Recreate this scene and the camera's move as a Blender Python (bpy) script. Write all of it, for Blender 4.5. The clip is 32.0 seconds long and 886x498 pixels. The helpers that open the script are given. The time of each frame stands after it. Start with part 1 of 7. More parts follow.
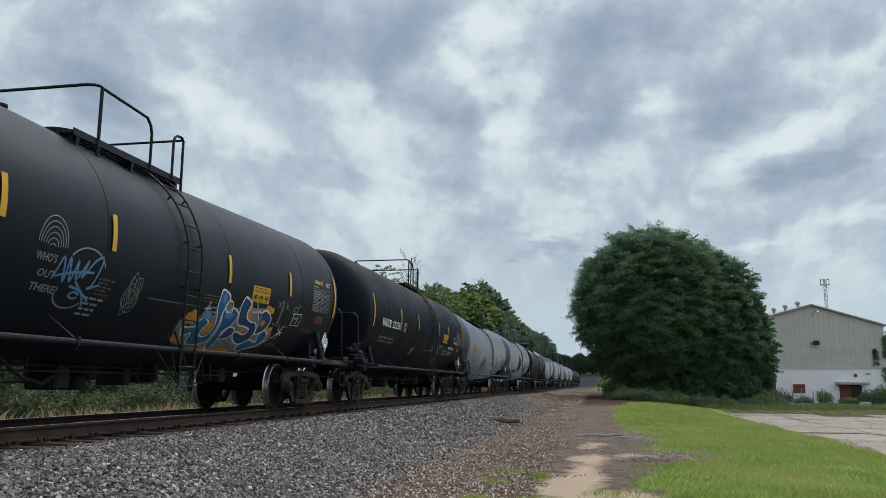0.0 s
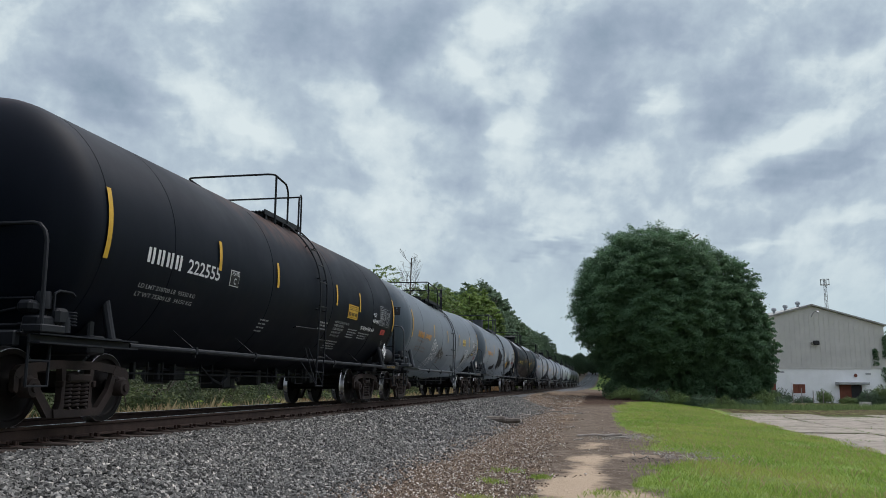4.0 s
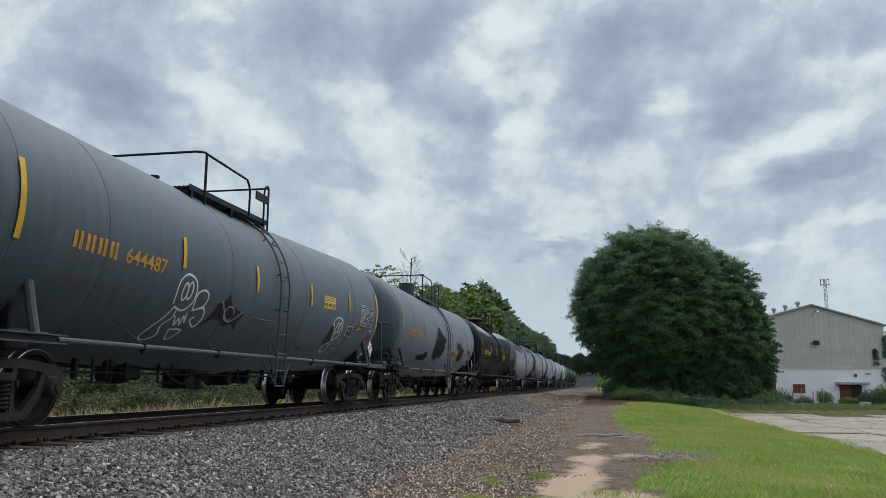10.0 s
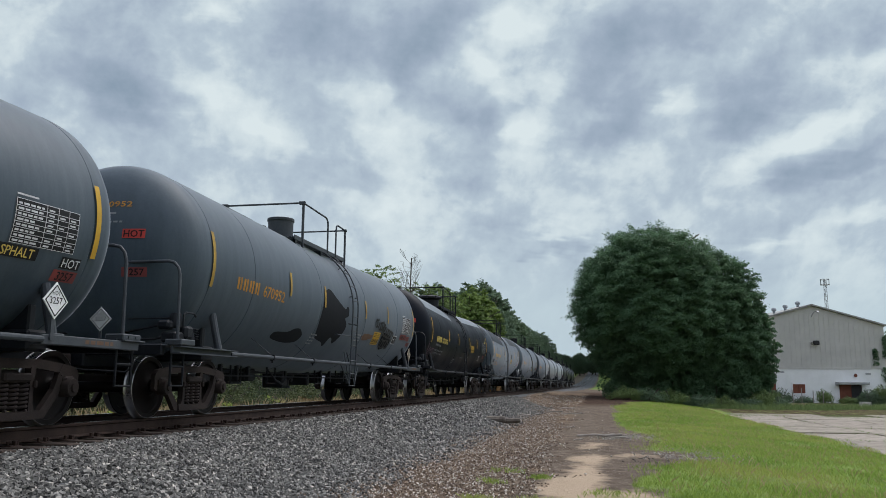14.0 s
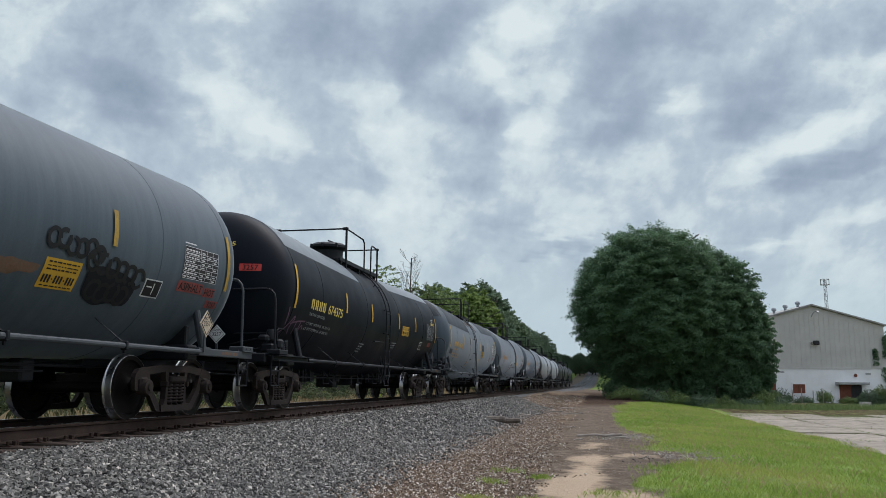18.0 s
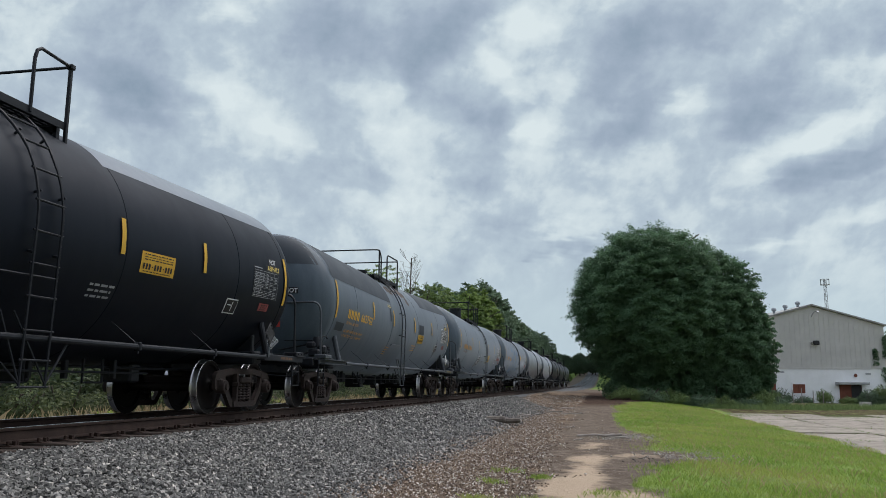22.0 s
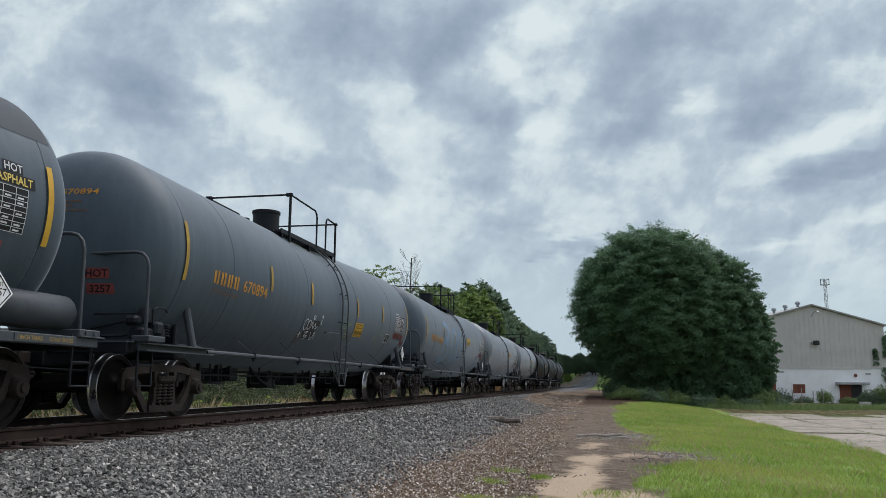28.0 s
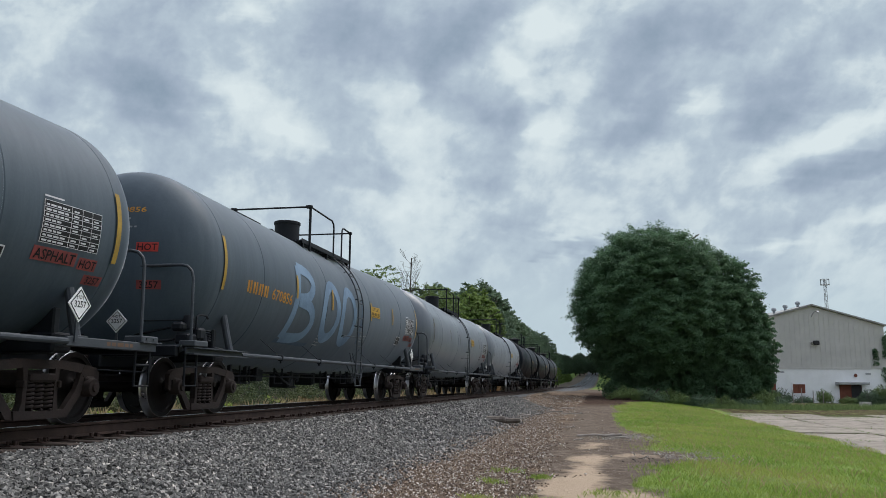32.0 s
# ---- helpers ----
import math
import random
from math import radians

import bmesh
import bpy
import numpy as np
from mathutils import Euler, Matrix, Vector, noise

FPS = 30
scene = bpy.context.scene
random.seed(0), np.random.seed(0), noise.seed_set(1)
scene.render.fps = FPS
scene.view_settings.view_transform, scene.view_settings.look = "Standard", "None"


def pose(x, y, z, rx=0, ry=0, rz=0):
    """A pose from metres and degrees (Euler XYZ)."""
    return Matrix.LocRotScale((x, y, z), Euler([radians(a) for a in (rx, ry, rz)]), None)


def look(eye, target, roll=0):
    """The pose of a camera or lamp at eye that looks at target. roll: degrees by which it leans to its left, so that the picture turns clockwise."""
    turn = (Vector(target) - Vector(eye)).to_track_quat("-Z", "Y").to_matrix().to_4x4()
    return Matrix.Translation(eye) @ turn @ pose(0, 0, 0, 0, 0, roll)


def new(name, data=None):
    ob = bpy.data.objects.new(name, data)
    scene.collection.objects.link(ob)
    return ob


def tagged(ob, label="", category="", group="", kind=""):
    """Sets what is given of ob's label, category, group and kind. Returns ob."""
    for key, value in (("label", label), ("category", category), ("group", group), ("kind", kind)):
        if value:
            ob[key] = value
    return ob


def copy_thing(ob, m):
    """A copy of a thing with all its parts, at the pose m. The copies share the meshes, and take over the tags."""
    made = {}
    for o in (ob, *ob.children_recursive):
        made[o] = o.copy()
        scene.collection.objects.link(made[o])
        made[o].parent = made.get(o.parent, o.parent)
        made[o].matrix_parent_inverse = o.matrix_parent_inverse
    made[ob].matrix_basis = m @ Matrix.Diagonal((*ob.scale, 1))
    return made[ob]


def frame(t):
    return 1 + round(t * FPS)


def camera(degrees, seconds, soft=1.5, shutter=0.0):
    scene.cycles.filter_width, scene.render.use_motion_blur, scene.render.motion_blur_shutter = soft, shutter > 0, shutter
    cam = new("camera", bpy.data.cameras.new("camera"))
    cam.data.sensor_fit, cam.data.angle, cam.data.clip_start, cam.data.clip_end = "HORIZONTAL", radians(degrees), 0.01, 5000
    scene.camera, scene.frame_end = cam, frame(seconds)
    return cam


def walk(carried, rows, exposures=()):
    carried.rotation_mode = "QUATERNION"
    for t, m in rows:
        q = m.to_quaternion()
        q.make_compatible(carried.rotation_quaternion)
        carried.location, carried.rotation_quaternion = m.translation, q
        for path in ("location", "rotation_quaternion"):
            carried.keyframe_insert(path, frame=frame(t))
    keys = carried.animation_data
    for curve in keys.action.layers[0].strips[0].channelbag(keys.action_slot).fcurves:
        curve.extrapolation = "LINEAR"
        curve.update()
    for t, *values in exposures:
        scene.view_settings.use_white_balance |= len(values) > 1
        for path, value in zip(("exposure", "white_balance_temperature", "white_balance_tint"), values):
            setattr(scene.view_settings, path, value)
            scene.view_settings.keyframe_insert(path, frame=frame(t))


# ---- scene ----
# The camera stands still; the track runs along +y, z = 0 is the top of the rail.
EYE_H = 0.53
HEADING, TILT, LEAN = 11.25, 9.58, 0.32
cam = camera(58.07, 32.0, soft=0.5)
stand = pose(0, 0, EYE_H, 90 + TILT, 0, HEADING) @ pose(0, 0, 0, 0, 0, LEAN)
walk(cam, [(0, stand), (32, stand)], exposures=[(0, 0.0), (32, 0.0)])

# ---- light: overcast day ----
world = bpy.data.worlds.new("world")
scene.world = world
world.use_nodes = True
wn, wl = world.node_tree.nodes, world.node_tree.links
sky = wn.new("ShaderNodeTexSky")
sky.sky_type, sky.sun_disc = "NISHITA", False
sky.sun_elevation, sky.sun_rotation = radians(64), radians(39)
sky.air_density, sky.dust_density = 1.0, 1.5
grey = wn.new("ShaderNodeHueSaturation")
grey.inputs["Saturation"].default_value = 0.45
wl.new(sky.outputs[0], grey.inputs["Color"])
up = wn.new("ShaderNodeSeparateXYZ")
wl.new(wn.new("ShaderNodeTexCoord").outputs["Generated"], up.inputs[0])
grade = wn.new("ShaderNodeMapRange")
for key, val in (("From Min", 0.0), ("From Max", 0.9), ("To Min", 0.42), ("To Max", 1.75)):
    grade.inputs[key].default_value = val
wl.new(up.outputs["Z"], grade.inputs["Value"])
lift = wn.new("ShaderNodeMix")
lift.data_type, lift.blend_type = "RGBA", "MULTIPLY"
lift.inputs["Factor"].default_value = 1.0
wl.new(grey.outputs[0], lift.inputs[6])
wl.new(grade.outputs[0], lift.inputs[7])
wl.new(lift.outputs[2], wn["Background"].inputs[0])
wn["Background"].inputs[1].default_value = 0.20
sun = new("sun", bpy.data.lights.new("sun", "SUN"))
sun.data.energy, sun.data.angle, sun.data.color = 1.5, radians(50), (1.0, 0.985, 0.96)
sun.matrix_world = look((16, 20, 52), (0, 0, 0))

# ---- mesh helpers ----


class Build:
    """Collects vertices and faces of one mesh."""

    def __init__(self):
        self.v, self.f, self.s = [], [], []

    def add(self, verts, faces, smooth=False):
        n = len(self.v)
        self.v += [tuple(p) for p in verts]
        self.f += [tuple(i + n for i in f) for f in faces]
        self.s += [smooth] * len(faces)
        return self

    def box(self, c, size, bevel=0.0, m=None):
        """A box with chamfered edges."""
        hx, hy, hz = (s / 2 for s in size)
        b = min(bevel, hx * 0.9, hy * 0.9, hz * 0.9)
        if b <= 0:
            vs = [(x * hx, y * hy, z * hz) for x in (-1, 1) for y in (-1, 1) for z in (-1, 1)]
            fs = [(0, 1, 3, 2), (4, 6, 7, 5), (0, 4, 5, 1), (2, 3, 7, 6), (0, 2, 6, 4), (1, 5, 7, 3)]
        else:
            bm = bmesh.new()
            bmesh.ops.create_cube(bm, size=1)
            for p in bm.verts:
                p.co = (p.co.x * 2 * hx, p.co.y * 2 * hy, p.co.z * 2 * hz)
            bmesh.ops.bevel(bm, geom=bm.edges[:], offset=b, segments=1, affect="EDGES")
            vs = [p.co.copy() for p in bm.verts]
            fs = [[p.index for p in f.verts] for f in bm.faces]
            bm.free()
        if m is not None:
            vs = [m @ Vector(p) for p in vs]
        return self.add([(p[0] + c[0], p[1] + c[1], p[2] + c[2]) for p in vs], fs)

    def tube(self, pts, r, n=8, cap=True):
        """A round bar through the points."""
        pts = [Vector(p) for p in pts]
        ring, last, up = [], None, None
        for i, p in enumerate(pts):
            a = (pts[i] - pts[i - 1]).normalized() if i else None
            b = (pts[i + 1] - pts[i]).normalized() if i < len(pts) - 1 else None
            d = ((a or b) + (b or a)).normalized()
            if up is None:
                up = d.orthogonal().normalized()
            else:
                up.rotate(last.rotation_difference(d))
            last = d
            side = d.cross(up).normalized()
            ring += [p + (side * math.cos(t) + up * math.sin(t)) * r for t in (2 * math.pi * j / n for j in range(n))]
        fs = [(i * n + j, i * n + (j + 1) % n, (i + 1) * n + (j + 1) % n, (i + 1) * n + j) for i in range(len(pts) - 1) for j in range(n)]
        self.add(ring, fs, True)
        if cap:
            self.add(ring[:n], [tuple(range(n - 1, -1, -1))])
            self.add(ring[-n:], [tuple(range(n))])
        return self

    def lathe(self, prof, n=32, m=None, smooth=True):
        """Turns (radius, height) pairs about the z axis."""
        vs = [(r * math.cos(2 * math.pi * j / n), r * math.sin(2 * math.pi * j / n), h) for r, h in prof for j in range(n)]
        if m is not None:
            vs = [m @ Vector(p) for p in vs]
        fs = [(i * n + j, i * n + (j + 1) % n, (i + 1) * n + (j + 1) % n, (i + 1) * n + j) for i in range(len(prof) - 1) for j in range(n)]
        return self.add(vs, fs, smooth)

    def prism(self, outline, x0, x1, m=None):
        """A flat outline of (y, z) given a thickness along x."""
        n = len(outline)
        vs = [(x, y, z) for x in (x0, x1) for y, z in outline]
        if m is not None:
            vs = [m @ Vector(p) for p in vs]
        fs = [tuple(range(n - 1, -1, -1)), tuple(range(n, 2 * n))] + [(i, (i + 1) % n, n + (i + 1) % n, n + i) for i in range(n)]
        return self.add(vs, fs)

    def mesh(self, name, material, sharp=35):
        me = bpy.data.meshes.new(name)
        me.from_pydata([tuple(p) for p in self.v], [], self.f)
        me.polygons.foreach_set("use_smooth", self.s)
        if any(self.s):
            me.set_sharp_from_angle(angle=radians(sharp))
        me.materials.append(material)
        me.update()
        return me


def part(name, b, material, parent, label=""):
    """One mesh object under a thing or a part."""
    ob = new(name, b.mesh(name, material) if isinstance(b, Build) else b)
    ob.parent = parent
    if label:
        ob["label"] = label
    return ob


def thing(name, label, category, m=None, group="", kind="", data=None):
    ob = new(name, data)
    if m is not None:
        ob.matrix_basis = m
    return tagged(ob, label, category, group, kind)


def fast_mesh(name, verts, faces, material, smooth=False):
    """A mesh from numpy arrays; faces all of one size."""
    me = bpy.data.meshes.new(name)
    verts, faces = np.asarray(verts, dtype=np.float32), np.asarray(faces, dtype=np.int32)
    k = faces.shape[1]
    me.vertices.add(len(verts))
    me.vertices.foreach_set("co", verts.ravel())
    me.loops.add(faces.size)
    me.loops.foreach_set("vertex_index", faces.ravel())
    me.polygons.add(len(faces))
    me.polygons.foreach_set("loop_start", np.arange(0, faces.size, k, dtype=np.int32))
    me.polygons.foreach_set("use_smooth", np.full(len(faces), smooth))
    me.update(calc_edges=True)
    me.validate()
    me.materials.append(material)
    return me


def spot(right, ahead):
    """Ground place by metres to the right of and along the camera's heading."""
    a = radians(HEADING)
    return right * math.cos(a) - ahead * math.sin(a), right * math.sin(a) + ahead * math.cos(a)


def value_noise(x, y, seed=0):
    """Smooth noise in -1..1 on numpy arrays."""
    rng = np.random.RandomState(seed)
    tab = rng.rand(256, 256) * 2 - 1
    xi, yi = np.floor(x).astype(int), np.floor(y).astype(int)
    fx, fy = x - xi, y - yi
    fx, fy = fx * fx * (3 - 2 * fx), fy * fy * (3 - 2 * fy)
    g = lambda a, b: tab[a % 256, b % 256]
    return (g(xi, yi) * (1 - fx) + g(xi + 1, yi) * fx) * (1 - fy) + (g(xi, yi + 1) * (1 - fx) + g(xi + 1, yi + 1) * fx) * fy


def fbm(x, y, seed=0, octaves=4):
    return sum(value_noise(x * 2 ** k, y * 2 ** k, seed + k) / 2 ** k for k in range(octaves)) / 1.6


def smooth(a, b, x):
    t = np.clip((x - a) / (b - a), 0, 1)
    return t * t * (3 - 2 * t)


# ---- materials ----


class Nodes:
    """Short hand for node trees."""

    def __init__(self, name):
        self.m = bpy.data.materials.new(name)
        self.m.use_nodes = True
        self.t = self.m.node_tree
        self.bsdf = self.t.nodes["Principled BSDF"]
        self.out = self.t.nodes["Material Output"]

    def n(self, kind, **inputs):
        node = self.t.nodes.new(kind)
        for k, v in inputs.items():
            self.put(node.inputs[k.replace("_", " ")], v)
        return node

    def put(self, socket, v):
        if isinstance(v, bpy.types.NodeSocket):
            self.t.links.new(v, socket)
        else:
            socket.default_value = v

    def coords(self, stretch=(1, 1, 1), shift=False):
        at = self.n("ShaderNodeTexCoord").outputs["Object"]
        mp = self.n("ShaderNodeMapping", Vector=at, Scale=stretch)
        if shift:
            rnd = self.n("ShaderNodeObjectInfo").outputs["Random"]
            mul = self.math("MULTIPLY", rnd, 37.0)
            self.put(mp.inputs["Location"], self.n("ShaderNodeCombineXYZ", X=mul, Y=mul, Z=0.0).outputs[0])
        return mp.outputs[0]

    def noise(self, vec, scale, detail=4.0, rough=0.6):
        return self.n("ShaderNodeTexNoise", Vector=vec, Scale=scale, Detail=detail, Roughness=rough).outputs["Fac"]

    def math(self, op, a, b=0.0):
        node = self.n("ShaderNodeMath")
        node.operation = op
        self.put(node.inputs[0], a)
        self.put(node.inputs[1], b)
        return node.outputs[0]

    def step(self, x, lo, hi, a=0.0, b=1.0):
        node = self.n("ShaderNodeMapRange", Value=x)
        for k, v in (("From Min", lo), ("From Max", hi), ("To Min", a), ("To Max", b)):
            node.inputs[k].default_value = v
        return node.outputs[0]

    def mix(self, fac, a, b):
        node = self.n("ShaderNodeMix")
        node.data_type = "RGBA"
        self.put(node.inputs["Factor"], fac)
        for k, v in ((6, a), (7, b)):
            self.put(node.inputs[k], v if isinstance(v, bpy.types.NodeSocket) else (*v, 1.0))
        return node.outputs[2]

    def bump(self, height, strength=0.3, distance=0.01):
        return self.n("ShaderNodeBump", Height=height, Strength=strength, Distance=distance).outputs[0]

    def done(self, color, rough=0.6, metal=0.0, normal=None, spec=None):
        self.put(self.bsdf.inputs["Base Color"], color if isinstance(color, bpy.types.NodeSocket) else (*color, 1.0))
        self.put(self.bsdf.inputs["Roughness"], rough)
        self.put(self.bsdf.inputs["Metallic"], metal)
        if normal is not None:
            self.put(self.bsdf.inputs["Normal"], normal)
        if spec is not None:
            self.bsdf.inputs["Specular IOR Level"].default_value = spec
        return self.m


def plain(name, c1, c2, rough=0.6, metal=0.0, scale=3.0, fine=40.0, bump=0.2, rand=False, spec=0.2):
    """A surface with coarse and fine variation between two colours."""
    k = Nodes(name)
    at = k.coords(shift=rand)
    a, b = k.noise(at, scale), k.noise(at, fine, 3.0)
    f = k.math("ADD", k.step(a, 0.35, 0.65, 0, 0.7), k.step(b, 0.35, 0.65, 0, 0.3))
    return k.done(k.mix(f, c1, c2), k.step(a, 0.3, 0.7, rough - 0.08, rough + 0.08), metal, k.bump(b, bump, 0.005), spec)


def tank_paint(name, base, worn, rust=None, rough=0.5, spec=0.3, chalk=0.0):
    """Old tank paint: run-down streaks, blotches, faint dents; rust about the top where given."""
    k = Nodes(name)
    at = k.coords(shift=True)
    streak = k.noise(k.coords((1.0, 2.2, 0.14), True), 3.0, 5.0, 0.65)
    blotch, fine = k.noise(at, 0.55, 4.0), k.noise(at, 28.0, 3.0)
    f = k.math("ADD", k.math("ADD", k.step(streak, 0.38, 0.68, 0, 0.45), k.step(blotch, 0.35, 0.7, 0, 0.45)), k.step(fine, 0.4, 0.7, 0, 0.15))
    col = k.mix(f, base, worn)
    if rust:
        z = k.n("ShaderNodeSeparateXYZ", Vector=k.n("ShaderNodeTexCoord").outputs["Object"]).outputs["Z"]
        along = k.n("ShaderNodeSeparateXYZ", Vector=k.n("ShaderNodeTexCoord").outputs["Object"]).outputs["Y"]
        z = k.math("SUBTRACT", z, k.step(k.math("ABSOLUTE", along), 1.5, 4.5, 0.0, 0.7))
        r = k.math("MULTIPLY", k.step(z, 3.1, 3.75), k.step(k.noise(k.coords((1, 1.6, 0.3), True), 2.2, 6.0, 0.7), 0.42, 0.62))
        col = k.mix(r, col, rust)
    k.bsdf.inputs["Sheen Weight"].default_value = chalk
    k.bsdf.inputs["Sheen Roughness"].default_value = 0.25
    k.bsdf.inputs["Sheen Tint"].default_value = (0.85, 0.92, 1.0, 1.0)
    k.bsdf.inputs["IOR"].default_value = 1.5 + max(0.0, spec - 0.5) * 0.6
    return k.done(col, k.step(blotch, 0.3, 0.7, rough - 0.07, rough + 0.1), 0.0, k.bump(k.math("ADD", blotch, k.math("MULTIPLY", fine, 0.05)), 0.14, 0.03), spec)


BLACK_TANK = tank_paint("black tank paint", (0.0030, 0.0050, 0.0095), (0.0056, 0.0082, 0.0135), None, 0.45, 0.10)
WORN_BLACK = tank_paint("worn black tank paint", (0.0044, 0.0075, 0.0120), (0.0082, 0.0124, 0.0182), None, 0.42, 0.15)
RUSTY_TANK = tank_paint("rusty black tank paint", (0.0024, 0.0042, 0.0084), (0.0046, 0.0070, 0.0122), (0.085, 0.040, 0.026), 0.5, 0.08)
GREY_TANK = tank_paint("grey tank paint", (0.035, 0.052, 0.068), (0.067, 0.090, 0.111), None, 0.55, 0.32, 0.40)
PALE_TANK = tank_paint("pale grey tank paint", (0.085, 0.103, 0.122), (0.145, 0.162, 0.18), None, 0.34, 0.5, 0.2)
FRAME_BLACK = plain("black frame paint", (0.0062, 0.0076, 0.0105), (0.0130, 0.0150, 0.0190), 0.55, 0.0, 2.0, 30.0, 0.3, True, 0.2)
RAIL_PAINT = plain("grey pipe paint", (0.036, 0.042, 0.050), (0.064, 0.072, 0.080), 0.5, 0.0, 3.0, 40.0, 0.2, True)
TRUCK_IRON = plain("rusty cast iron", (0.0150, 0.0118, 0.0112), (0.0370, 0.0270, 0.0240), 0.8, 0.0, 4.0, 50.0, 0.6, True)
WHEEL_STEEL = plain("dark wheel steel", (0.0035, 0.0032, 0.0035), (0.011, 0.0085, 0.008), 0.5, 0.0, 3.0, 40.0, 0.3, True, 0.08)
TREAD = plain("polished wheel tread", (0.32, 0.32, 0.33), (0.46, 0.46, 0.47), 0.30, 1.0, 5.0, 60.0, 0.05)
YELLOW = plain("yellow reflective strip", (0.52, 0.32, 0.03), (0.42, 0.24, 0.03), 0.5, 0.0, 6.0, 60.0, 0.1, True)
ORANGE_INK = plain("orange yellow stencil paint", (0.52, 0.26, 0.035), (0.32, 0.15, 0.03), 0.6, 0.0, 5.0, 40.0, 0.1)
GOLD_INK = plain("golden stencil paint", (0.62, 0.37, 0.04), (0.50, 0.28, 0.03), 0.6, 0.0, 5.0, 40.0, 0.1)
YELLOW_INK = plain("yellow stencil paint", (0.65, 0.50, 0.12), (0.5, 0.38, 0.1), 0.6, 0.0, 5.0, 40.0, 0.1)
WHITE_INK = plain("white stencil paint", (0.62, 0.63, 0.64), (0.42, 0.43, 0.44), 0.6, 0.0, 6.0, 50.0, 0.1, True)
GREY_INK = plain("faded grey stencil paint", (0.26, 0.27, 0.28), (0.18, 0.19, 0.2), 0.6, 0.0, 6.0, 50.0, 0.1, True)
RED_INK = plain("red placard vinyl", (0.52, 0.06, 0.05), (0.40, 0.05, 0.04), 0.5, 0.0, 6.0, 50.0, 0.1)
SIGN_WHITE = plain("white placard board", (0.80, 0.81, 0.81), (0.70, 0.71, 0.71), 0.5, 0.0, 6.0, 50.0, 0.05)
TAN_SIGN = plain("dusty placard board", (0.50, 0.43, 0.33), (0.36, 0.30, 0.23), 0.6, 0.0, 6.0, 50.0, 0.05)
# placard ground much darker than the other boards
DULL_SIGN = plain("dark placard board", (0.050, 0.051, 0.053), (0.034, 0.035, 0.037), 0.6, 0.0, 6.0, 50.0, 0.05)
OLD_STRIP = plain("weathered yellow strip", (0.40, 0.26, 0.04), (0.24, 0.16, 0.045), 0.6, 0.0, 4.0, 40.0, 0.1, True)
DULL_STRIP = plain("dirty reflective strip", (0.13, 0.11, 0.07), (0.09, 0.08, 0.06), 0.6, 0.0, 6.0, 50.0, 0.1)
BLACK_INK = plain("black vinyl", (0.006, 0.0065, 0.008), (0.012, 0.0125, 0.014), 0.5, 0.0, 6.0, 50.0, 0.1)
BLUE_SPRAY = plain("pale blue spray paint", (0.12, 0.24, 0.40), (0.08, 0.17, 0.30), 0.6, 0.0, 3.0, 30.0, 0.1)
DEEP_BLUE = plain("blue spray paint", (0.010, 0.078, 0.195), (0.018, 0.125, 0.27), 0.55, 0.0, 3.0, 30.0, 0.1)
PALE_BLUE = plain("chalky pale blue spray paint", (0.16, 0.24, 0.33), (0.11, 0.165, 0.235), 0.65, 0.0, 1.6, 22.0, 0.1)
FAINT_BLUE = plain("thin blue overspray", (0.075, 0.11, 0.155), (0.055, 0.08, 0.11), 0.65, 0.0, 1.6, 22.0, 0.1)
NAVY_SPRAY = plain("navy spray paint", (0.012, 0.035, 0.10), (0.02, 0.055, 0.14), 0.55, 0.0, 3.0, 30.0, 0.1)
SILVER_SPRAY = plain("silver grey spray paint", (0.20, 0.20, 0.20), (0.12, 0.115, 0.11), 0.6, 0.0, 2.0, 24.0, 0.1)
FADED_RED = plain("faded red placard vinyl", (0.26, 0.060, 0.055), (0.15, 0.045, 0.045), 0.6, 0.0, 4.0, 40.0, 0.1)
PALE_YELLOW = plain("pale yellow notice", (0.62, 0.45, 0.12), (0.52, 0.37, 0.09), 0.5, 0.0, 5.0, 50.0, 0.05)
TAR = plain("matt black tar", (0.009, 0.0105, 0.013), (0.016, 0.018, 0.021), 0.8, 0.0, 1.5, 18.0, 0.2, False, 0.1)
STEEL_RAIL = plain("rusty rail steel", (0.050, 0.031, 0.024), (0.032, 0.022, 0.019), 0.75, 0.2, 5.0, 60.0, 0.3)
RAIL_TOP = plain("polished rail head", (0.52, 0.53, 0.54), (0.38, 0.38, 0.39), 0.28, 1.0, 8.0, 80.0, 0.05)
TIE_WOOD = plain("creosoted tie wood", (0.045, 0.034, 0.028), (0.085, 0.066, 0.055), 0.85, 0.0, 6.0, 40.0, 0.6, True)


def stone_material(name, dark, light, warm, pale):
    k = Nodes(name)
    at = k.coords()
    isl = k.n("ShaderNodeNewGeometry").outputs["Random Per Island"]
    fine = k.noise(at, 60.0, 3.0)
    col = k.mix(k.math("POWER", isl, 1.6), dark, light)
    col = k.mix(k.step(isl, pale, pale + 0.05), col, warm)
    col = k.mix(k.step(fine, 0.35, 0.75, 0, 0.35), col, (0.05, 0.05, 0.05))
    return k.done(col, 0.9, 0.0, k.bump(fine, 0.4, 0.004), 0.12)


STONE = stone_material("ballast stone", (0.072, 0.070, 0.066), (0.335, 0.325, 0.300), (0.46, 0.43, 0.385), 0.92)
BROWN_STONE = stone_material("dusty brown gravel", (0.115, 0.083, 0.061), (0.39, 0.295, 0.212), (0.66, 0.61, 0.54), 0.80)


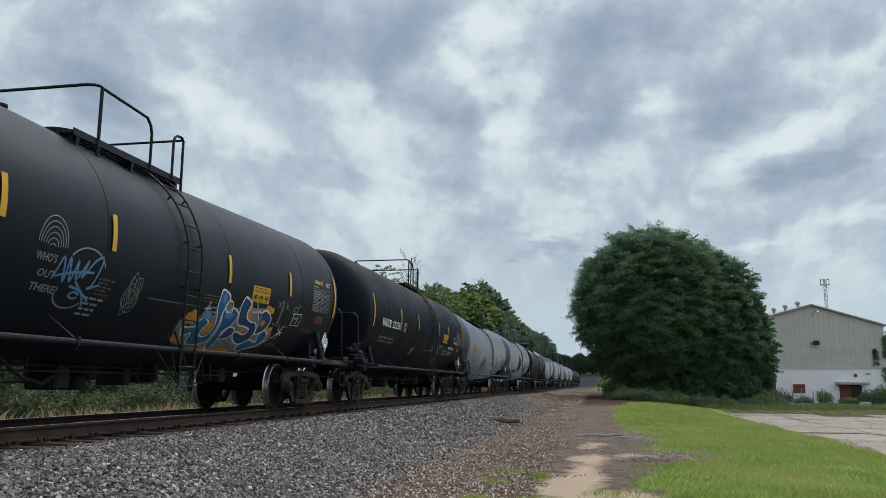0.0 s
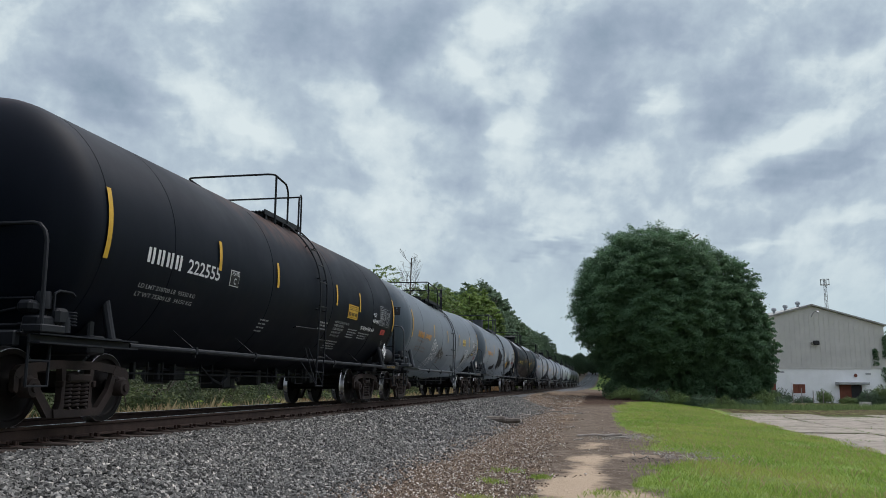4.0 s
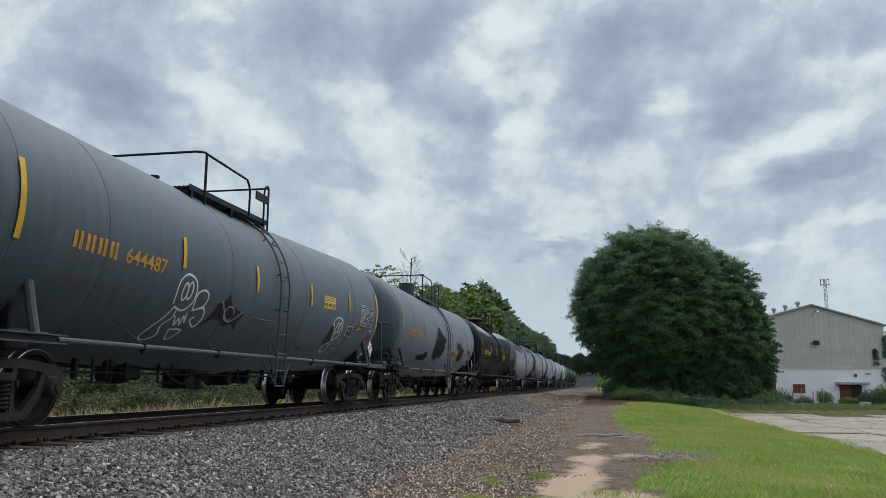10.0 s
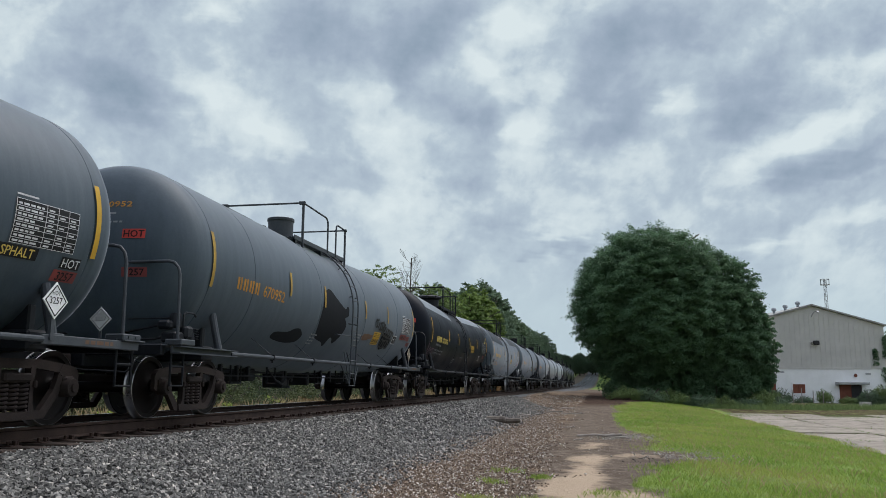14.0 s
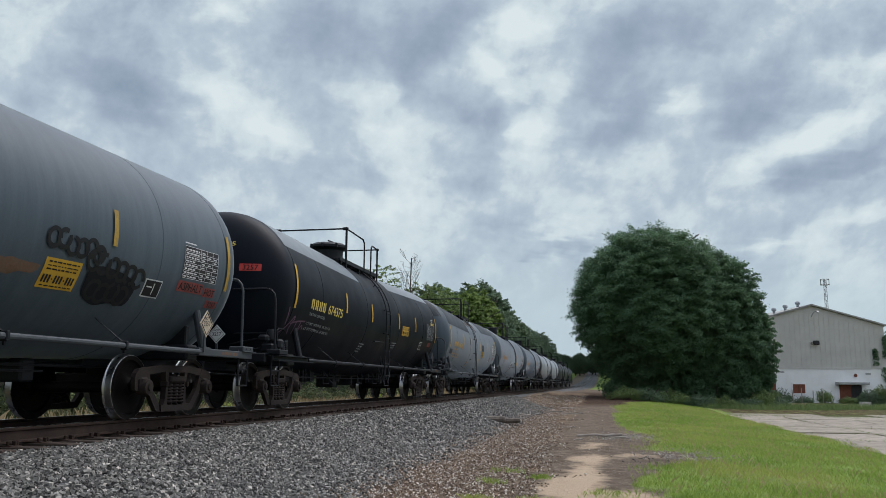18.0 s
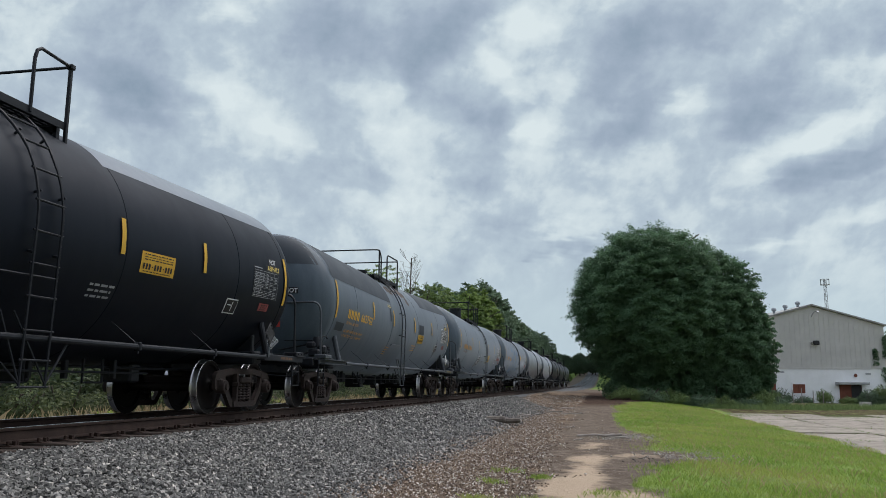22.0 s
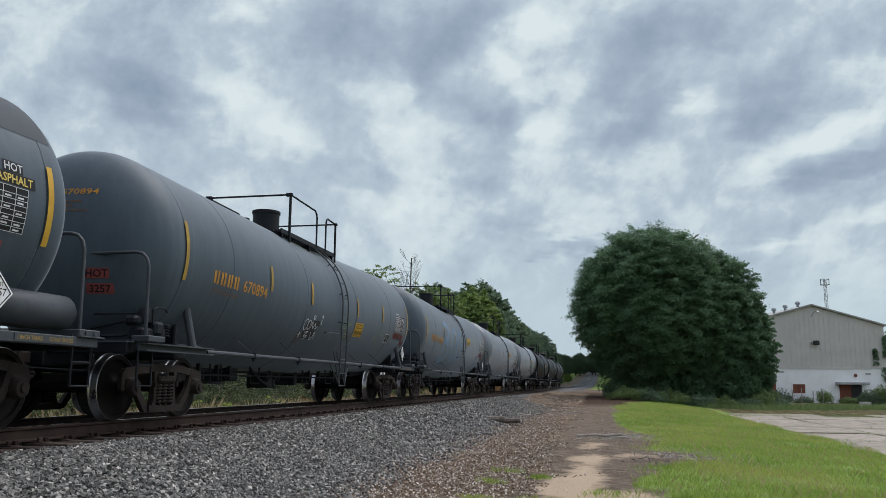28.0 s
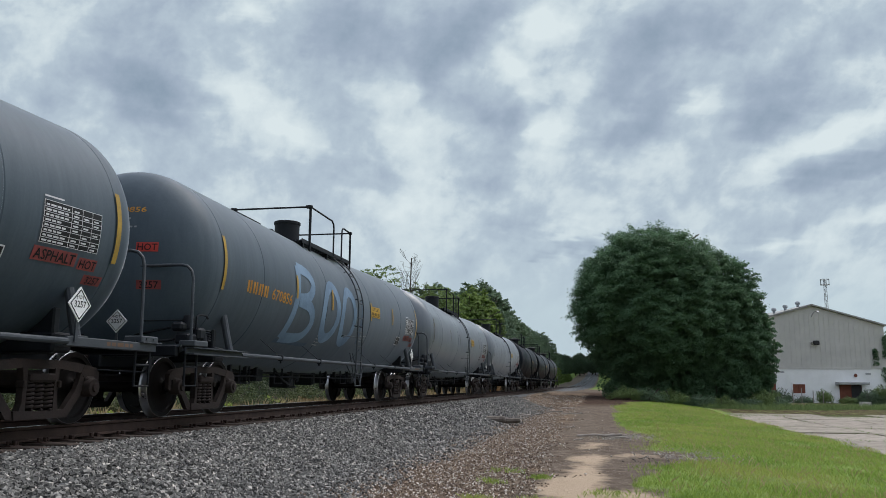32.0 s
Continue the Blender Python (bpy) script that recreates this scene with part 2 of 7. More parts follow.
def leaf_material(name, a, b, c):
    k = Nodes(name)
    isl = k.n("ShaderNodeNewGeometry").outputs["Random Per Island"]
    at = k.coords()
    big = k.noise(at, 0.35, 2.0)
    col = k.mix(k.step(isl, 0.0, 1.0), a, b)
    col = k.mix(k.step(big, 0.4, 0.65, 0, 0.7), col, c)
    k.done(col, 0.6, 0.0, None, 0.15)
    tr = k.n("ShaderNodeBsdfTranslucent", Color=col)
    mx = k.n("ShaderNodeMixShader", Fac=0.4)
    k.t.links.new(k.bsdf.outputs[0], mx.inputs[1])
    k.t.links.new(tr.outputs[0], mx.inputs[2])
    k.t.links.new(mx.outputs[0], k.out.inputs[0])
    return k.m


OAK_LEAF = leaf_material("dark oak leaves", (0.082, 0.154, 0.084), (0.108, 0.190, 0.102), (0.100, 0.180, 0.088))
THICKET_LEAF = leaf_material("thicket leaves", (0.030, 0.046, 0.026), (0.070, 0.095, 0.044), (0.062, 0.070, 0.036))
# woodland green made paler and cooler: distance haze put into the leaf colour
HAZY_WOOD_LEAF = leaf_material("woodland leaves", (0.100, 0.158, 0.104), (0.148, 0.212, 0.130), (0.128, 0.190, 0.102))
LEAFY = leaf_material("mid green leaves", (0.115, 0.175, 0.070), (0.190, 0.260, 0.100), (0.155, 0.215, 0.075))
LIGHT_LEAF = leaf_material("light green leaves", (0.125, 0.200, 0.058), (0.215, 0.300, 0.088), (0.18, 0.25, 0.065))
YELLOW_LEAF = leaf_material("yellow green leaves", (0.19, 0.27, 0.05), (0.33, 0.40, 0.085), (0.28, 0.33, 0.06))
BRUSH_LEAF = leaf_material("brush leaves", (0.030, 0.050, 0.024), (0.100, 0.130, 0.050), (0.120, 0.112, 0.056))
GRASS_BLADE = leaf_material("grass blades", (0.130, 0.230, 0.040), (0.330, 0.440, 0.095), (0.40, 0.44, 0.12))
DRY_GRASS = leaf_material("dry straw", (0.30, 0.24, 0.13), (0.50, 0.41, 0.24), (0.38, 0.28, 0.16))
RED_STRAW = leaf_material("reddish straw", (0.25, 0.155, 0.085), (0.40, 0.275, 0.15), (0.31, 0.20, 0.11))
BARK = plain("grey brown bark", (0.055, 0.045, 0.036), (0.11, 0.095, 0.08), 0.9, 0.0, 4.0, 30.0, 0.8, True)

# ---- ground, track bed and lot: one sheet ----
TRACK_X = -7.5


def rise(y):
    """The line climbs away in the distance."""
    d = np.clip(np.asarray(y, dtype=float) - 200, 0, 520)
    return 5.2e-5 * d * d


def ground_z(x, y):
    x, y = np.asarray(x, dtype=float), np.asarray(y, dtype=float)
    off = np.abs(x - TRACK_X)
    base = -0.98 - 0.42 * smooth(1, 9, x) - 0.25 * smooth(18, 40, x) - 0.25 * smooth(5, 12, -x + TRACK_X + 5)
    base = base + 0.60 * smooth(42, 100, y) * (1 - smooth(3, 11, x))
    bed = np.where(off < 1.75, -0.25, -0.25 - 0.73 * smooth(1.5, 4.3, off))
    z = np.where(off < 4.3, np.maximum(base, bed), base)
    rough = 0.05 * fbm(x * 0.5, y * 0.5, 3) + 0.025 * fbm(x * 2.3, y * 2.3, 9)
    return z + rough * smooth(1.6, 2.6, off) * (1 - 0.75 * smooth(7.5, 9, x)) + rise(y)


def verge_edge(x, y):
    """Where the grass begins, with a bare bay running into it."""
    w = 0.35 * fbm(x * 0.9, y * 0.5, 21) + 0.45 * fbm(x * 2.4, y * 1.2, 33)
    edge = np.interp(y, (9, 11, 12.5, 14.5, 16.0, 17.4, 18.8, 20.2, 22, 25, 29, 36, 54, 64, 70), (1.5, 0.9, 0.55, 0.6, 0.95, 2.1, 2.2, 1.2, 1.35, 1.35, 0.75, 0.55, 0.8, 2.2, 4.5))
    return edge + w


def ground_material():
    k = Nodes("ground")
    at = k.coords()
    wide, mid, fine = k.noise(at, 0.35, 4.0), k.noise(at, 2.6, 5.0, 0.65), k.noise(at, 38.0, 4.0, 0.7)
    vor = k.n("ShaderNodeTexVoronoi", Vector=at, Scale=19.0)
    cell = k.n("ShaderNodeSeparateColor", Color=vor.outputs["Color"]).outputs[0]

    def mask(name, soft=0.25):
        node = k.n("ShaderNodeAttribute")
        node.attribute_name = name
        v = k.math("ADD", node.outputs["Fac"], k.math("MULTIPLY", k.math("SUBTRACT", mid, 0.5), 1.3))
        v = k.math("ADD", v, k.math("MULTIPLY", k.math("SUBTRACT", fine, 0.5), 0.35))
        return k.step(v, 0.5 - soft, 0.5 + soft)

    dirt = k.mix(k.step(mid, 0.35, 0.65), (0.096, 0.077, 0.060), (0.182, 0.147, 0.115))
    dirt = k.mix(k.step(cell, 0.90, 0.95, 0, 0.35), dirt, (0.32, 0.28, 0.24))
    dirt = k.mix(k.step(fine, 0.4, 0.7, 0, 0.5), dirt, (0.09, 0.065, 0.05))
    stone = k.mix(cell, (0.05, 0.051, 0.053), (0.20, 0.203, 0.207))
    stone = k.mix(k.step(fine, 0.35, 0.7, 0, 0.5), stone, (0.07, 0.07, 0.07))
    sand = k.mix(k.step(fine, 0.35, 0.7), (0.45, 0.355, 0.255), (0.33, 0.255, 0.185))
    turf = k.mix(k.step(mid, 0.35, 0.7), (0.125, 0.195, 0.045), (0.205, 0.265, 0.080))
    turf = k.mix(k.step(wide, 0.5, 0.72, 0, 0.7), turf, (0.24, 0.22, 0.10))
    slab = k.mix(k.step(mid, 0.35, 0.68), (0.43, 0.395, 0.335), (0.31, 0.28, 0.23))
    slab = k.mix(k.step(wide, 0.45, 0.6, 0, 0.6), slab, (0.25, 0.215, 0.17))
    br = k.n("ShaderNodeTexBrick", Vector=k.n("ShaderNodeMapping", Vector=at, Rotation=(0, 0, radians(-4))).outputs[0], Scale=1.0)
    for key, val in (("Mortar Size", 0.10), ("Mortar Smooth", 0.6), ("Brick Width", 5.2), ("Row Height", 4.4), ("Bias", 0.0)):
        br.inputs[key].default_value = val
    seam = k.math("MULTIPLY", br.outputs["Fac"], k.step(mid, 0.38, 0.55))
    slab = k.mix(seam, slab, (0.075, 0.085, 0.04))
    crack = k.n("ShaderNodeTexVoronoi", Vector=at, Scale=0.55)
    crack.feature = "DISTANCE_TO_EDGE"
    slab = k.mix(k.math("MULTIPLY", k.step(crack.outputs["Distance"], 0.0, 0.03, 1, 0), k.step(mid, 0.42, 0.55)), slab, (0.09, 0.085, 0.055))
    # leaf-litter browns, darkened to stand in for the big tree's shade
    dirt = k.mix(mask("litter_shade"), dirt, k.mix(k.step(mid, 0.35, 0.65), (0.042, 0.028, 0.021), (0.086, 0.058, 0.043)))
    dirt = k.mix(mask("gravel"), dirt, k.mix(k.step(cell, 0.0, 1.0), (0.080, 0.057, 0.041), (0.25, 0.187, 0.135)))
    col = k.mix(mask("stone"), dirt, stone)
    col = k.mix(mask("sand"), col, sand)
    col = k.mix(mask("turf", 0.15), col, turf)
    col = k.mix(mask("slab", 0.12), col, slab)
    h = k.math("ADD", fine, k.math("MULTIPLY", vor.outputs["Distance"], 0.6))
    return k.done(col, 0.92, 0.0, k.bump(k.math("ADD", h, k.math("MULTIPLY", mid, 2.0)), 0.8, 0.04), 0.02)


def spaced(parts):
    out = []
    for a, b, n in parts:
        out += list(np.linspace(a, b, n, endpoint=False))
    return np.array(out + [parts[-1][1]])


def ground_sheet():
    xs = spaced([(-4500, -400, 12), (-400, -40, 18), (-40, -12, 28), (-12, 3, 125), (3, 12, 50), (12, 70, 60), (70, 400, 16), (400, 4500, 12)])
    ys = spaced([(-4500, -300, 8), (-300, -10, 20), (-10, 4, 20), (4, 22, 130), (22, 60, 130), (60, 130, 80), (130, 760, 90), (760, 4800, 14)])
    X, Y = np.meshgrid(xs, ys, indexing="ij")
    Z = ground_z(X, Y)
    n, m = X.shape
    idx = np.arange(n * m).reshape(n, m)
    faces = np.stack([idx[:-1, :-1], idx[1:, :-1], idx[1:, 1:], idx[:-1, 1:]], -1).reshape(-1, 4)
    me = fast_mesh("ground", np.stack([X, Y, Z], -1).reshape(-1, 3), faces, ground_material(), True)
    wob = 0.55 * fbm(X * 0.35, Y * 0.35, 21) + 0.25 * fbm(X * 1.4, Y * 1.4, 33)
    off = np.abs(X - TRACK_X + 0.0)
    masks = {
        "stone": 1 - smooth(-0.5, 0.5, off + wob * 0.8 - 4.0 + 2.3 * smooth(34, 70, Y) - 2.3 * smooth(95, 125, Y)),
        # littered ground by the big tree, with its shade put into the colour
        "litter_shade": smooth(50, 62, Y + 4 * wob) * (1 - smooth(80, 115, Y + 14 * wob)) * smooth(-5.6, -4.0, X) * 0.95,
        "gravel": (1 - smooth(-2.2, -1.0, X + wob)) * (1 - smooth(70, 110, Y)),
        "sand": sum(d * np.exp(-(((X - a + 0.5 * wob) / p) ** 2 + ((Y - c + 1.5 * wob) / q) ** 2)) * 1.2 for a, c, p, q, d in (
            (-0.6, 12.8, 0.42, 1.7, 0.95), (-0.35, 17.3, 0.38, 1.2, 0.75), (-0.28, 21.0, 0.40, 0.9, 0.62), (0.5, 18.1, 0.6, 0.5, 0.5), (0.35, 11.4, 0.32, 0.8, 0.7), (-0.1, 11.0, 0.45, 0.9, 0.75), (-0.5, 15.2, 0.22, 0.9, 0.6))),
        "turf": smooth(-0.5, 0.5, X - verge_edge(X, Y)) + smooth(4.3, 5.6, -X + TRACK_X) * (1 - smooth(110, 170, Y)) + smooth(120, 170, Y + 8 * wob) * smooth(4.2, 5.2, off + wob) * smooth(0.0, 1.0, X - TRACK_X) * 0.8 + smooth(300, 360, Y) * smooth(9, 12, off + wob) - 0.62 * smooth(7.5, 9, X) * smooth(50, 55, Y),
        "slab": smooth(7.3, 8.1, X + 0.8 * wob) * smooth(6, 12, Y) * (1 - smooth(53, 57, Y + 3 * wob)) * (1 - smooth(85, 95, X)),
    }
    for name, vals in masks.items():
        at = me.attributes.new(name, "FLOAT", "POINT")
        at.data.foreach_set("value", np.clip(vals, 0, 1).astype(np.float32).ravel())
    return thing("ground", "ballast shoulder, brown dirt track, grass verge and cracked concrete lot", "ground", kind="structure", data=me)


ground_sheet()


def on_ground(x, y):
    return float(ground_z(np.array([x]), np.array([y]))[0])


# ---- the railway track ----


def rail_bar(side):
    prof = [(-0.070, -0.172), (0.070, -0.172), (0.070, -0.162), (0.014, -0.142), (0.010, -0.048), (0.034, -0.034), (0.037, -0.010), (0.030, -0.003),
            (-0.030, -0.003), (-0.037, -0.010), (-0.034, -0.034), (-0.010, -0.048), (-0.014, -0.142), (-0.070, -0.162)]
    ys = list(np.concatenate([np.arange(-6, 220, 12.0), np.arange(220, 701, 15.0)]))
    b, n = Build(), len(prof)
    vs = [(TRACK_X + side * 0.7535 + px, y, pz + float(rise(y))) for y in ys for px, pz in prof]
    fs = [(i * n + j, i * n + (j + 1) % n, (i + 1) * n + (j + 1) % n, (i + 1) * n + j) for i in range(len(ys) - 1) for j in range(n)]
    b.add(vs, fs)
    ob = thing("rail", "rust-brown steel rail with a polished running surface on wooden ties", "rail", group="rails of the track", kind="structure",
               data=b.mesh("rail", STEEL_RAIL))
    top = Build()
    vs = [(TRACK_X + side * 0.7535 + px, y, 0.0015 + float(rise(y))) for y in ys for px in (-0.029, 0.029)]
    top.add(vs, [(2 * i, 2 * i + 1, 2 * i + 3, 2 * i + 2) for i in range(len(ys) - 1)])
    part("running_surface", top, RAIL_TOP, ob, "bright worn rail head")
    return ob


for side in (-1, 1):
    rail_bar(side)

# ---- sky: a sheet of cloud that drifts ----


def cloud_material():
    k = Nodes("cloud layer")
    node = k.n("ShaderNodeAttribute")
    node.attribute_name = "spread"
    at = node.outputs["Vector"]
    warp = k.n("ShaderNodeTexNoise", Vector=at, Scale=0.55, Detail=4.0)
    off = k.n("ShaderNodeVectorMath", Vector=warp.outputs["Color"])
    off.operation = "SCALE"
    off.inputs["Scale"].default_value = 0.5
    add = k.n("ShaderNodeVectorMath")
    add.operation = "ADD"
    k.put(add.inputs[0], at)
    k.put(add.inputs[1], off.outputs[0])
    big, mid = k.noise(add.outputs[0], 0.34, 6.0, 0.5), k.noise(add.outputs[0], 1.15, 8.0, 0.53)
    th, fa = k.n("ShaderNodeAttribute"), k.n("ShaderNodeAttribute")
    th.attribute_name, fa.attribute_name = "thick", "far"
    f = k.math("ADD", k.math("MULTIPLY", big, 0.62), k.math("MULTIPLY", mid, 0.38))
    f = k.math("ADD", k.math("MULTIPLY", k.math("SUBTRACT", f, 0.5), 0.86), 0.475)
    wisp = k.noise(add.outputs[0], 3.0, 5.0, 0.55)
    f = k.math("ADD", f, k.math("MULTIPLY", k.math("SUBTRACT", wisp, 0.5), 0.13))
    f = k.math("ADD", f, th.outputs["Fac"])
    ramp = k.n("ShaderNodeValToRGB", Fac=f)
    el = ramp.color_ramp.elements
    el[0].position, el[0].color = 0.305, (0.70, 0.79, 0.82, 1)
    el[1].position, el[1].color = 0.80, (0.245, 0.325, 0.42, 1)
    for pos, c in ((0.41, (0.585, 0.68, 0.735, 1)), (0.475, (0.465, 0.56, 0.645, 1)), (0.60, (0.355, 0.435, 0.54, 1))):
        ramp.color_ramp.elements.new(pos).color = c
    col = k.mix(fa.outputs["Fac"], ramp.outputs[0], (0.52, 0.635, 0.695))
    em = k.n("ShaderNodeEmission", Color=col, Strength=1.0)
    k.t.links.new(em.outputs[0], k.out.inputs[0])
    return k.m


CLOUD_H = 150.0
# lit gaps and heavy banks: metres to the right, metres away, half widths, depth
GAPS = [(23, 529, 22, 32, 0.30), (9, 606, 14, 21, 0.22), (34, 642, 12, 26, 0.12), (-188, 800, 28, 74, 0.18), (54, 773, 23, 83, 0.24), (63, 642, 17, 39, 0.12), (178, 662, 15, 48, 0.24), (350, 812, 36, 102, 0.28), (267, 594, 27, 39, 0.16), (322, 578, 17, 48, 0.20), (-177, 516, 10, 22, 0.20), (-222, 669, 20, 35, 0.18), (-80, 642, 12, 39, 0.10), (-74, 1026, 89, 161, 0.10), (184, 1255, 63, 141, 0.16), (166, 913, 47, 63, 0.10), (553, 1411, 51, 117, 0.16), (594, 1168, 51, 81, 0.10)]
BANKS = [(-103, 543, 37, 57, 0.22), (-49, 594, 27, 79, 0.24), (-21, 525, 24, 36, 0.14), (-286, 642, 38, 59, 0.20), (-311, 747, 28, 87, 0.12), (2, 706, 31, 47, 0.18), (107, 573, 34, 53, 0.16), (138, 764, 31, 72, 0.18), (145, 525, 44, 36, 0.12), (240, 617, 28, 48, 0.12), (264, 738, 33, 59, 0.18), (273, 543, 29, 38, 0.12), (443, 843, 31, 87, 0.16), (426, 913, 40, 76, 0.12), (-124, 939, 48, 80, 0.14), (7, 995, 43, 75, 0.10), (93, 1255, 82, 93, 0.10), (191, 1441, 52, 73, 0.18)]


def cloud_sheet():
    us = np.linspace(-1, 1, 280)
    us = np.sign(us) * np.abs(us) ** 1.8 * 3600
    ws = 235 + 4500 * (np.linspace(0, 1, 240) ** 2.5)
    U, V = np.meshgrid(us, ws, indexing="ij")
    n, m = U.shape
    idx = np.arange(n * m).reshape(n, m)
    faces = np.stack([idx[:-1, :-1], idx[:-1, 1:], idx[1:, 1:], idx[1:, :-1]], -1).reshape(-1, 4)
    me = fast_mesh("backdrop_clouds", np.stack([U, V, 0 * U], -1).reshape(-1, 3), faces, cloud_material(), True)
    P, Q = U / 0.6, V / 0.6
    # wobble, so that no gap has a clean oval outline
    wx = (24 * fbm(P / 40, Q / 80, 51) + 9 * fbm(P / 12, Q / 24, 57)) * Q / 700
    wy = 45 * fbm(P / 45, Q / 90, 61) * (Q / 700) ** 2
    thick = np.zeros_like(P)
    for blobs, sign in ((GAPS, -1), (BANKS, 1)):
        for x, y, a, b, d in blobs:
            thick += sign * d * np.exp(-(((P + wx - x) / a) ** 2 + ((Q + wy - y) / b) ** 2))
    for name, vals in (("thick", thick), ("far", smooth(900, 3000, Q) * 0.8)):
        at = me.attributes.new(name, "FLOAT", "POINT")
        at.data.foreach_set("value", vals.astype(np.float32).ravel())
    at = me.attributes.new("spread", "FLOAT_VECTOR", "POINT")
    at.data.foreach_set("vector", np.stack([P / 30.0 * (Q / 500) ** -0.85, -9.8 * (Q / 500) ** -0.85, 0 * P], -1).astype(np.float32).ravel())
    return thing("backdrop_clouds", "grey broken cloud layer with bright gaps drifting across the sky", "clouds",
                 pose(0, 0, CLOUD_H, 0, 0, HEADING), kind="structure", data=me)


clouds = cloud_sheet()

# ---- tank cars ----
PITCH = 16.62
TANK_R, TANK_Z, SHELL, DISH = 1.55, 2.41, 6.92, 0.74
SIDE_X, SIDE_Z = 1.55, 0.985
AXLES = (-7.179, -5.401, 5.401, 7.179)
WHEEL_R = 0.457
FONT_CACHE = {}
SHAPE = {"r": TANK_R, "drop": 0.14}


def dip(u):
    """How far the tank's axis lies below its ends: both halves slope down to the middle outlet."""
    return SHAPE["drop"] * (1 - min(abs(u), SHELL) / SHELL)


def lettering(text, height):
    """Flat outline mesh of words: vertices (u, v) from the lower left, and faces."""
    key = text
    if key not in FONT_CACHE:
        cu = bpy.data.curves.new("words", "FONT")
        cu.body, cu.size, cu.resolution_u, cu.offset = text, 1.0, 2, 0.012
        ob = bpy.data.objects.new("words", cu)
        me = ob.to_mesh()
        FONT_CACHE[key] = ([tuple(p.co[:2]) for p in me.vertices], [tuple(p.vertices) for p in me.polygons])
        ob.to_mesh_clear()
        bpy.data.objects.remove(ob)
    vs, fs = FONT_CACHE[key]
    k = height / 0.7
    return [(u * k, v * k) for u, v in vs], fs


def on_shell(u, v, lift=0.006):
    """A place on the near flank: u metres along the car from 5 cm short of its middle, v metres up round the shell from a line 5 cm below its widest."""
    a = (v - 0.05) / SHAPE["r"]
    r = SHAPE["r"] + lift
    return r * math.cos(a), u + 0.05, TANK_Z - dip(u) + r * math.sin(a)


def on_head(u, v, end, lift=0.008):
    """A place on a tank head: u metres to the right as one faces it from the front, v metres up from its centre."""
    q = min(0.999, math.hypot(u, v) / SHAPE["r"])
    return u, end * (SHELL + DISH * (1 - q ** 2.27) ** 0.44 + lift), TANK_Z + v


def patch(b, u0, v0, u1, v1, where, n=6, m=6):
    """A rectangle laid on a curved surface."""
    n, m = max(n, int(abs(u1 - u0) / 0.9)), max(m, math.ceil(abs(v1 - v0) / 0.09))
    vs = [where(u0 + (u1 - u0) * i / n, v0 + (v1 - v0) * j / m) for i in range(n + 1) for j in range(m + 1)]
    b.add(vs, [(i * (m + 1) + j, (i + 1) * (m + 1) + j, (i + 1) * (m + 1) + j + 1, i * (m + 1) + j + 1) for i in range(n) for j in range(m)], True)
    return b


def lines_of_bars(b, u, v, widths, height, gap, where):
    """Unreadable small print as bars."""
    for i, w in enumerate(widths):
        p, rng = u, random.Random(i + int(100 * abs(u)))
        while p < u + w - 0.03:
            ln = min(rng.uniform(0.05, 0.16), u + w - p)
            patch(b, p, v - i * (height + gap), p + ln, v - i * (height + gap) + height, where, 1, 1)
            p += ln + 0.028
    return b


def stroke(b, pts, width, where):
    """A painted stroke through (u, v) points, laid on the shell."""
    pts = [Vector(p) for p in pts]
    fine = []
    for i in range(len(pts) - 1):
        p0, p1, p2, p3 = pts[max(i - 1, 0)], pts[i], pts[i + 1], pts[min(i + 2, len(pts) - 1)]
        for s in range(6):
            t = s / 6
            fine.append(0.5 * (2 * p1 + (p2 - p0) * t + (2 * p0 - 5 * p1 + 4 * p2 - p3) * t * t + (3 * p1 - p0 - 3 * p2 + p3) * t ** 3))
    fine.append(pts[-1])
    vs = []
    for i, p in enumerate(fine):
        d = (fine[min(i + 1, len(fine) - 1)] - fine[max(i - 1, 0)]).normalized()
        nrm = Vector((-d.y, d.x)) * width / 2
        vs += [where(*(p + nrm)), where(*p), where(*(p - nrm))]
    b.add(vs, [(3 * i + j, 3 * i + j + 1, 3 * i + j + 4, 3 * i + j + 3) for i in range(len(fine) - 1) for j in (0, 1)], True)
    return b


ALONG_Y = pose(0, 0, TANK_Z, -90, 0, 0)


def tank_shell_mesh(material, seams):
    dish = []
    for i in range(15):
        a = math.pi / 2 * i / 14
        dish.append((max(SHAPE["r"] * math.sin(a) ** 0.88, 0.001), DISH * math.cos(a) ** 0.88))
    prof = [(r, -SHELL - d) for r, d in dish]
    for p in sorted((-SHELL + 0.14, 0.0, *seams, SHELL - 0.14)):
        if p == 0.0:
            prof += [(SHAPE["r"], d) for d in (-0.03, 0.0, 0.03)]
            continue
        prof += [(SHAPE["r"], p + d) for d in (-0.12, -0.05, -0.016)] + [(SHAPE["r"] - 0.007, p - 0.006), (SHAPE["r"] - 0.007, p + 0.006)] + [(SHAPE["r"], p + d) for d in (0.016, 0.05, 0.12)]
    prof += [(r, SHELL + d) for r, d in reversed(dish)]
    b = Build().lathe(prof, 96, ALONG_Y)
    b.v = [(x, y, z - dip(y)) for x, y, z in b.v]
    return b.mesh("tank", material, 30)


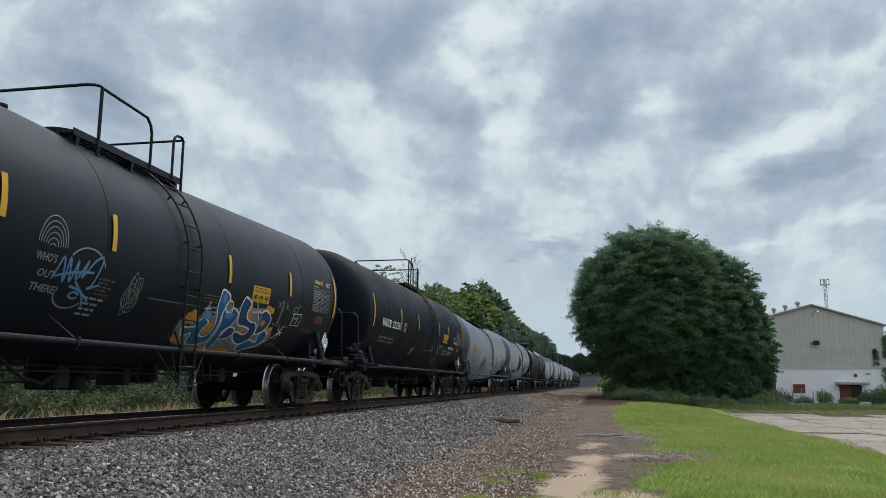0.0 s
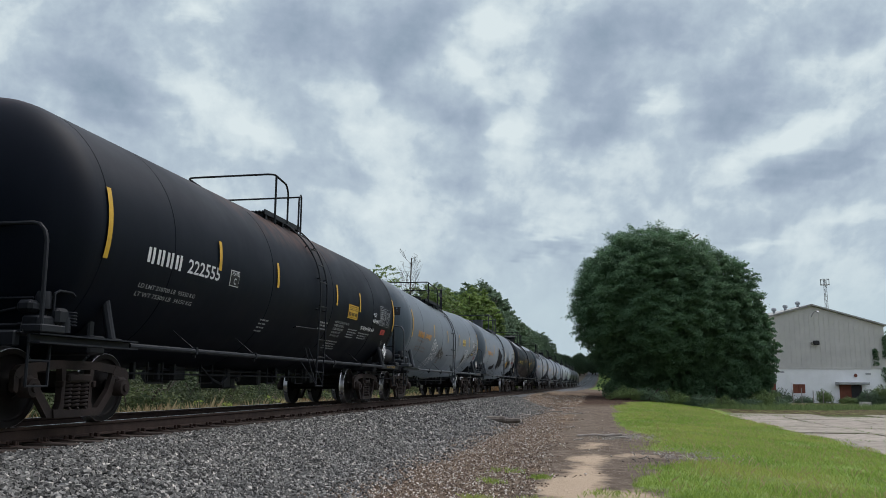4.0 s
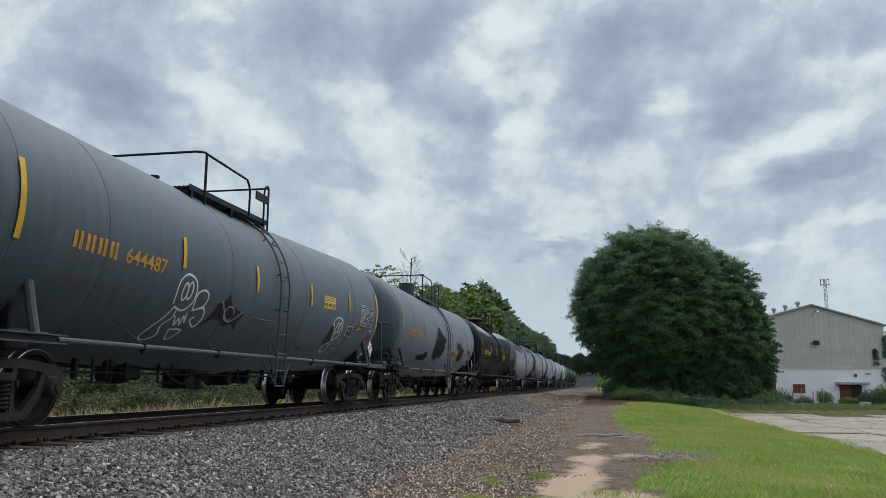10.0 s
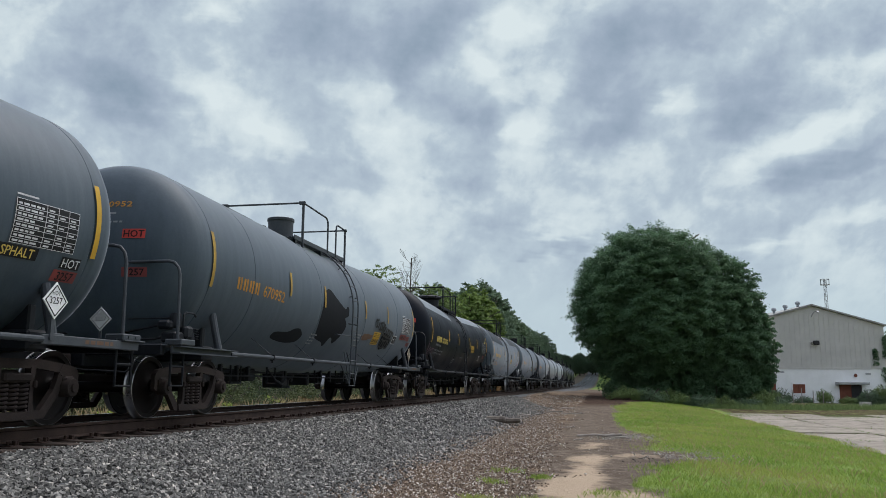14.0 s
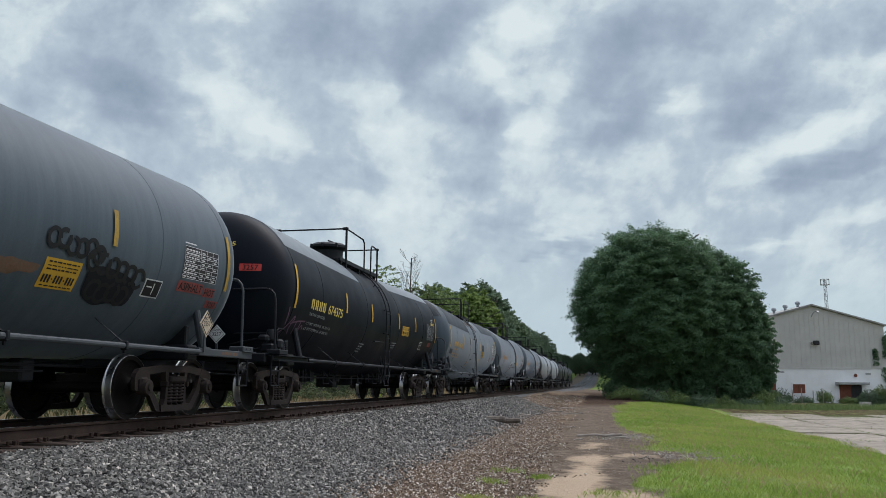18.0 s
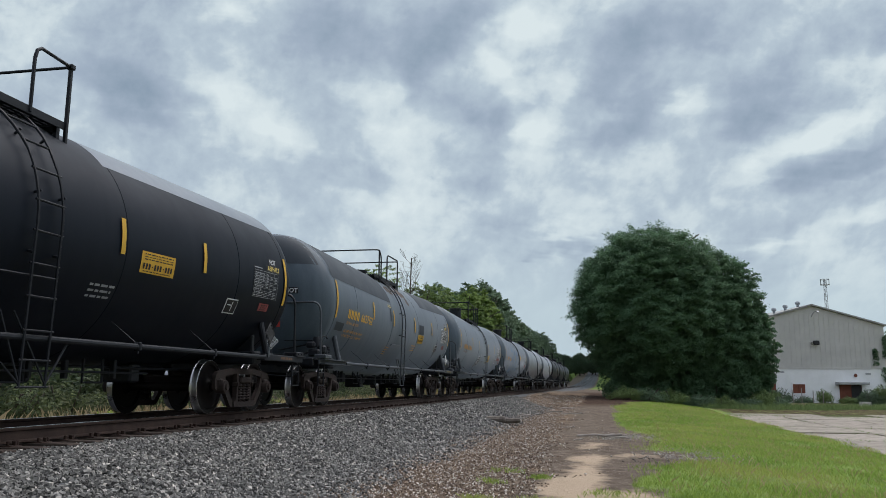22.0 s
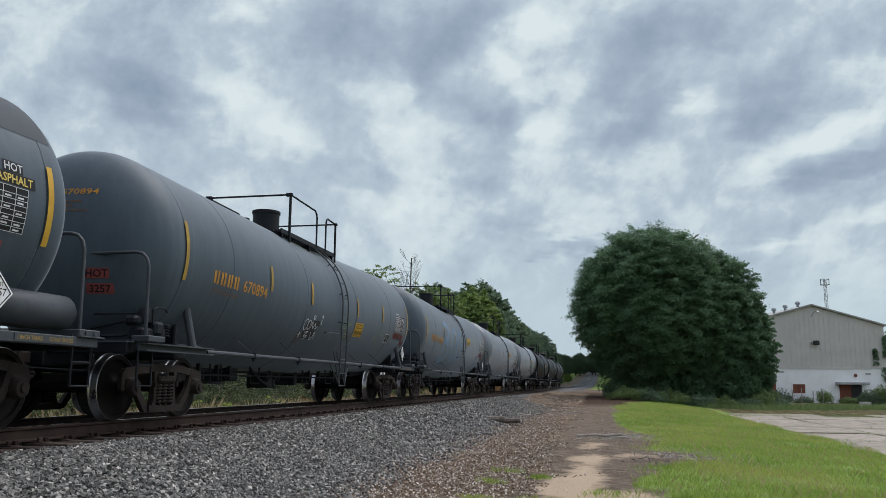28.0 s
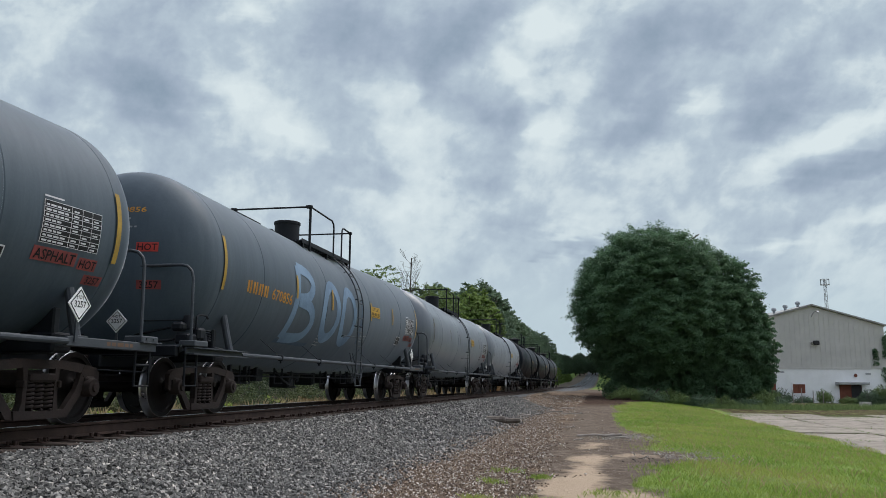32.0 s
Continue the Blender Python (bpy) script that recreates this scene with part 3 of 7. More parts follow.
def wheel_mesh():
    prof = [(0.10, 0.10), (0.12, 0.075), (0.15, 0.05), (0.24, 0.036), (0.36, 0.030), (0.378, 0.040), (0.388, 0.066), (0.4495, 0.070)]
    return Build().lathe([(0.001, 0.10)] + prof + [(0.450, 0.060)], 48, pose(0, 0, 0, 0, 90, 0)).lathe(
        [(0.477, -0.050), (0.470, -0.066), (0.385, -0.066), (0.36, -0.03), (0.15, -0.03), (0.10, -0.08)], 48, pose(0, 0, 0, 0, 90, 0)).mesh("wheel", WHEEL_STEEL, 40)


def tread_mesh():
    return Build().lathe([(0.449, 0.0695), (0.449, 0.0712), (WHEEL_R - 0.004, 0.0705), (WHEEL_R, 0.062), (WHEEL_R + 0.002, -0.02), (WHEEL_R + 0.012, -0.036), (0.480, -0.044), (0.478, -0.055)], 48, pose(0, 0, 0, 0, 90, 0)).mesh("tread", TREAD, 60)


def spring_mesh():
    b = Build()
    for y in (-0.16, 0.0, 0.16):
        pts = []
        for i in range(7 * 10 + 1):
            a = 2 * math.pi * i / 10
            pts.append((1.0 + 0.073 * math.cos(a), y + 0.073 * math.sin(a), 0.20 + 0.33 * i / 70))
        b.tube(pts, 0.018, 6)
    return b.mesh("spring_pack", TRUCK_IRON, 60)


def side_frame_mesh():
    """Cast frame with an arched top, two slanting legs, open windows and a spring pocket."""
    b = Build()
    x0, x1 = 0.985, 1.05
    for s in (-1, 1):
        def prism(pts, a, c):
            pts = [(s * y, z) for y, z in pts]
            b.prism(pts if s < 0 else pts[::-1], a, c)
        prism([(0.0, 0.675), (0.0, 0.785), (0.40, 0.785), (0.36, 0.680)], x0, x1)
        prism([(0.36, 0.680), (0.40, 0.785), (0.80, 0.745), (0.74, 0.640)], x0, x1)
        prism([(0.74, 0.640), (0.80, 0.745), (1.02, 0.710), (1.09, 0.655), (1.11, 0.60), (1.03, 0.56), (0.80, 0.585)], x0 - 0.005, x1 + 0.005)
        prism([(1.03, 0.56), (1.11, 0.60), (1.10, 0.43), (1.05, 0.40), (1.02, 0.42)], x0, x1)
        prism([(0.74, 0.640), (0.82, 0.60), (0.80, 0.46), (0.75, 0.37), (0.66, 0.44), (0.70, 0.52)], x0, x1)
        prism([(0.66, 0.44), (0.75, 0.37), (0.52, 0.11), (0.42, 0.10), (0.44, 0.20)], x0, x1 + 0.006)
        prism([(0.235, 0.19), (0.235, 0.69), (0.32, 0.69), (0.295, 0.52), (0.30, 0.28), (0.34, 0.19)], x0 - 0.01, x1 + 0.012)
        prism([(0.0, 0.10), (0.0, 0.19), (0.44, 0.20), (0.42, 0.10)], x0 - 0.02, x1 + 0.03)
        b.box(((x0 + x1) / 2 + 0.01, s * 0.905, 0.50), (0.13, 0.20, 0.20), 0.03)
        b.box(((x0 + x1) / 2 + 0.02, s * 0.30, 0.50), (0.12, 0.05, 0.08), 0.01)
    b.box(((x0 + x1) / 2 + 0.01, 0, 0.575), (0.16, 0.44, 0.10), 0.02)
    b.box(((x0 + x1) / 2 + 0.075, 0, 0.60), (0.02, 0.16, 0.05), 0.008)
    return b.mesh("side_frame", TRUCK_IRON)


def cap_mesh():
    return Build().lathe([(0.001, 0.12), (0.055, 0.12), (0.06, 0.095), (0.105, 0.09), (0.115, 0.07), (0.115, -0.08)], 16, pose(1.06, 0, WHEEL_R, 0, 90, 0)).mesh("bearing_cap", TRUCK_IRON)


SHARED = {}


def shared(name, make):
    if name not in SHARED:
        SHARED[name] = make()
    return SHARED[name]


def mirrored(me, name):
    """The same mesh on the other side of the car."""
    out = me.copy()
    out.name = name
    out.transform(Matrix.Rotation(math.pi, 4, "Z"))
    return out


def running_gear(car):
    """Trucks, wheelsets, sills and couplers. Returns the wheelsets."""
    sets = []
    frame_r = shared("frame", side_frame_mesh)
    frame_l = shared("frame_l", lambda: mirrored(frame_r, "side_frame"))
    spring_r = shared("spring", spring_mesh)
    spring_l = shared("spring_l", lambda: mirrored(spring_r, "spring_pack"))
    cap_r = shared("cap", cap_mesh)
    cap_l = shared("cap_l", lambda: mirrored(cap_r, "bearing_cap"))
    wheel = shared("wheel", wheel_mesh)
    wheel_l = shared("wheel_l", lambda: mirrored(wheel, "wheel"))
    tread = shared("tread", tread_mesh)
    tread_l = shared("tread_l", lambda: mirrored(tread, "tread"))
    axle = shared("axle", lambda: Build().tube([(-0.9, 0, 0), (0.9, 0, 0)], 0.085, 12).mesh("wheelset", WHEEL_STEEL))
    bolster = shared("bolster", lambda: Build().box((0, 0, 0.56), (1.95, 0.36, 0.2), 0.03).box((0, 0, 0.72), (0.7, 0.5, 0.16), 0.03).mesh("truck_bolster", TRUCK_IRON))
    for c in (-6.29, 6.29):
        part("truck_bolster", bolster, None, car).location = (0, c, 0)
        for fr, sp, cp in ((frame_r, spring_r, cap_r), (frame_l, spring_l, cap_l)):
            f = part("side_frame", fr, None, car, "rusty cast truck side frame")
            f.location = (0, c, 0)
            part("spring_pack", sp, None, f)
            for d in (-0.889, 0.889):
                part("bearing_cap", cp, None, f).location = (0, d, 0)
    for y in AXLES:
        ws = part("wheelset", axle, None, car, "dark steel axle with two wheels")
        ws.location = (0, y, WHEEL_R)
        for w, tr, x in ((wheel, tread, 0.765), (wheel_l, tread_l, -0.765)):
            part("wheel", w, None, ws).location = (x, 0, 0)
            part("tread", tr, None, ws, "polished tread and flange").location = (x, 0, 0)
        sets.append((ws, y))
    return sets


def body_frame(car, pipe_paint, grabs=()):
    """Sills, platforms, running pipe, braces, hand rails and brake gear that all cars share."""
    def make_sill():
        b = Build().box((0, 6.55, 0.90), (0.55, 2.9, 0.32), 0.02).box((0, 7.90, 0.98), (2.9, 0.10, 0.16), 0.015)
        b.box((0, 6.29, 0.98), (2.6, 0.34, 0.24), 0.03).box((0.95, 6.29, 1.20), (0.5, 0.12, 0.40), 0.02).box((-0.95, 6.29, 1.20), (0.5, 0.12, 0.40), 0.02)
        return b.mesh("draft_sill", FRAME_BLACK)

    def make_platform():
        return Build().prism([(7.46, 1.03), (7.90, 1.03), (7.90, 1.075), (7.46, 1.075)], -1.50, 1.50).mesh("end_platform", pipe_paint)

    def make_side_sill():
        b = Build().box((SIDE_X, 6.93, SIDE_Z), (0.035, 1.86, 0.11), 0.008).box((SIDE_X - 0.07, 6.93, SIDE_Z - 0.045), (0.13, 1.84, 0.018)).box((SIDE_X - 0.07, 6.93, SIDE_Z + 0.045), (0.13, 1.84, 0.018))
        return b.mesh("side_sill", pipe_paint)

    def make_step_block():
        b = Build().box((SIDE_X - 0.10, 7.68, 1.09), (0.26, 0.40, 0.085), 0.012).box((SIDE_X + 0.02, 7.70, 1.045), (0.09, 0.46, 0.016), 0.004)
        b.box((SIDE_X + 0.035, 7.60, 1.09), (0.012, 0.03, 0.03)).box((SIDE_X + 0.035, 7.76, 1.09), (0.012, 0.03, 0.03))
        return b.mesh("step_block", pipe_paint)

    def make_coupler():
        b = Build().box((0, 8.02, 0.84), (0.16, 0.42, 0.18), 0.03).box((0.03, 8.22, 0.84), (0.26, 0.16, 0.28), 0.05)
        return b.mesh("coupler", TRUCK_IRON)

    def make_cut_lever():
        pts = [(1.42, 8.0, 0.86), (1.40, 8.0, 0.72), (1.30, 8.02, 0.66), (0.5, 8.04, 0.70), (0.15, 8.06, 0.92)]
        return Build().tube(pts, 0.014, 6).mesh("uncoupling_lever", FRAME_BLACK)

    def make_hose():
        pts = [(0.35, 7.95, 0.80), (0.42, 8.06, 0.66), (0.42, 8.18, 0.56), (0.36, 8.32, 0.60)]
        return Build().tube(pts, 0.024, 7).tube([(0.36, 8.30, 0.60), (0.30, 8.38, 0.64)], 0.04, 7).mesh("air_hose", WHEEL_STEEL)

    def make_step():
        b = Build()
        b.tube([(1.50, 7.48, 1.02), (1.50, 7.48, 0.48), (1.50, 7.82, 0.48), (1.50, 7.82, 1.02)], 0.018, 6)
        b.tube([(1.50, 7.48, 0.75), (1.50, 7.82, 0.75)], 0.016, 6)
        return b.mesh("stirrup_step", FRAME_BLACK)

    def make_end_rail():
        side = [(1.49, 7.60, 1.10), (1.47, 7.60, 2.08), (1.44, 7.60, 2.19), (1.37, 7.60, 2.265), (1.27, 7.60, 2.29)]
        b = Build().tube(side + [(-x, y, z) for x, y, z in reversed(side)], 0.024, 8)
        for x in (1.49, -1.49):
            b.box((x, 7.60, 1.11), (0.09, 0.09, 0.05), 0.008)
        return b.mesh("end_hand_rail", pipe_paint)

    def make_grab():
        b = Build().tube([(1.38, 7.86, 1.08), (1.38, 7.86, 1.88), (1.35, 7.86, 1.95), (1.12, 7.86, 1.95), (1.09, 7.86, 1.88), (1.09, 7.86, 1.08)], 0.020, 8)
        for z in (1.35, 1.62):
            b.tube([(1.38, 7.86, z), (1.09, 7.86, z)], 0.014, 6)
        return b.mesh("end_grab_iron", pipe_paint)

    key = pipe_paint.name
    for end in (0, 1):
        names = [("draft_sill", make_sill), ("end_platform", make_platform), ("coupler", make_coupler), ("uncoupling_lever", make_cut_lever), ("air_hose", make_hose), ("end_hand_rail", make_end_rail)]
        for name, fn in names + ([("end_grab_iron", make_grab)] if end in grabs else []):
            me = shared(key + name, fn)
            part(name, shared(key + name + "l", lambda: mirrored(me, name)) if end else me, None, car)
        for name, fn in (("side_sill", make_side_sill), ("step_block", make_step_block), ("stirrup_step", make_step)):
            me = shared(key + name, fn)
            for off in (0, -2 * SIDE_X + (0.07 if name != "side_sill" else 0)):
                part(name, me, None, car).matrix_basis = pose(0, 0, 0, 0, 0, 180 * end) @ Matrix.Translation((off, 0, 0))

    def make_pipe():
        return Build().tube([(SIDE_X, -6.02, SIDE_Z), (SIDE_X, 6.02, SIDE_Z)], 0.038, 10).mesh("side_pipe", pipe_paint)

    def make_brace():
        b = Build()
        b.prism([(-0.11, 1.42), (-0.13, 1.42), (0.0, SIDE_Z + 0.02), (0.035, SIDE_Z + 0.02)], 0.0, 0.012)
        b.v = [(1.06 + (SIDE_X - 0.01 - 1.06) * (1.42 - z) / (1.42 - SIDE_Z - 0.02) + x, y, z) for x, y, z in b.v]
        b.box((SIDE_X, 0, SIDE_Z), (0.095, 0.05, 0.11), 0.01)
        return b.box((SIDE_X, 0.0, SIDE_Z - 0.07), (0.03, 0.03, 0.05), 0.004).mesh("pipe_brace", FRAME_BLACK)

    def make_leg():
        b = Build()
        b.tube([(SIDE_X - 0.07, -6.28, SIDE_Z + 0.03), (1.40, -6.28, 1.32), (1.33, -6.28, 1.62)], 0.058, 10).box((SIDE_X - 0.07, -6.28, SIDE_Z + 0.06), (0.16, 0.20, 0.03), 0.006)
        return b.mesh("saddle_post", pipe_paint)

    pipe = shared(key + "pipe", make_pipe)
    for turn in (0, 180):
        part("side_pipe", pipe, None, car, "long pipe rail along the tank").matrix_basis = pose(0, 0, 0, 0, 0, turn)
        for y in (-4.3, -2.2, 2.0, 4.1):
            part("pipe_brace", shared(key + "brace", make_brace), None, car).matrix_basis = pose(0, y if turn == 0 else -y, 0, 0, 0, turn)
        for e in (0, 12.56):
            part("saddle_post", shared(key + "leg", make_leg), None, car).matrix_basis = pose(0, 0, 0, 0, 0, turn) @ Matrix.Translation((0, e, 0))

    def make_gear():
        b = Build()
        b.tube([(0.35, -5.2, 0.74), (0.35, 5.2, 0.74)], 0.022, 6).tube([(0.55, -4.6, 0.66), (0.55, 3.9, 0.66)], 0.016, 6)
        b.tube([(-0.4, -5.2, 0.76), (-0.4, 5.2, 0.76)], 0.022, 6)
        for y in (-4.1, -3.4, -2.9, 1.4, 2.1, 3.2):
            b.box((0.42, y, 0.74), (0.08, 0.07, 0.34), 0.01)
        for y in (-3.6, -1.9, 1.0, 2.6):
            b.tube([(0.5, y - 0.22, 0.86), (0.5, y - 0.22, 0.52), (0.5, y + 0.22, 0.52), (0.5, y + 0.22, 0.86)], 0.02, 6)
        for y, h, w in ((-0.75, 0.40, 0.30), (0.75, 0.34, 0.18), (1.5, 0.30, 0.12), (-2.6, 0.26, 0.5), (3.9, 0.3, 0.26)):
            b.box((0.1, y, 0.82 - h / 2), (0.5, w, h), 0.03)
        b.tube([(0.55, -2.2, 0.80), (0.62, -1.9, 0.58), (0.6, -1.5, 0.5), (0.5, -1.1, 0.62), (0.4, -0.9, 0.78)], 0.022, 6)
        b.tube([(0.1, -5.1, 0.84), (0.1, 5.1, 0.84)], 0.07, 8)
        return b.mesh("brake_rigging", FRAME_BLACK)

    part("brake_rigging", shared("gear", make_gear), None, car)

    def make_cylinder():
        b = Build().lathe([(0.001, -0.34), (0.15, -0.34), (0.16, -0.30), (0.16, 0.22), (0.12, 0.30), (0.05, 0.32), (0.05, 0.5), (0.001, 0.5)], 16, pose(-0.55, -1.7, 0.66, -90, 0, 0))
        return b.box((-0.55, -1.7, 0.84), (0.2, 0.4, 0.12), 0.02).mesh("brake_cylinder", FRAME_BLACK)

    part("brake_cylinder", shared("cylinder", make_cylinder), None, car)
    outlet = shared("outlet", lambda: Build().lathe([(0.30, 0.82), (0.24, 0.66), (0.14, 0.60), (0.13, 0.46), (0.17, 0.46), (0.17, 0.41), (0.001, 0.41)], 20).box((0, 0.2, 0.62), (0.3, 0.18, 0.14), 0.03).box((0, -0.26, 0.58), (0.12, 0.22, 0.10), 0.03).mesh("bottom_outlet", FRAME_BLACK))
    part("bottom_outlet", outlet, None, car)

    def make_valve():
        b = Build().box((1.30, -7.40, 1.18), (0.24, 0.30, 0.16), 0.03).box((1.38, -7.20, 1.26), (0.18, 0.22, 0.20), 0.04).box((1.22, -7.48, 1.36), (0.2, 0.2, 0.14), 0.04)
        b.lathe([(0.001, 0.12), (0.07, 0.12), (0.09, 0.06), (0.09, -0.08), (0.001, -0.1)], 12, pose(1.30, -7.35, 1.42)).lathe([(0.001, 0.09), (0.06, 0.09), (0.07, 0.0), (0.07, -0.1), (0.001, -0.1)], 12, pose(1.42, -7.12, 1.18))
        for k in range(5):
            b.lathe([(0.06, 0.0), (0.075, 0.008), (0.075, 0.016), (0.06, 0.024)], 10, pose(1.44, -7.05, 1.16 + 0.036 * k))
        b.tube([(1.16, -7.4, 1.38), (0.5, -7.4, 1.26), (-0.9, -7.4, 1.26)], 0.018, 6).tube([(1.25, -7.45, 1.46), (-1.2, -7.5, 1.46)], 0.014, 6).tube([(1.3, -7.2, 1.26), (1.0, -7.4, 1.16), (0.4, -7.6, 1.14)], 0.02, 6)
        b.tube([(1.40, -7.30, 1.10), (1.40, -7.30, 1.52), (1.40, -7.22, 1.56), (1.40, -7.0, 1.56), (1.40, -6.94, 1.52)], 0.016, 6)
        return b.mesh("brake_valve", FRAME_BLACK)

    part("brake_valve", shared("valve", make_valve), None, car, "cluster of brake valves and pipes")


def ladder(car, paint, y):
    """Side ladder that follows the shell from the walkway and hangs below the pipe as a step."""
    r = SHAPE["r"]
    turns = list(range(60, -1, -6))
    path = [on_shell(y, radians(a) * r, 0.085) for a in turns] + [(r + 0.07, 0, 1.86), (r + 0.05, 0, 1.1), (r + 0.03, 0, 0.46)]
    for s in (-1, 1):
        pts = [(x, y + s * (0.20 + 0.10 * max(0.0, (z - 3.05) / 0.6)), z) for x, _, z in path]
        stile = part("ladder_stile", Build().tube(pts, 0.017, 6), paint, car)
        if s < 0:
            first = stile
    steps = [on_shell(y, radians(a) * r, 0.085) for a in (48, 35, 22, 9)] + [(r + 0.075, 0, 2.12), (r + 0.06, 0, 1.77), (r + 0.055, 0, 1.42), (r + 0.05, 0, 1.06), (r + 0.04, 0, 0.75), (r + 0.03, 0, 0.47)]
    for x, _, z in steps:
        part("rung", Build().tube([(x, y - 0.24, z), (x, y + 0.24, z)], 0.013, 6), paint, first)
    for dy, d2, z in ((-0.20, -0.80, 1.0), (-0.20, -0.50, 1.25), (0.20, -0.30, 1.25), (0.20, 0.62, 1.0)):
        part("ladder_brace", Build().tube([(r + 0.03, y + dy, 0.50), (SIDE_X - 0.02, y + d2, z)], 0.013, 6), paint, car)
    part("grab_iron", Build().tube([(1.46, y - 1.0, 1.62), (1.52, y - 1.0, 1.64), (r + 0.06, y + 0.2, 1.64)], 0.013, 6), paint, car)
    for v in (1.1, 0.35, -0.3):
        for s in (-1, 1):
            part("standoff", Build().tube([on_shell(y + s * 0.20, v, -0.02), on_shell(y + s * 0.20, v, 0.09)], 0.016, 6), paint, car)


def top_works(car, paint, hatch, works):
    """Walkway, railing and hatch on top of the tank."""
    post, leg, tall, hoop, corner, low, square = works
    x, deck = 0.97, 3.66 + (SHAPE["r"] - TANK_R) * 2.2
    foot = TANK_Z - SHAPE["drop"] + math.sqrt(SHAPE["r"] ** 2 - x * x) - 0.02
    back = min(post - 0.45, -1.75 if hatch != "low" else post - 0.5)
    for s in (1, -1):
        b = Build()
        for k in range(6):
            b.box((s * (0.55 + 0.075 * k), (back + corner) / 2, deck + 0.03), (0.045, corner - back, 0.03))
        for k in range(int((corner - back) / 0.16)):
            b.box((s * 0.74, back + 0.08 + 0.16 * k, deck + 0.022), (0.40, 0.03, 0.018))
        wk = part("walkway", b, paint, car, "steel grating walkway")
        part("toe_board", Build().box((s * (x - 0.012), (back + corner) / 2, deck + 0.025), (0.016, corner - back, 0.10), 0.004), paint, wk)
        part("toe_board", Build().box((s * 0.50, (back + corner) / 2, deck + 0.025), (0.016, corner - back, 0.10), 0.004), paint, wk)
        for y in (back + 0.1, (back + corner) / 2, corner - 0.12):
            part("bracket", Build().box((s * 0.76, y, deck - 0.05), (0.40, 0.06, 0.09), 0.006), paint, wk)
            part("bracket", Build().box((s * 0.93, y, (deck + foot) / 2 - 0.02), (0.05, 0.06, deck - foot + 0.06)), paint, wk)
    if square:
        side = [(leg, deck), (leg, tall - 0.20), (leg - 0.03, tall - 0.10), (leg - 0.13, tall - 0.03), (post, tall)]
    else:
        side = [(leg, deck), (leg, tall - 0.26), (leg - 0.04, tall - 0.14), (leg - 0.14, tall - 0.05), (post + 0.02, tall - 0.005), (post - 0.02, tall)]
    turn_in = [] if square else [(0.99, -0.04), (0.94, -0.09), (0.85, -0.12)]
    near = [(x, y, z) for y, z in side] + [(x * k, post + d, tall + 0.01) for k, d in turn_in]
    part("railing", Build().tube(near + [(-a, b, c) for a, b, c in reversed(near)], 0.022, 8), paint, car, "bent pipe railing round the hatch")
    for px in (-x, x):
        pole = part("post", Build().box((px, post, (foot + tall) / 2), (0.05, 0.05, tall - foot), 0.006) if square else Build().tube([(px, post, foot), (px, post, tall)], 0.024, 8), paint, car)
        if square:
            part("clamp", Build().box((px - math.copysign(0.03, px), post, tall), (0.15, 0.08, 0.075), 0.012), paint, pole)
        pts = [(px, hoop, deck)] + [(px, hoop, low - 0.16), (px, hoop + 0.03, low - 0.05), (px, hoop + 0.10, low)]
        if square:
            pts += [(px, corner, low - 0.02)]
        else:
            pts += [(px, corner - 0.05, low + 0.01), (px, corner, low - 0.04), (px, corner, low - 0.14), (px, corner, foot)]
        part("railing", Build().tube(pts, 0.022, 8), paint, car, "lower bent pipe railing at the ladder")
        if square:
            pole = part("post", Build().box((px, corner, (foot + low) / 2), (0.045, 0.045, low - foot), 0.006), paint, car)
            part("clamp", Build().box((px, corner, low - 0.02), (0.09, 0.08, 0.07), 0.012), paint, pole)
    part("cross_rail", Build().tube([(x, corner, low - 0.02), (-x, corner, low - 0.02)], 0.02, 8), paint, car)
    hatch_and_valve(car, paint, hatch)


def hatch_and_valve(car, paint, hatch):
    h = Build()
    if hatch == "drum":
        h.lathe([(0.29, 3.6), (0.29, 4.22), (0.312, 4.22), (0.312, 4.275), (0.30, 4.285), (0.001, 4.29)], 28)
    elif hatch == "dome":
        h.lathe([(0.40, 3.6), (0.40, 4.06), (0.46, 4.12), (0.50, 4.14), (0.50, 4.20), (0.42, 4.26), (0.001, 4.30)], 28).box((0.0, 0.42, 4.25), (0.22, 0.3, 0.06), 0.02).tube([(0.1, -0.3, 4.31), (0.1, 0.1, 4.33), (0.1, 0.4, 4.30)], 0.02, 6)
        for k in range(8):
            a = radians(45 * k)
            h.box((0.50 * math.cos(a), 0.50 * math.sin(a), 4.17), (0.06, 0.06, 0.12), 0.01)
    else:
        h.lathe([(0.26, 3.6), (0.26, 3.86), (0.29, 3.86), (0.29, 3.91), (0.001, 3.93)], 20)
    ob = part("hatch", h, FRAME_BLACK if hatch == "dome" else paint, car, "round manway hatch")
    ob.location = (0.25, -1.1 if hatch != "dome" else -1.3, 0)
    part("safety_valve", Build().lathe([(0.07, 3.6), (0.07, 3.80), (0.095, 3.81), (0.095, 3.85), (0.04, 3.90), (0.001, 3.91)], 14, pose(-0.2, 0.5, 0)), paint, car)
    part("vent_cap", Build().lathe([(0.05, 3.6), (0.05, 3.84), (0.085, 3.845), (0.085, 3.875), (0.001, 3.89)], 14, pose(0.35, -2.35, 0)), paint, car)


def reflective_strips(car, ys, material):
    for i, (y, v0, v1) in enumerate(ys):
        part("reflective_strip", patch(Build(), y - 0.045, v0, y + 0.045, v1, lambda a, c: on_shell(a, c, 0.020), 1, 8), material, car, "yellow reflective strip")


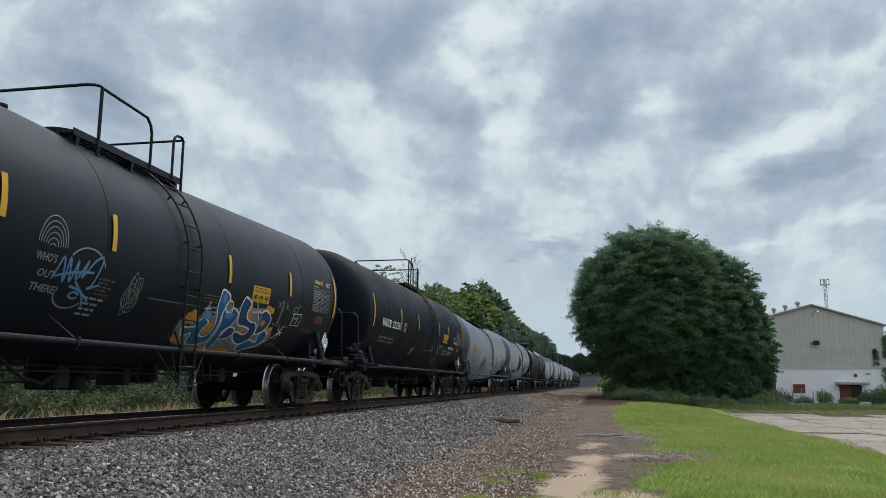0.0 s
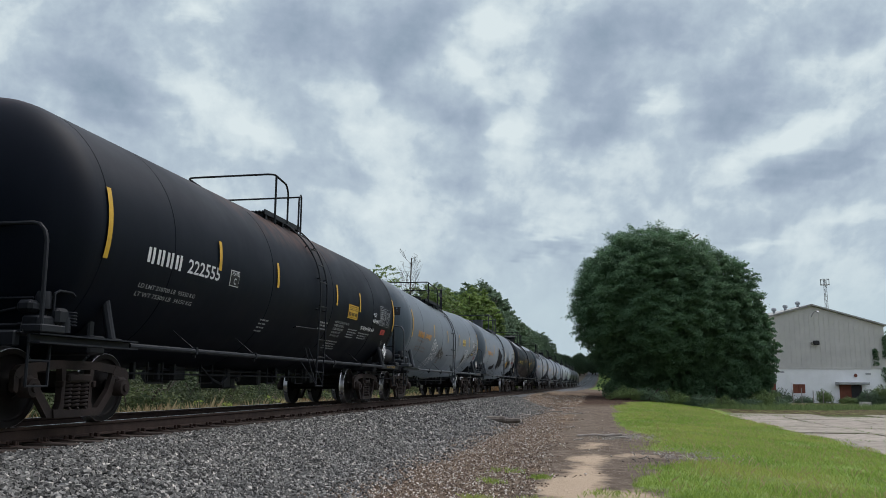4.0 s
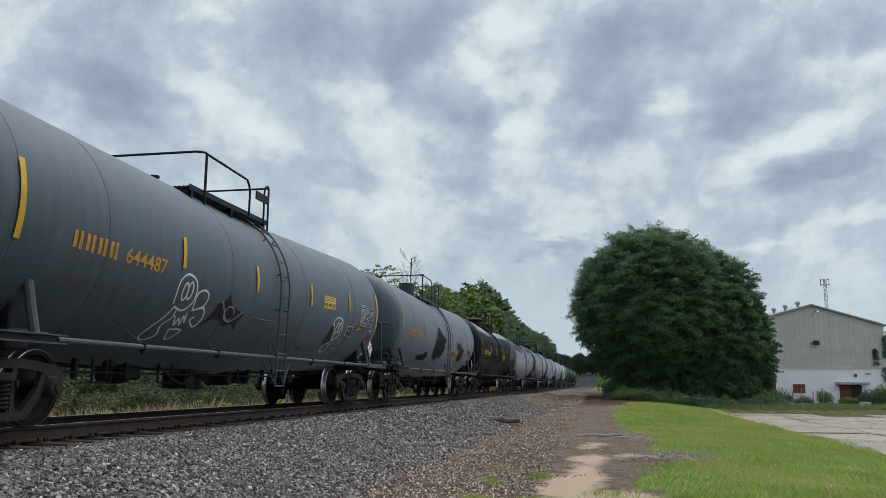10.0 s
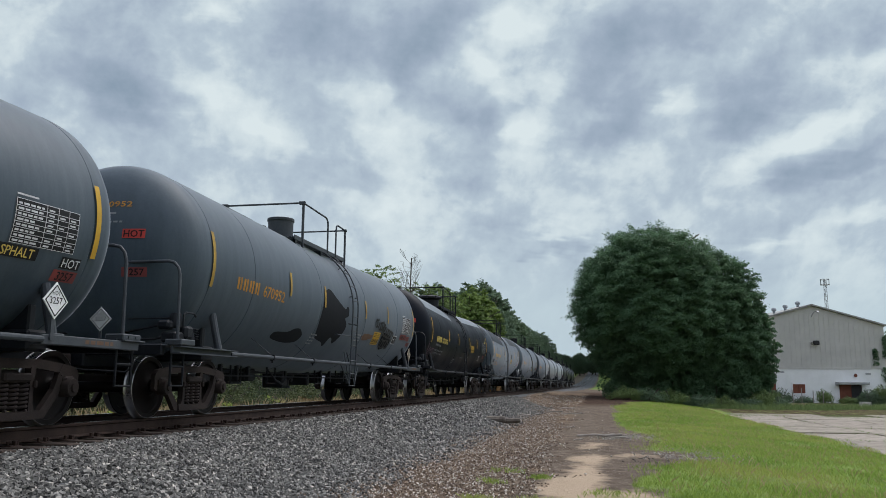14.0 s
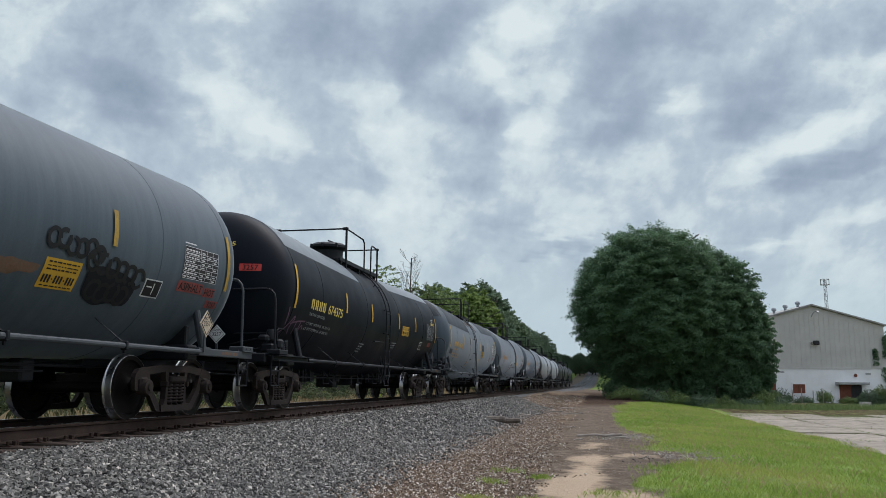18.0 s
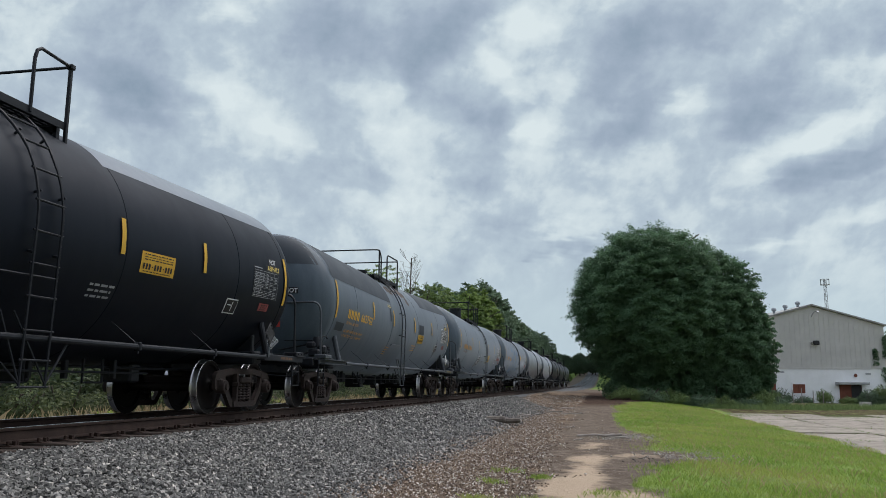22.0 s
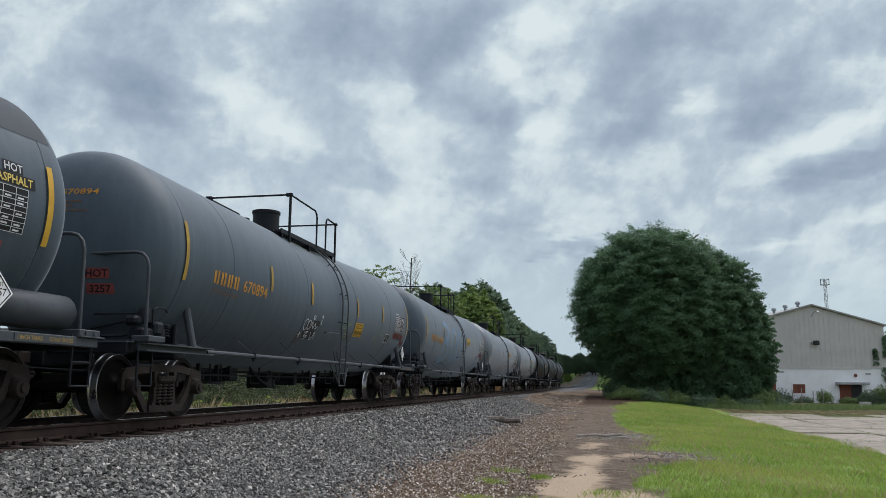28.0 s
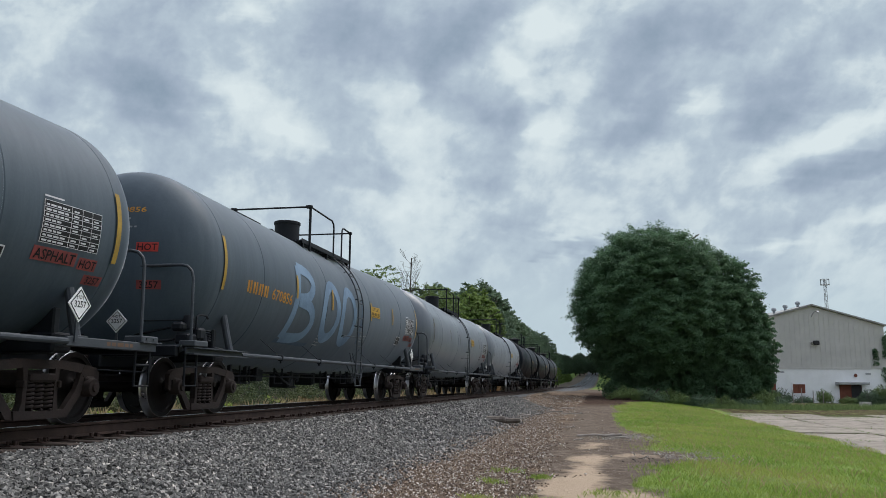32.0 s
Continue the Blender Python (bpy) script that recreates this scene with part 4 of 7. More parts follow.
def diamond(car, x, y, z, facing, k=1.0, ground=SIGN_WHITE, ink_label="white hazard placard marked 3257"):
    """Hazard placard on its bracket, facing the side (0) or the end (-90)."""
    b = Build().prism([(-0.205, 0), (0, -0.205), (0.205, 0), (0, 0.205)], 0, 0.012)
    ob = part("placard", b, ground, car, ink_label)
    ob.matrix_basis = pose(x, y, z, 0, 0, facing) @ Matrix.Scale(k, 4)
    rim = Build()
    for s in ((-0.17, 0, 0, -0.17), (0, -0.17, 0.17, 0), (0.17, 0, 0, 0.17), (0, 0.17, -0.17, 0)):
        rim.tube([(0.014, s[0], s[1]), (0.014, s[2], s[3])], 0.006, 4)
    part("placard_border", rim, BLACK_INK, ob)
    num = Build()
    vs, fs = lettering("3257", 0.075)
    wid = max(p[0] for p in vs)
    num.add([(0.0145, u - wid / 2, v - 0.035) for u, v in vs], fs)
    vs, fs = lettering("HOT", 0.045)
    wid = max(p[0] for p in vs)
    num.add([(0.0145, u - wid / 2, v + 0.06) for u, v in vs], fs)
    part("placard_number", num, BLACK_INK, ob)
    part("placard_post", Build().box((-0.012, 0, -0.28), (0.02, 0.05, 0.30)), RAIL_PAINT, ob)


def plate(car, name, u, v, w, h, where, ground, words, ink, label="", rim=None):
    """A small sign on the tank: a coloured ground with words on it."""
    ob = part(name, patch(Build(), u, v, u + w, v + h, where, 4, 2), ground, car, label)
    if words:
        vs, fs = lettering(words, h * 0.72)
        k = min(1.0, w * 0.92 / max(p[0] for p in vs))
        wide = max(p[0] for p in vs) * k
        b = Build().add([where(u + (w - wide) / 2 + p * k, v + h * 0.14 + q, 0.012) for p, q in vs], fs)
        part("sign_text", b, ink, ob)
    return ob


def small_sign(car, u, v, w, h, ground):
    """Emergency notice: lines of print too small to read, and a line of digits kept as bars."""
    ob = part("notice", patch(Build(), u, v, u + w, v + h, on_shell, 3, 3), ground, car, "yellow notice with black print")
    lift = lambda p, q: on_shell(p, q, 0.010)
    rng = random.Random(int(u * 100))
    b = Build()
    for q, t in ((0.86, 0.05), (0.74, 0.035), (0.62, 0.05), (0.07, 0.04)):
        p = u + 0.08 * w
        while p < u + 0.90 * w:
            ln = rng.uniform(0.03, 0.10)
            patch(b, p, v + h * q, min(p + ln, u + 0.93 * w), v + h * (q + t), lift, 1, 1)
            p += ln + 0.018
    for j in range(11):
        p = u + w * (0.06 + 0.081 * j)
        if j not in (3, 7):
            patch(b, p, v + h * 0.19, p + 0.05 * w, v + h * 0.46, lift, 1, 2)
        else:
            patch(b, p + 0.01 * w, v + h * 0.30, p + 0.04 * w, v + h * 0.35, lift, 1, 1)
    tagged(part("print", b, BLACK_INK, ob), kind="stuff")


def data_panel(car, u, v, w, h, ground, line_ink):
    panel = part("data_panel", patch(Build(), u, v, u + w, v + h, on_shell, 4, 8), ground, car, "test data panel with rows of print")
    lift = lambda p, q: on_shell(p, q, 0.010)
    rows, frame_b = Build(), Build()
    rng = random.Random(int(u * 100))
    for r in range(8):
        q = v + h * (0.045 + 0.118 * r)
        p = u + w * 0.03
        while p < u + w * rng.uniform(0.25, 0.42):
            ln = w * rng.uniform(0.04, 0.10)
            patch(rows, p, q, p + ln, q + h * 0.045, lift, 1, 1)
            p += ln + w * 0.018
        for c in (0.49, 0.67, 0.85):
            if rng.random() < 0.75:
                patch(rows, u + w * c, q, u + w * (c + 0.09), q + h * 0.04, lift, 1, 1)
        patch(frame_b, u, q - h * 0.040, u + w, q - h * 0.026, lift, 4, 1)
    patch(frame_b, u, v + h * 0.985, u + w, v + h, lift, 4, 1)
    for c in (0.0, 0.455, 0.64, 0.82, 0.992):
        patch(frame_b, u + w * c, v, u + w * (c + 0.008), v + h, lift, 1, 6)
    patch(rows, u, v + h * 1.07, u + w * 0.32, v + h * 1.11, lift, 2, 1)
    tagged(part("print", rows, line_ink, panel), kind="stuff")
    tagged(part("ruling", frame_b, line_ink, panel), kind="stuff")


def boxed_sign(car, u, v, w=0.42, h=0.26):
    """Black square with a white border."""
    ob = part("spec_plate", patch(Build(), u, v, u + w, v + h, on_shell, 2, 3), WHITE_INK, car, "black plate with a white border")
    part("plate_field", patch(Build(), u + 0.022, v + 0.018, u + w - 0.022, v + h - 0.018, lambda p, q: on_shell(p, q, 0.010), 2, 3), BLACK_INK, ob)
    lift = lambda p, q: on_shell(p, q, 0.014)
    part("plate_print", patch(patch(Build(), u + w * 0.52, v + 0.05, u + w * 0.57, v + h - 0.05, lift, 1, 2), u + 0.06, v + h * 0.55, u + w * 0.46, v + h * 0.62, lift, 2, 1), WHITE_INK, ob)


def stencil(car, name, words, u, v, wide, tall, ink, where=None, label=""):
    """Words laid on the tank, stretched to a given width."""
    vs, fs = lettering(words, tall)
    k = wide / max(p[0] for p in vs)
    where = where or on_shell
    return part(name, Build().add([where(u + p * k, v + q) for p, q in vs], fs), ink, car, label)


def marks(car, spec):
    """Stencils, data panels and placards."""
    ink, small, style, number = spec["ink"], spec["print"], spec["style"], spec["number"]
    head = lambda u, v, lift=0.008: on_head(u, v, -1, lift)
    u, v = -5.90, -0.27
    if number:
        mark = Build()
        for i in range(4):
            patch(mark, u + 0.235 * i, v + 0.01, u + 0.235 * i + 0.065, v + 0.21, on_shell, 1, 4)
            patch(mark, u + 0.235 * i + 0.105, v, u + 0.235 * i + 0.165, v + 0.22, on_shell, 1, 4)
        tagged(part("owner_mark", mark, ink, car, "stencilled owner's mark"), kind="stuff")
        stencil(car, "car_number", number, u + 1.05, v + 0.01, 1.0, 0.20, ink, None, "stencilled number " + number)
        stencil(car, "end_number", number, 0.02, spec["ends"] if style != "side" else 0.55, 0.56, 0.085, ink, head)
        tagged(part("end_print", lines_of_bars(Build(), 0.02, spec["ends"] - 0.12 if style != "side" else 0.44, (0.35, 0.25, 0.45), 0.028, 0.04, head), small, car), kind="stuff")
    for i, line in enumerate(spec["lines"]):
        if line:
            stencil(car, "weight_print", line, u - 0.02, v - 0.14 - (0.20, 0.16)[i > 1] * i, (0.96, 1.5, 1.5)[i], 0.062, small)
    bare = spec["panel"] == "bare"
    data_panel(car, 5.40, -0.30 if style != "yellow" else -0.37, 1.03, 0.48, spec["paint"] if bare else BLACK_INK, GREY_INK if bare else WHITE_INK)
    if style == "red":
        plate(car, "asphalt_sign", 5.36, -0.50, 0.74, 0.16, on_shell, FADED_RED, "ASPHALT", BLACK_INK, "faded red sign reading ASPHALT")
        plate(car, "hot_sign", 6.15, -0.52, 0.34, 0.145, on_shell, FADED_RED, "HOT", BLACK_INK, "faded red sign reading HOT")
        plate(car, "code_sign", 6.34, -0.69, 0.36, 0.125, on_shell, FADED_RED, "3257", BLACK_INK, "faded red sign reading 3257")
        plate(car, "end_hot_sign", 0.50, spec["end"], 0.34, 0.145, head, RED_INK if spec["gap"] > 0.3 else FADED_RED, "HOT", BLACK_INK, "red sign reading HOT")
        plate(car, "end_code_sign", 0.53, spec["end"] - spec["gap"], 0.37, 0.14, head, FADED_RED, "3257", BLACK_INK, "faded red sign reading 3257")
    elif style == "yellow":
        plate(car, "asphalt_sign", 5.16, -0.52, 0.72, 0.14, on_shell, BLACK_INK, "ASPHALT", YELLOW_INK, "black sign reading ASPHALT")
        plate(car, "hot_sign", 6.28, -0.55, 0.34, 0.14, on_shell, BLACK_INK, "HOT", WHITE_INK, "black sign reading HOT")
        plate(car, "code_sign", 6.22, -0.71, 0.42, 0.14, on_shell, FADED_RED, "3257", BLACK_INK, "faded red sign reading 3257")
        plate(car, "end_hot_sign", 0.10, -0.44, 0.36, 0.12, head, BLACK_INK, "HOT", WHITE_INK, "black sign reading HOT")
        plate(car, "end_code_sign", 0.08, -0.60, 0.38, 0.13, head, FADED_RED, "3257", BLACK_INK, "faded red sign reading 3257")
    elif style == "side":
        for words, u0, v0, wide in (("HOT", 4.80, -0.10, 0.30), ("ASPHALT", 4.80, -0.26, 0.64), ("SR-8754 FRA AIP", 3.86, -0.51, 1.2)):
            stencil(car, "stencil", words, u0, v0, wide, 0.095, WHITE_INK, None, "white stencil reading " + words)
        plate(car, "code_sign", 5.70, -0.53, 0.40, 0.14, on_shell, RED_INK, "3257", BLACK_INK, "red sign reading 3257")
        plate(car, "end_code_sign", 0.22, 0.19, 0.40, 0.13, head, RED_INK, "3257", BLACK_INK, "red sign reading 3257")
        for i, line in enumerate(("MAXIMUM OPERATING PRESSURE FOR", "HEATER COILS 150 PSI", "EXTERIOR HEATER PIPES", "NO INLET OR OUTLET", "PIPE CAPS REQUIRED")):
            stencil(car, "flank_stencil", line, 1.94, -0.48 - 0.083 * i, 0.034 * len(line), 0.05, GREY_INK)
    else:
        if number:
            plate(car, "hot_sign", 6.06, 0.325, 0.30, 0.125, on_shell, BLACK_INK, "HOT", WHITE_INK, "black sign reading HOT")
            plate(car, "asphalt_sign", 5.92, 0.195, 0.62, 0.125, on_shell, BLACK_INK, "ASPHALT", YELLOW_INK, "black sign reading ASPHALT")
        else:
            stencil(car, "asphalt_stencil", "ASPHALT", 5.52, 0.29, 0.52, 0.085, YELLOW_INK, None, "yellow stencil reading ASPHALT")
            stencil(car, "hot_stencil", "HOT", 6.24, 0.27, 0.26, 0.10, WHITE_INK, None, "white stencil reading HOT")
        plate(car, "code_sign", 5.80, -0.54, 0.40, 0.14, on_shell, FADED_RED, "3257", BLACK_INK, "faded red sign reading 3257")
        plate(car, "end_code_sign", *spec["code"], 0.40, 0.14, head, RED_INK, "3257", BLACK_INK, "red sign reading 3257")
    if style != "side":
        boxed_sign(car, 4.54, -0.67)
    small_sign(car, *spec["notice"], PALE_YELLOW if style == "yellow" else YELLOW)
    for u0, v0, lines in ((1.0, -0.55, (0.5, 0.46, 0.5)), (-1.9, -0.75, (0.36, 0.30, 0.3, 0.34))):
        tagged(part("flank_print", lines_of_bars(Build(), u0, v0, lines, 0.03, 0.045, on_shell), small, car), kind="stuff")
    board, look_of = {"674375": (DULL_SIGN, "darkened hazard placard marked 3257"), "670952": (TAN_SIGN, "dusty tan hazard placard marked 3257")}.get(number, (SIGN_WHITE, "white hazard placard marked 3257"))
    diamond(car, SIDE_X + 0.04, 6.13, 1.41, 0, 1.0, board, look_of)
    diamond(car, 0.52, -8.02, 1.41, -90, 0.84)
    if spec["tank"]:
        sill = part("sill_plate", Build().box((SIDE_X + 0.022, 6.9, SIDE_Z), (0.008, 0.9, 0.085)), spec["pipe"], car)
        for words, p in (("1 INCH TREAD", 6.48), ("COND SHOES", 6.98)):
            vs, fs = lettering(words, 0.045)
            part("sill_stencil", Build().add([(SIDE_X + 0.027, p + q * 0.40 / max(e[0] for e in vs), SIDE_Z - 0.020 + z) for q, z in vs], fs), OLD_STRIP, sill)
        b = Build().lathe([(0.001, -0.66), (0.16, -0.64), (0.21, -0.56), (0.21, 0.56), (0.16, 0.64), (0.001, 0.66)], 20, pose(1.25, 7.0, 1.32, -90, 0, 0))
        part("air_reservoir", b, spec["pipe"], car, "horizontal air reservoir")
    else:
        tagged(part("sill_stencil", lines_of_bars(Build(), 6.75, 0, (0.55,), 0.045, 0, lambda p, q: (SIDE_X + 0.019, p, SIDE_Z - 0.02 + q)), RUST, car), kind="stuff")


def region(b, outline, where, u=0.0, v=0.0):
    """A painted patch with any outline, laid on the curved shell."""
    bm = bmesh.new()
    loop_v = [bm.verts.new((u + p, v + q, 0)) for p, q in outline]
    edges = [bm.edges.new((loop_v[i], loop_v[(i + 1) % len(loop_v)])) for i in range(len(loop_v))]
    bmesh.ops.triangle_fill(bm, edges=edges, use_beauty=True)
    lo, hi = min(q for _, q in outline) + v, max(q for _, q in outline) + v
    for k in range(1, int((hi - lo) / 0.07) + 1):
        bmesh.ops.bisect_plane(bm, geom=bm.verts[:] + bm.edges[:] + bm.faces[:], plane_co=(0, lo + 0.07 * k, 0), plane_no=(0, 1, 0))
    bm.verts.index_update()
    b.add([where(*p.co[:2]) for p in bm.verts], [tuple(q.index for q in f.verts) for f in bm.faces], True)
    bm.free()
    return b


def rounded(outline, times=2):
    """Cuts the corners of an outline, so that it reads as sprayed."""
    for _ in range(times):
        n = len(outline)
        outline = [p for i in range(n) for a, c in ((outline[i], outline[(i + 1) % n]),) for p in ((0.8 * a[0] + 0.2 * c[0], 0.8 * a[1] + 0.2 * c[1]), (0.2 * a[0] + 0.8 * c[0], 0.2 * a[1] + 0.8 * c[1]))]
    return outline


def blot(b, u, v, ru, rv, seed, where=on_shell, ragged=0.3):
    """An irregular spill laid on the shell."""
    rng = random.Random(seed)
    ph = [rng.uniform(0, 6.28) for _ in range(4)]
    n, rings = 40, 5
    vs = [where(u, v)]
    for r in range(1, rings + 1):
        for j in range(n):
            t = 2 * math.pi * j / n
            k = 1 + ragged * (0.5 * math.sin(2 * t + ph[0]) + 0.4 * math.sin(3 * t + ph[1]) + 0.3 * math.sin(7 * t + ph[2]) + 0.15 * math.sin(13 * t + ph[3]))
            vs.append(where(u + ru * k * r / rings * math.cos(t), v + rv * k * r / rings * math.sin(t)))
    fs = [(0, 1 + j, 1 + (j + 1) % n) for j in range(n)]
    for r in range(rings - 1):
        fs += [(1 + r * n + j, 1 + (r + 1) * n + j, 1 + (r + 1) * n + (j + 1) % n, 1 + r * n + (j + 1) % n) for j in range(n)]
    b.add(vs, fs, True)
    return b


def scrawl(car, lines, width, ink, lift, label, u=0.0, v=0.0, k=1.0):
    """Spray-painted lines: lists of (u, v) points."""
    first = None
    for pts in lines:
        b = stroke(Build(), [(u + k * p, v + k * q) for p, q in pts], width, lambda a, c: on_shell(a, c, lift))
        if first is None:
            first = part("graffiti", b, ink, car, label)
        else:
            part("sprayed_stroke", b, ink, first)


def loop(cu, cv, ru, rv, a0=0, a1=360, n=12):
    return [(cu + ru * math.cos(radians(a0 + (a1 - a0) * i / n)), cv + rv * math.sin(radians(a0 + (a1 - a0) * i / n))) for i in range(n + 1)]


def scribble(seed, w, h, n=26):
    rng = random.Random(seed)
    return [(w * (i / n) + rng.uniform(-0.12, 0.12) * w, rng.uniform(0, h)) for i in range(n)]


def graffiti(i, car):
    at = lambda lift: lambda a, c: on_shell(a, c, lift)
    if i == 0:
        field = [(0.47, -1.2), (0.3, -0.96), (0.31, -0.75), (0.45, -0.88), (0.75, -0.89), (0.85, -0.6), (1.05, -0.59), (1.24, -0.7), (1.19, -0.41), (1.27, -0.17), (1.58, -0.31), (1.67, -0.46), (2.01, -0.49), (2.12, -0.23), (2.44, -0.33), (2.48, -0.45), (3.11, -0.4), (3.38, -0.52), (3.53, -0.86), (3.84, -0.87), (3.77, -1.2), (2.93, -1.38), (2.45, -1.3), (1.46, -1.38), (0.65, -1.25)]
        part("graffiti", region(Build(), rounded(field, 1), at(0.006), 0.12), SILVER_SPRAY, car, "silver ground of the spray-painted letters")
        for k, (cu, cv, ru, rv) in enumerate(((0.58, -0.74, 0.17, 0.14), (1.26, -0.90, 0.10, 0.14), (2.44, -0.56, 0.10, 0.11), (2.50, -0.90, 0.12, 0.05), (3.22, -0.44, 0.17, 0.10), (3.58, -0.84, 0.12, 0.11), (1.45, -1.30, 0.34, 0.05), (2.34, -1.34, 0.42, 0.045), (0.57, -1.15, 0.20, 0.05))):
            part("sprayed_patch", blot(Build(), cu + 0.12, cv, ru, rv, 3 + k, at(0.008)), ORANGE_INK, car, "orange spray-painted patch")
        letters = [([(0.48, -0.93), (0.64, -0.9), (0.83, -0.88), (0.85, -0.79), (0.95, -0.72), (1.16, -0.79), (1.1, -0.92), (1.14, -1.03), (1.29, -1.06), (1.41, -0.97), (1.38, -0.75), (1.23, -0.53), (1.21, -0.31), (1.27, -0.22), (1.54, -0.32), (1.46, -0.58), (1.51, -0.76), (1.54, -0.99), (1.53, -1.14), (1.33, -1.23), (1.05, -1.24), (0.9, -1.18), (0.83, -1.01), (0.62, -1.07)], DEEP_BLUE),
                   ([(1.47, -0.61), (1.49, -0.5), (1.58, -0.58), (1.75, -0.57), (1.76, -0.49), (2.01, -0.57), (2.02, -0.72), (1.84, -1.0), (1.87, -1.29), (1.72, -1.32), (1.61, -1.2), (1.61, -1.01), (1.57, -0.79)], DEEP_BLUE),
                   ([(1.86, -1.06), (1.8, -0.97), (1.86, -0.87), (2.01, -0.83), (2.17, -0.86), (2.23, -0.95), (2.15, -1.04), (2.02, -1.08)], NAVY_SPRAY),
                   ([(2.13, -0.27), (2.39, -0.36), (2.34, -0.5), (2.4, -0.62), (2.62, -0.69), (2.85, -0.71), (2.99, -0.84), (3.0, -1.02), (2.87, -1.13), (2.67, -1.17), (2.37, -1.07), (2.24, -0.95), (2.31, -0.91), (2.49, -0.94), (2.67, -0.95), (2.73, -0.88), (2.65, -0.82), (2.42, -0.79), (2.24, -0.78), (2.12, -0.71), (2.02, -0.45)], NAVY_SPRAY),
                   ([(2.81, -1.28), (2.79, -1.19), (3.04, -1.06), (3.37, -1.11), (3.26, -0.97), (3.39, -0.83), (3.6, -0.92), (3.63, -1.04), (3.51, -1.18), (3.28, -1.25), (2.94, -1.35)], DEEP_BLUE),
                   ([(2.9, -0.51), (3.03, -0.45), (3.24, -0.49), (3.42, -0.61), (3.39, -0.77), (3.27, -0.87), (3.09, -0.93), (3.02, -0.86), (2.97, -0.7), (2.82, -0.57), (2.8, -0.47)], NAVY_SPRAY)]
        for letter, ink in letters:
            ob = part("sprayed_letter", region(Build(), rounded(letter, 1), at(0.011), 0.12), ink, car, "blue spray-painted letter")
            part("outline", stroke(Build(), [(p + 0.12, q) for p, q in letter + letter[:2]], 0.028, at(0.015)), WHITE_INK, ob, "white sprayed outline")
        part("sprayed_patch", blot(Build(), 3.25, -0.69, 0.09, 0.06, 30, at(0.016), 0.1), ORANGE_INK, car, "orange eye of the last letter")
        for k, (cu, cv, ru, rv) in enumerate(((0.99, -0.67, 0.16, 0.07), (1.36, -0.36, 0.05, 0.10), (1.72, -0.63, 0.14, 0.05), (2.94, -0.62, 0.05, 0.08))):
            part("sprayed_patch", blot(Build(), cu + 0.12, cv, ru, rv, 50 + k, at(0.017), 0.2), BLUE_SPRAY, car, "lighter blue sheen on the letters")
        scrawl(car, [[(1.40, -1.12), (1.48, -0.92), (1.44, -0.7)], [(1.0, -1.16), (1.2, -1.14), (1.36, -1.08)], [(1.95, -0.66), (1.8, -0.84), (1.72, -1.1)], [(2.9, -0.86), (2.86, -1.0), (2.68, -1.08), (2.48, -1.04)], [(2.2, -0.38), (2.18, -0.55), (2.24, -0.68)]], 0.022, DEEP_BLUE, 0.018, "blue shading strokes", 0.12)
        scrawl(car, [[(0.93, -0.44), (0.925, -0.52), (0.92, -0.60)], [(0.8, -0.57), (0.92, -0.56), (1.03, -0.56)], [(2.6, -0.34), (2.68, -0.43), (2.73, -0.52)], [(2.52, -0.51), (2.68, -0.50), (2.83, -0.48)], loop(1.59, -0.47, 0.13, 0.09, 0, 360, 12)], 0.020, WHITE_INK, 0.019, "white sparkles on the letters", 0.12)
        scrawl(car, [[(4.07, -1.0), (4.08, -0.84), (4.11, -0.68)], [(3.96, -0.88), (4.1, -0.85), (4.23, -0.83)], [(3.95, -0.77), (4.09, -0.84), (4.23, -0.91)], [(3.55, -1.14), (3.8, -1.02), (4.07, -0.84)]], 0.022, WHITE_INK, 0.019, "white sprayed star", 0.12)
        tagged(part("flank_print", lines_of_bars(Build(), 0.80, -0.36, (0.5, 0.48, 0.5), 0.015, 0.034, at(0.009)), OLIVE_PRINT, car, "faded green and yellow print"), kind="stuff")
        coil = [(3.77 + 0.045 * math.sin(k * 1.3), -0.62 + 0.0105 * k) for k in range(40)]
        scrawl(car, [coil, [(3.54, -0.24), (3.62, -0.30), (3.69, -0.36)], [(3.69, -0.24), (3.60, -0.30), (3.54, -0.36)], [(3.94, -0.24), (4.0, -0.31), (4.07, -0.38)], [(4.07, -0.26), (3.98, -0.32), (3.92, -0.36)], loop(4.46, -0.37, 0.15, 0.08, 0, 340, 12), [(4.56, -0.31), (4.62, -0.22), (4.64, -0.33)], [(4.30, -0.36), (4.46, -0.38), (4.62, -0.37)]], 0.012, GREY_INK, 0.009, "thin white scribbles", 0.12)
        scrawl(car, [[(3.57, -0.67), (3.70, -0.70), (3.75, -0.63), (3.89, -0.73), (3.92, -0.65), (4.0, -0.76)], [(3.99, -1.21), (3.95, -1.1), (4.1, -1.18), (4.09, -1.1), (4.25, -1.18), (4.32, -1.1)], [(4.17, -0.74), (4.24, -0.70), (4.32, -0.73), (4.41, -0.68), (4.5, -0.62)], [(5.12, -0.75), (5.18, -0.69), (5.24, -0.79), (5.32, -0.70), (5.41, -0.79), (5.48, -0.71), (5.56, -0.79), (5.72, -0.73)]], 0.014, GREY_INK, 0.009, "thin grey scribbles", 0.12)
        scrawl(car, [[(-2.88 + 0.24 * k * math.cos(radians(a)), -0.25 + 0.03 * k + (0.37 * k - 0.05) * max(0.0, math.sin(radians(a)))) for a in range(-10, 191, 20)] for k in (1.0, 0.84, 0.68, 0.52, 0.36, 0.2)], 0.012, GREY_INK, 0.008, "thin white nested arches", 0.12)
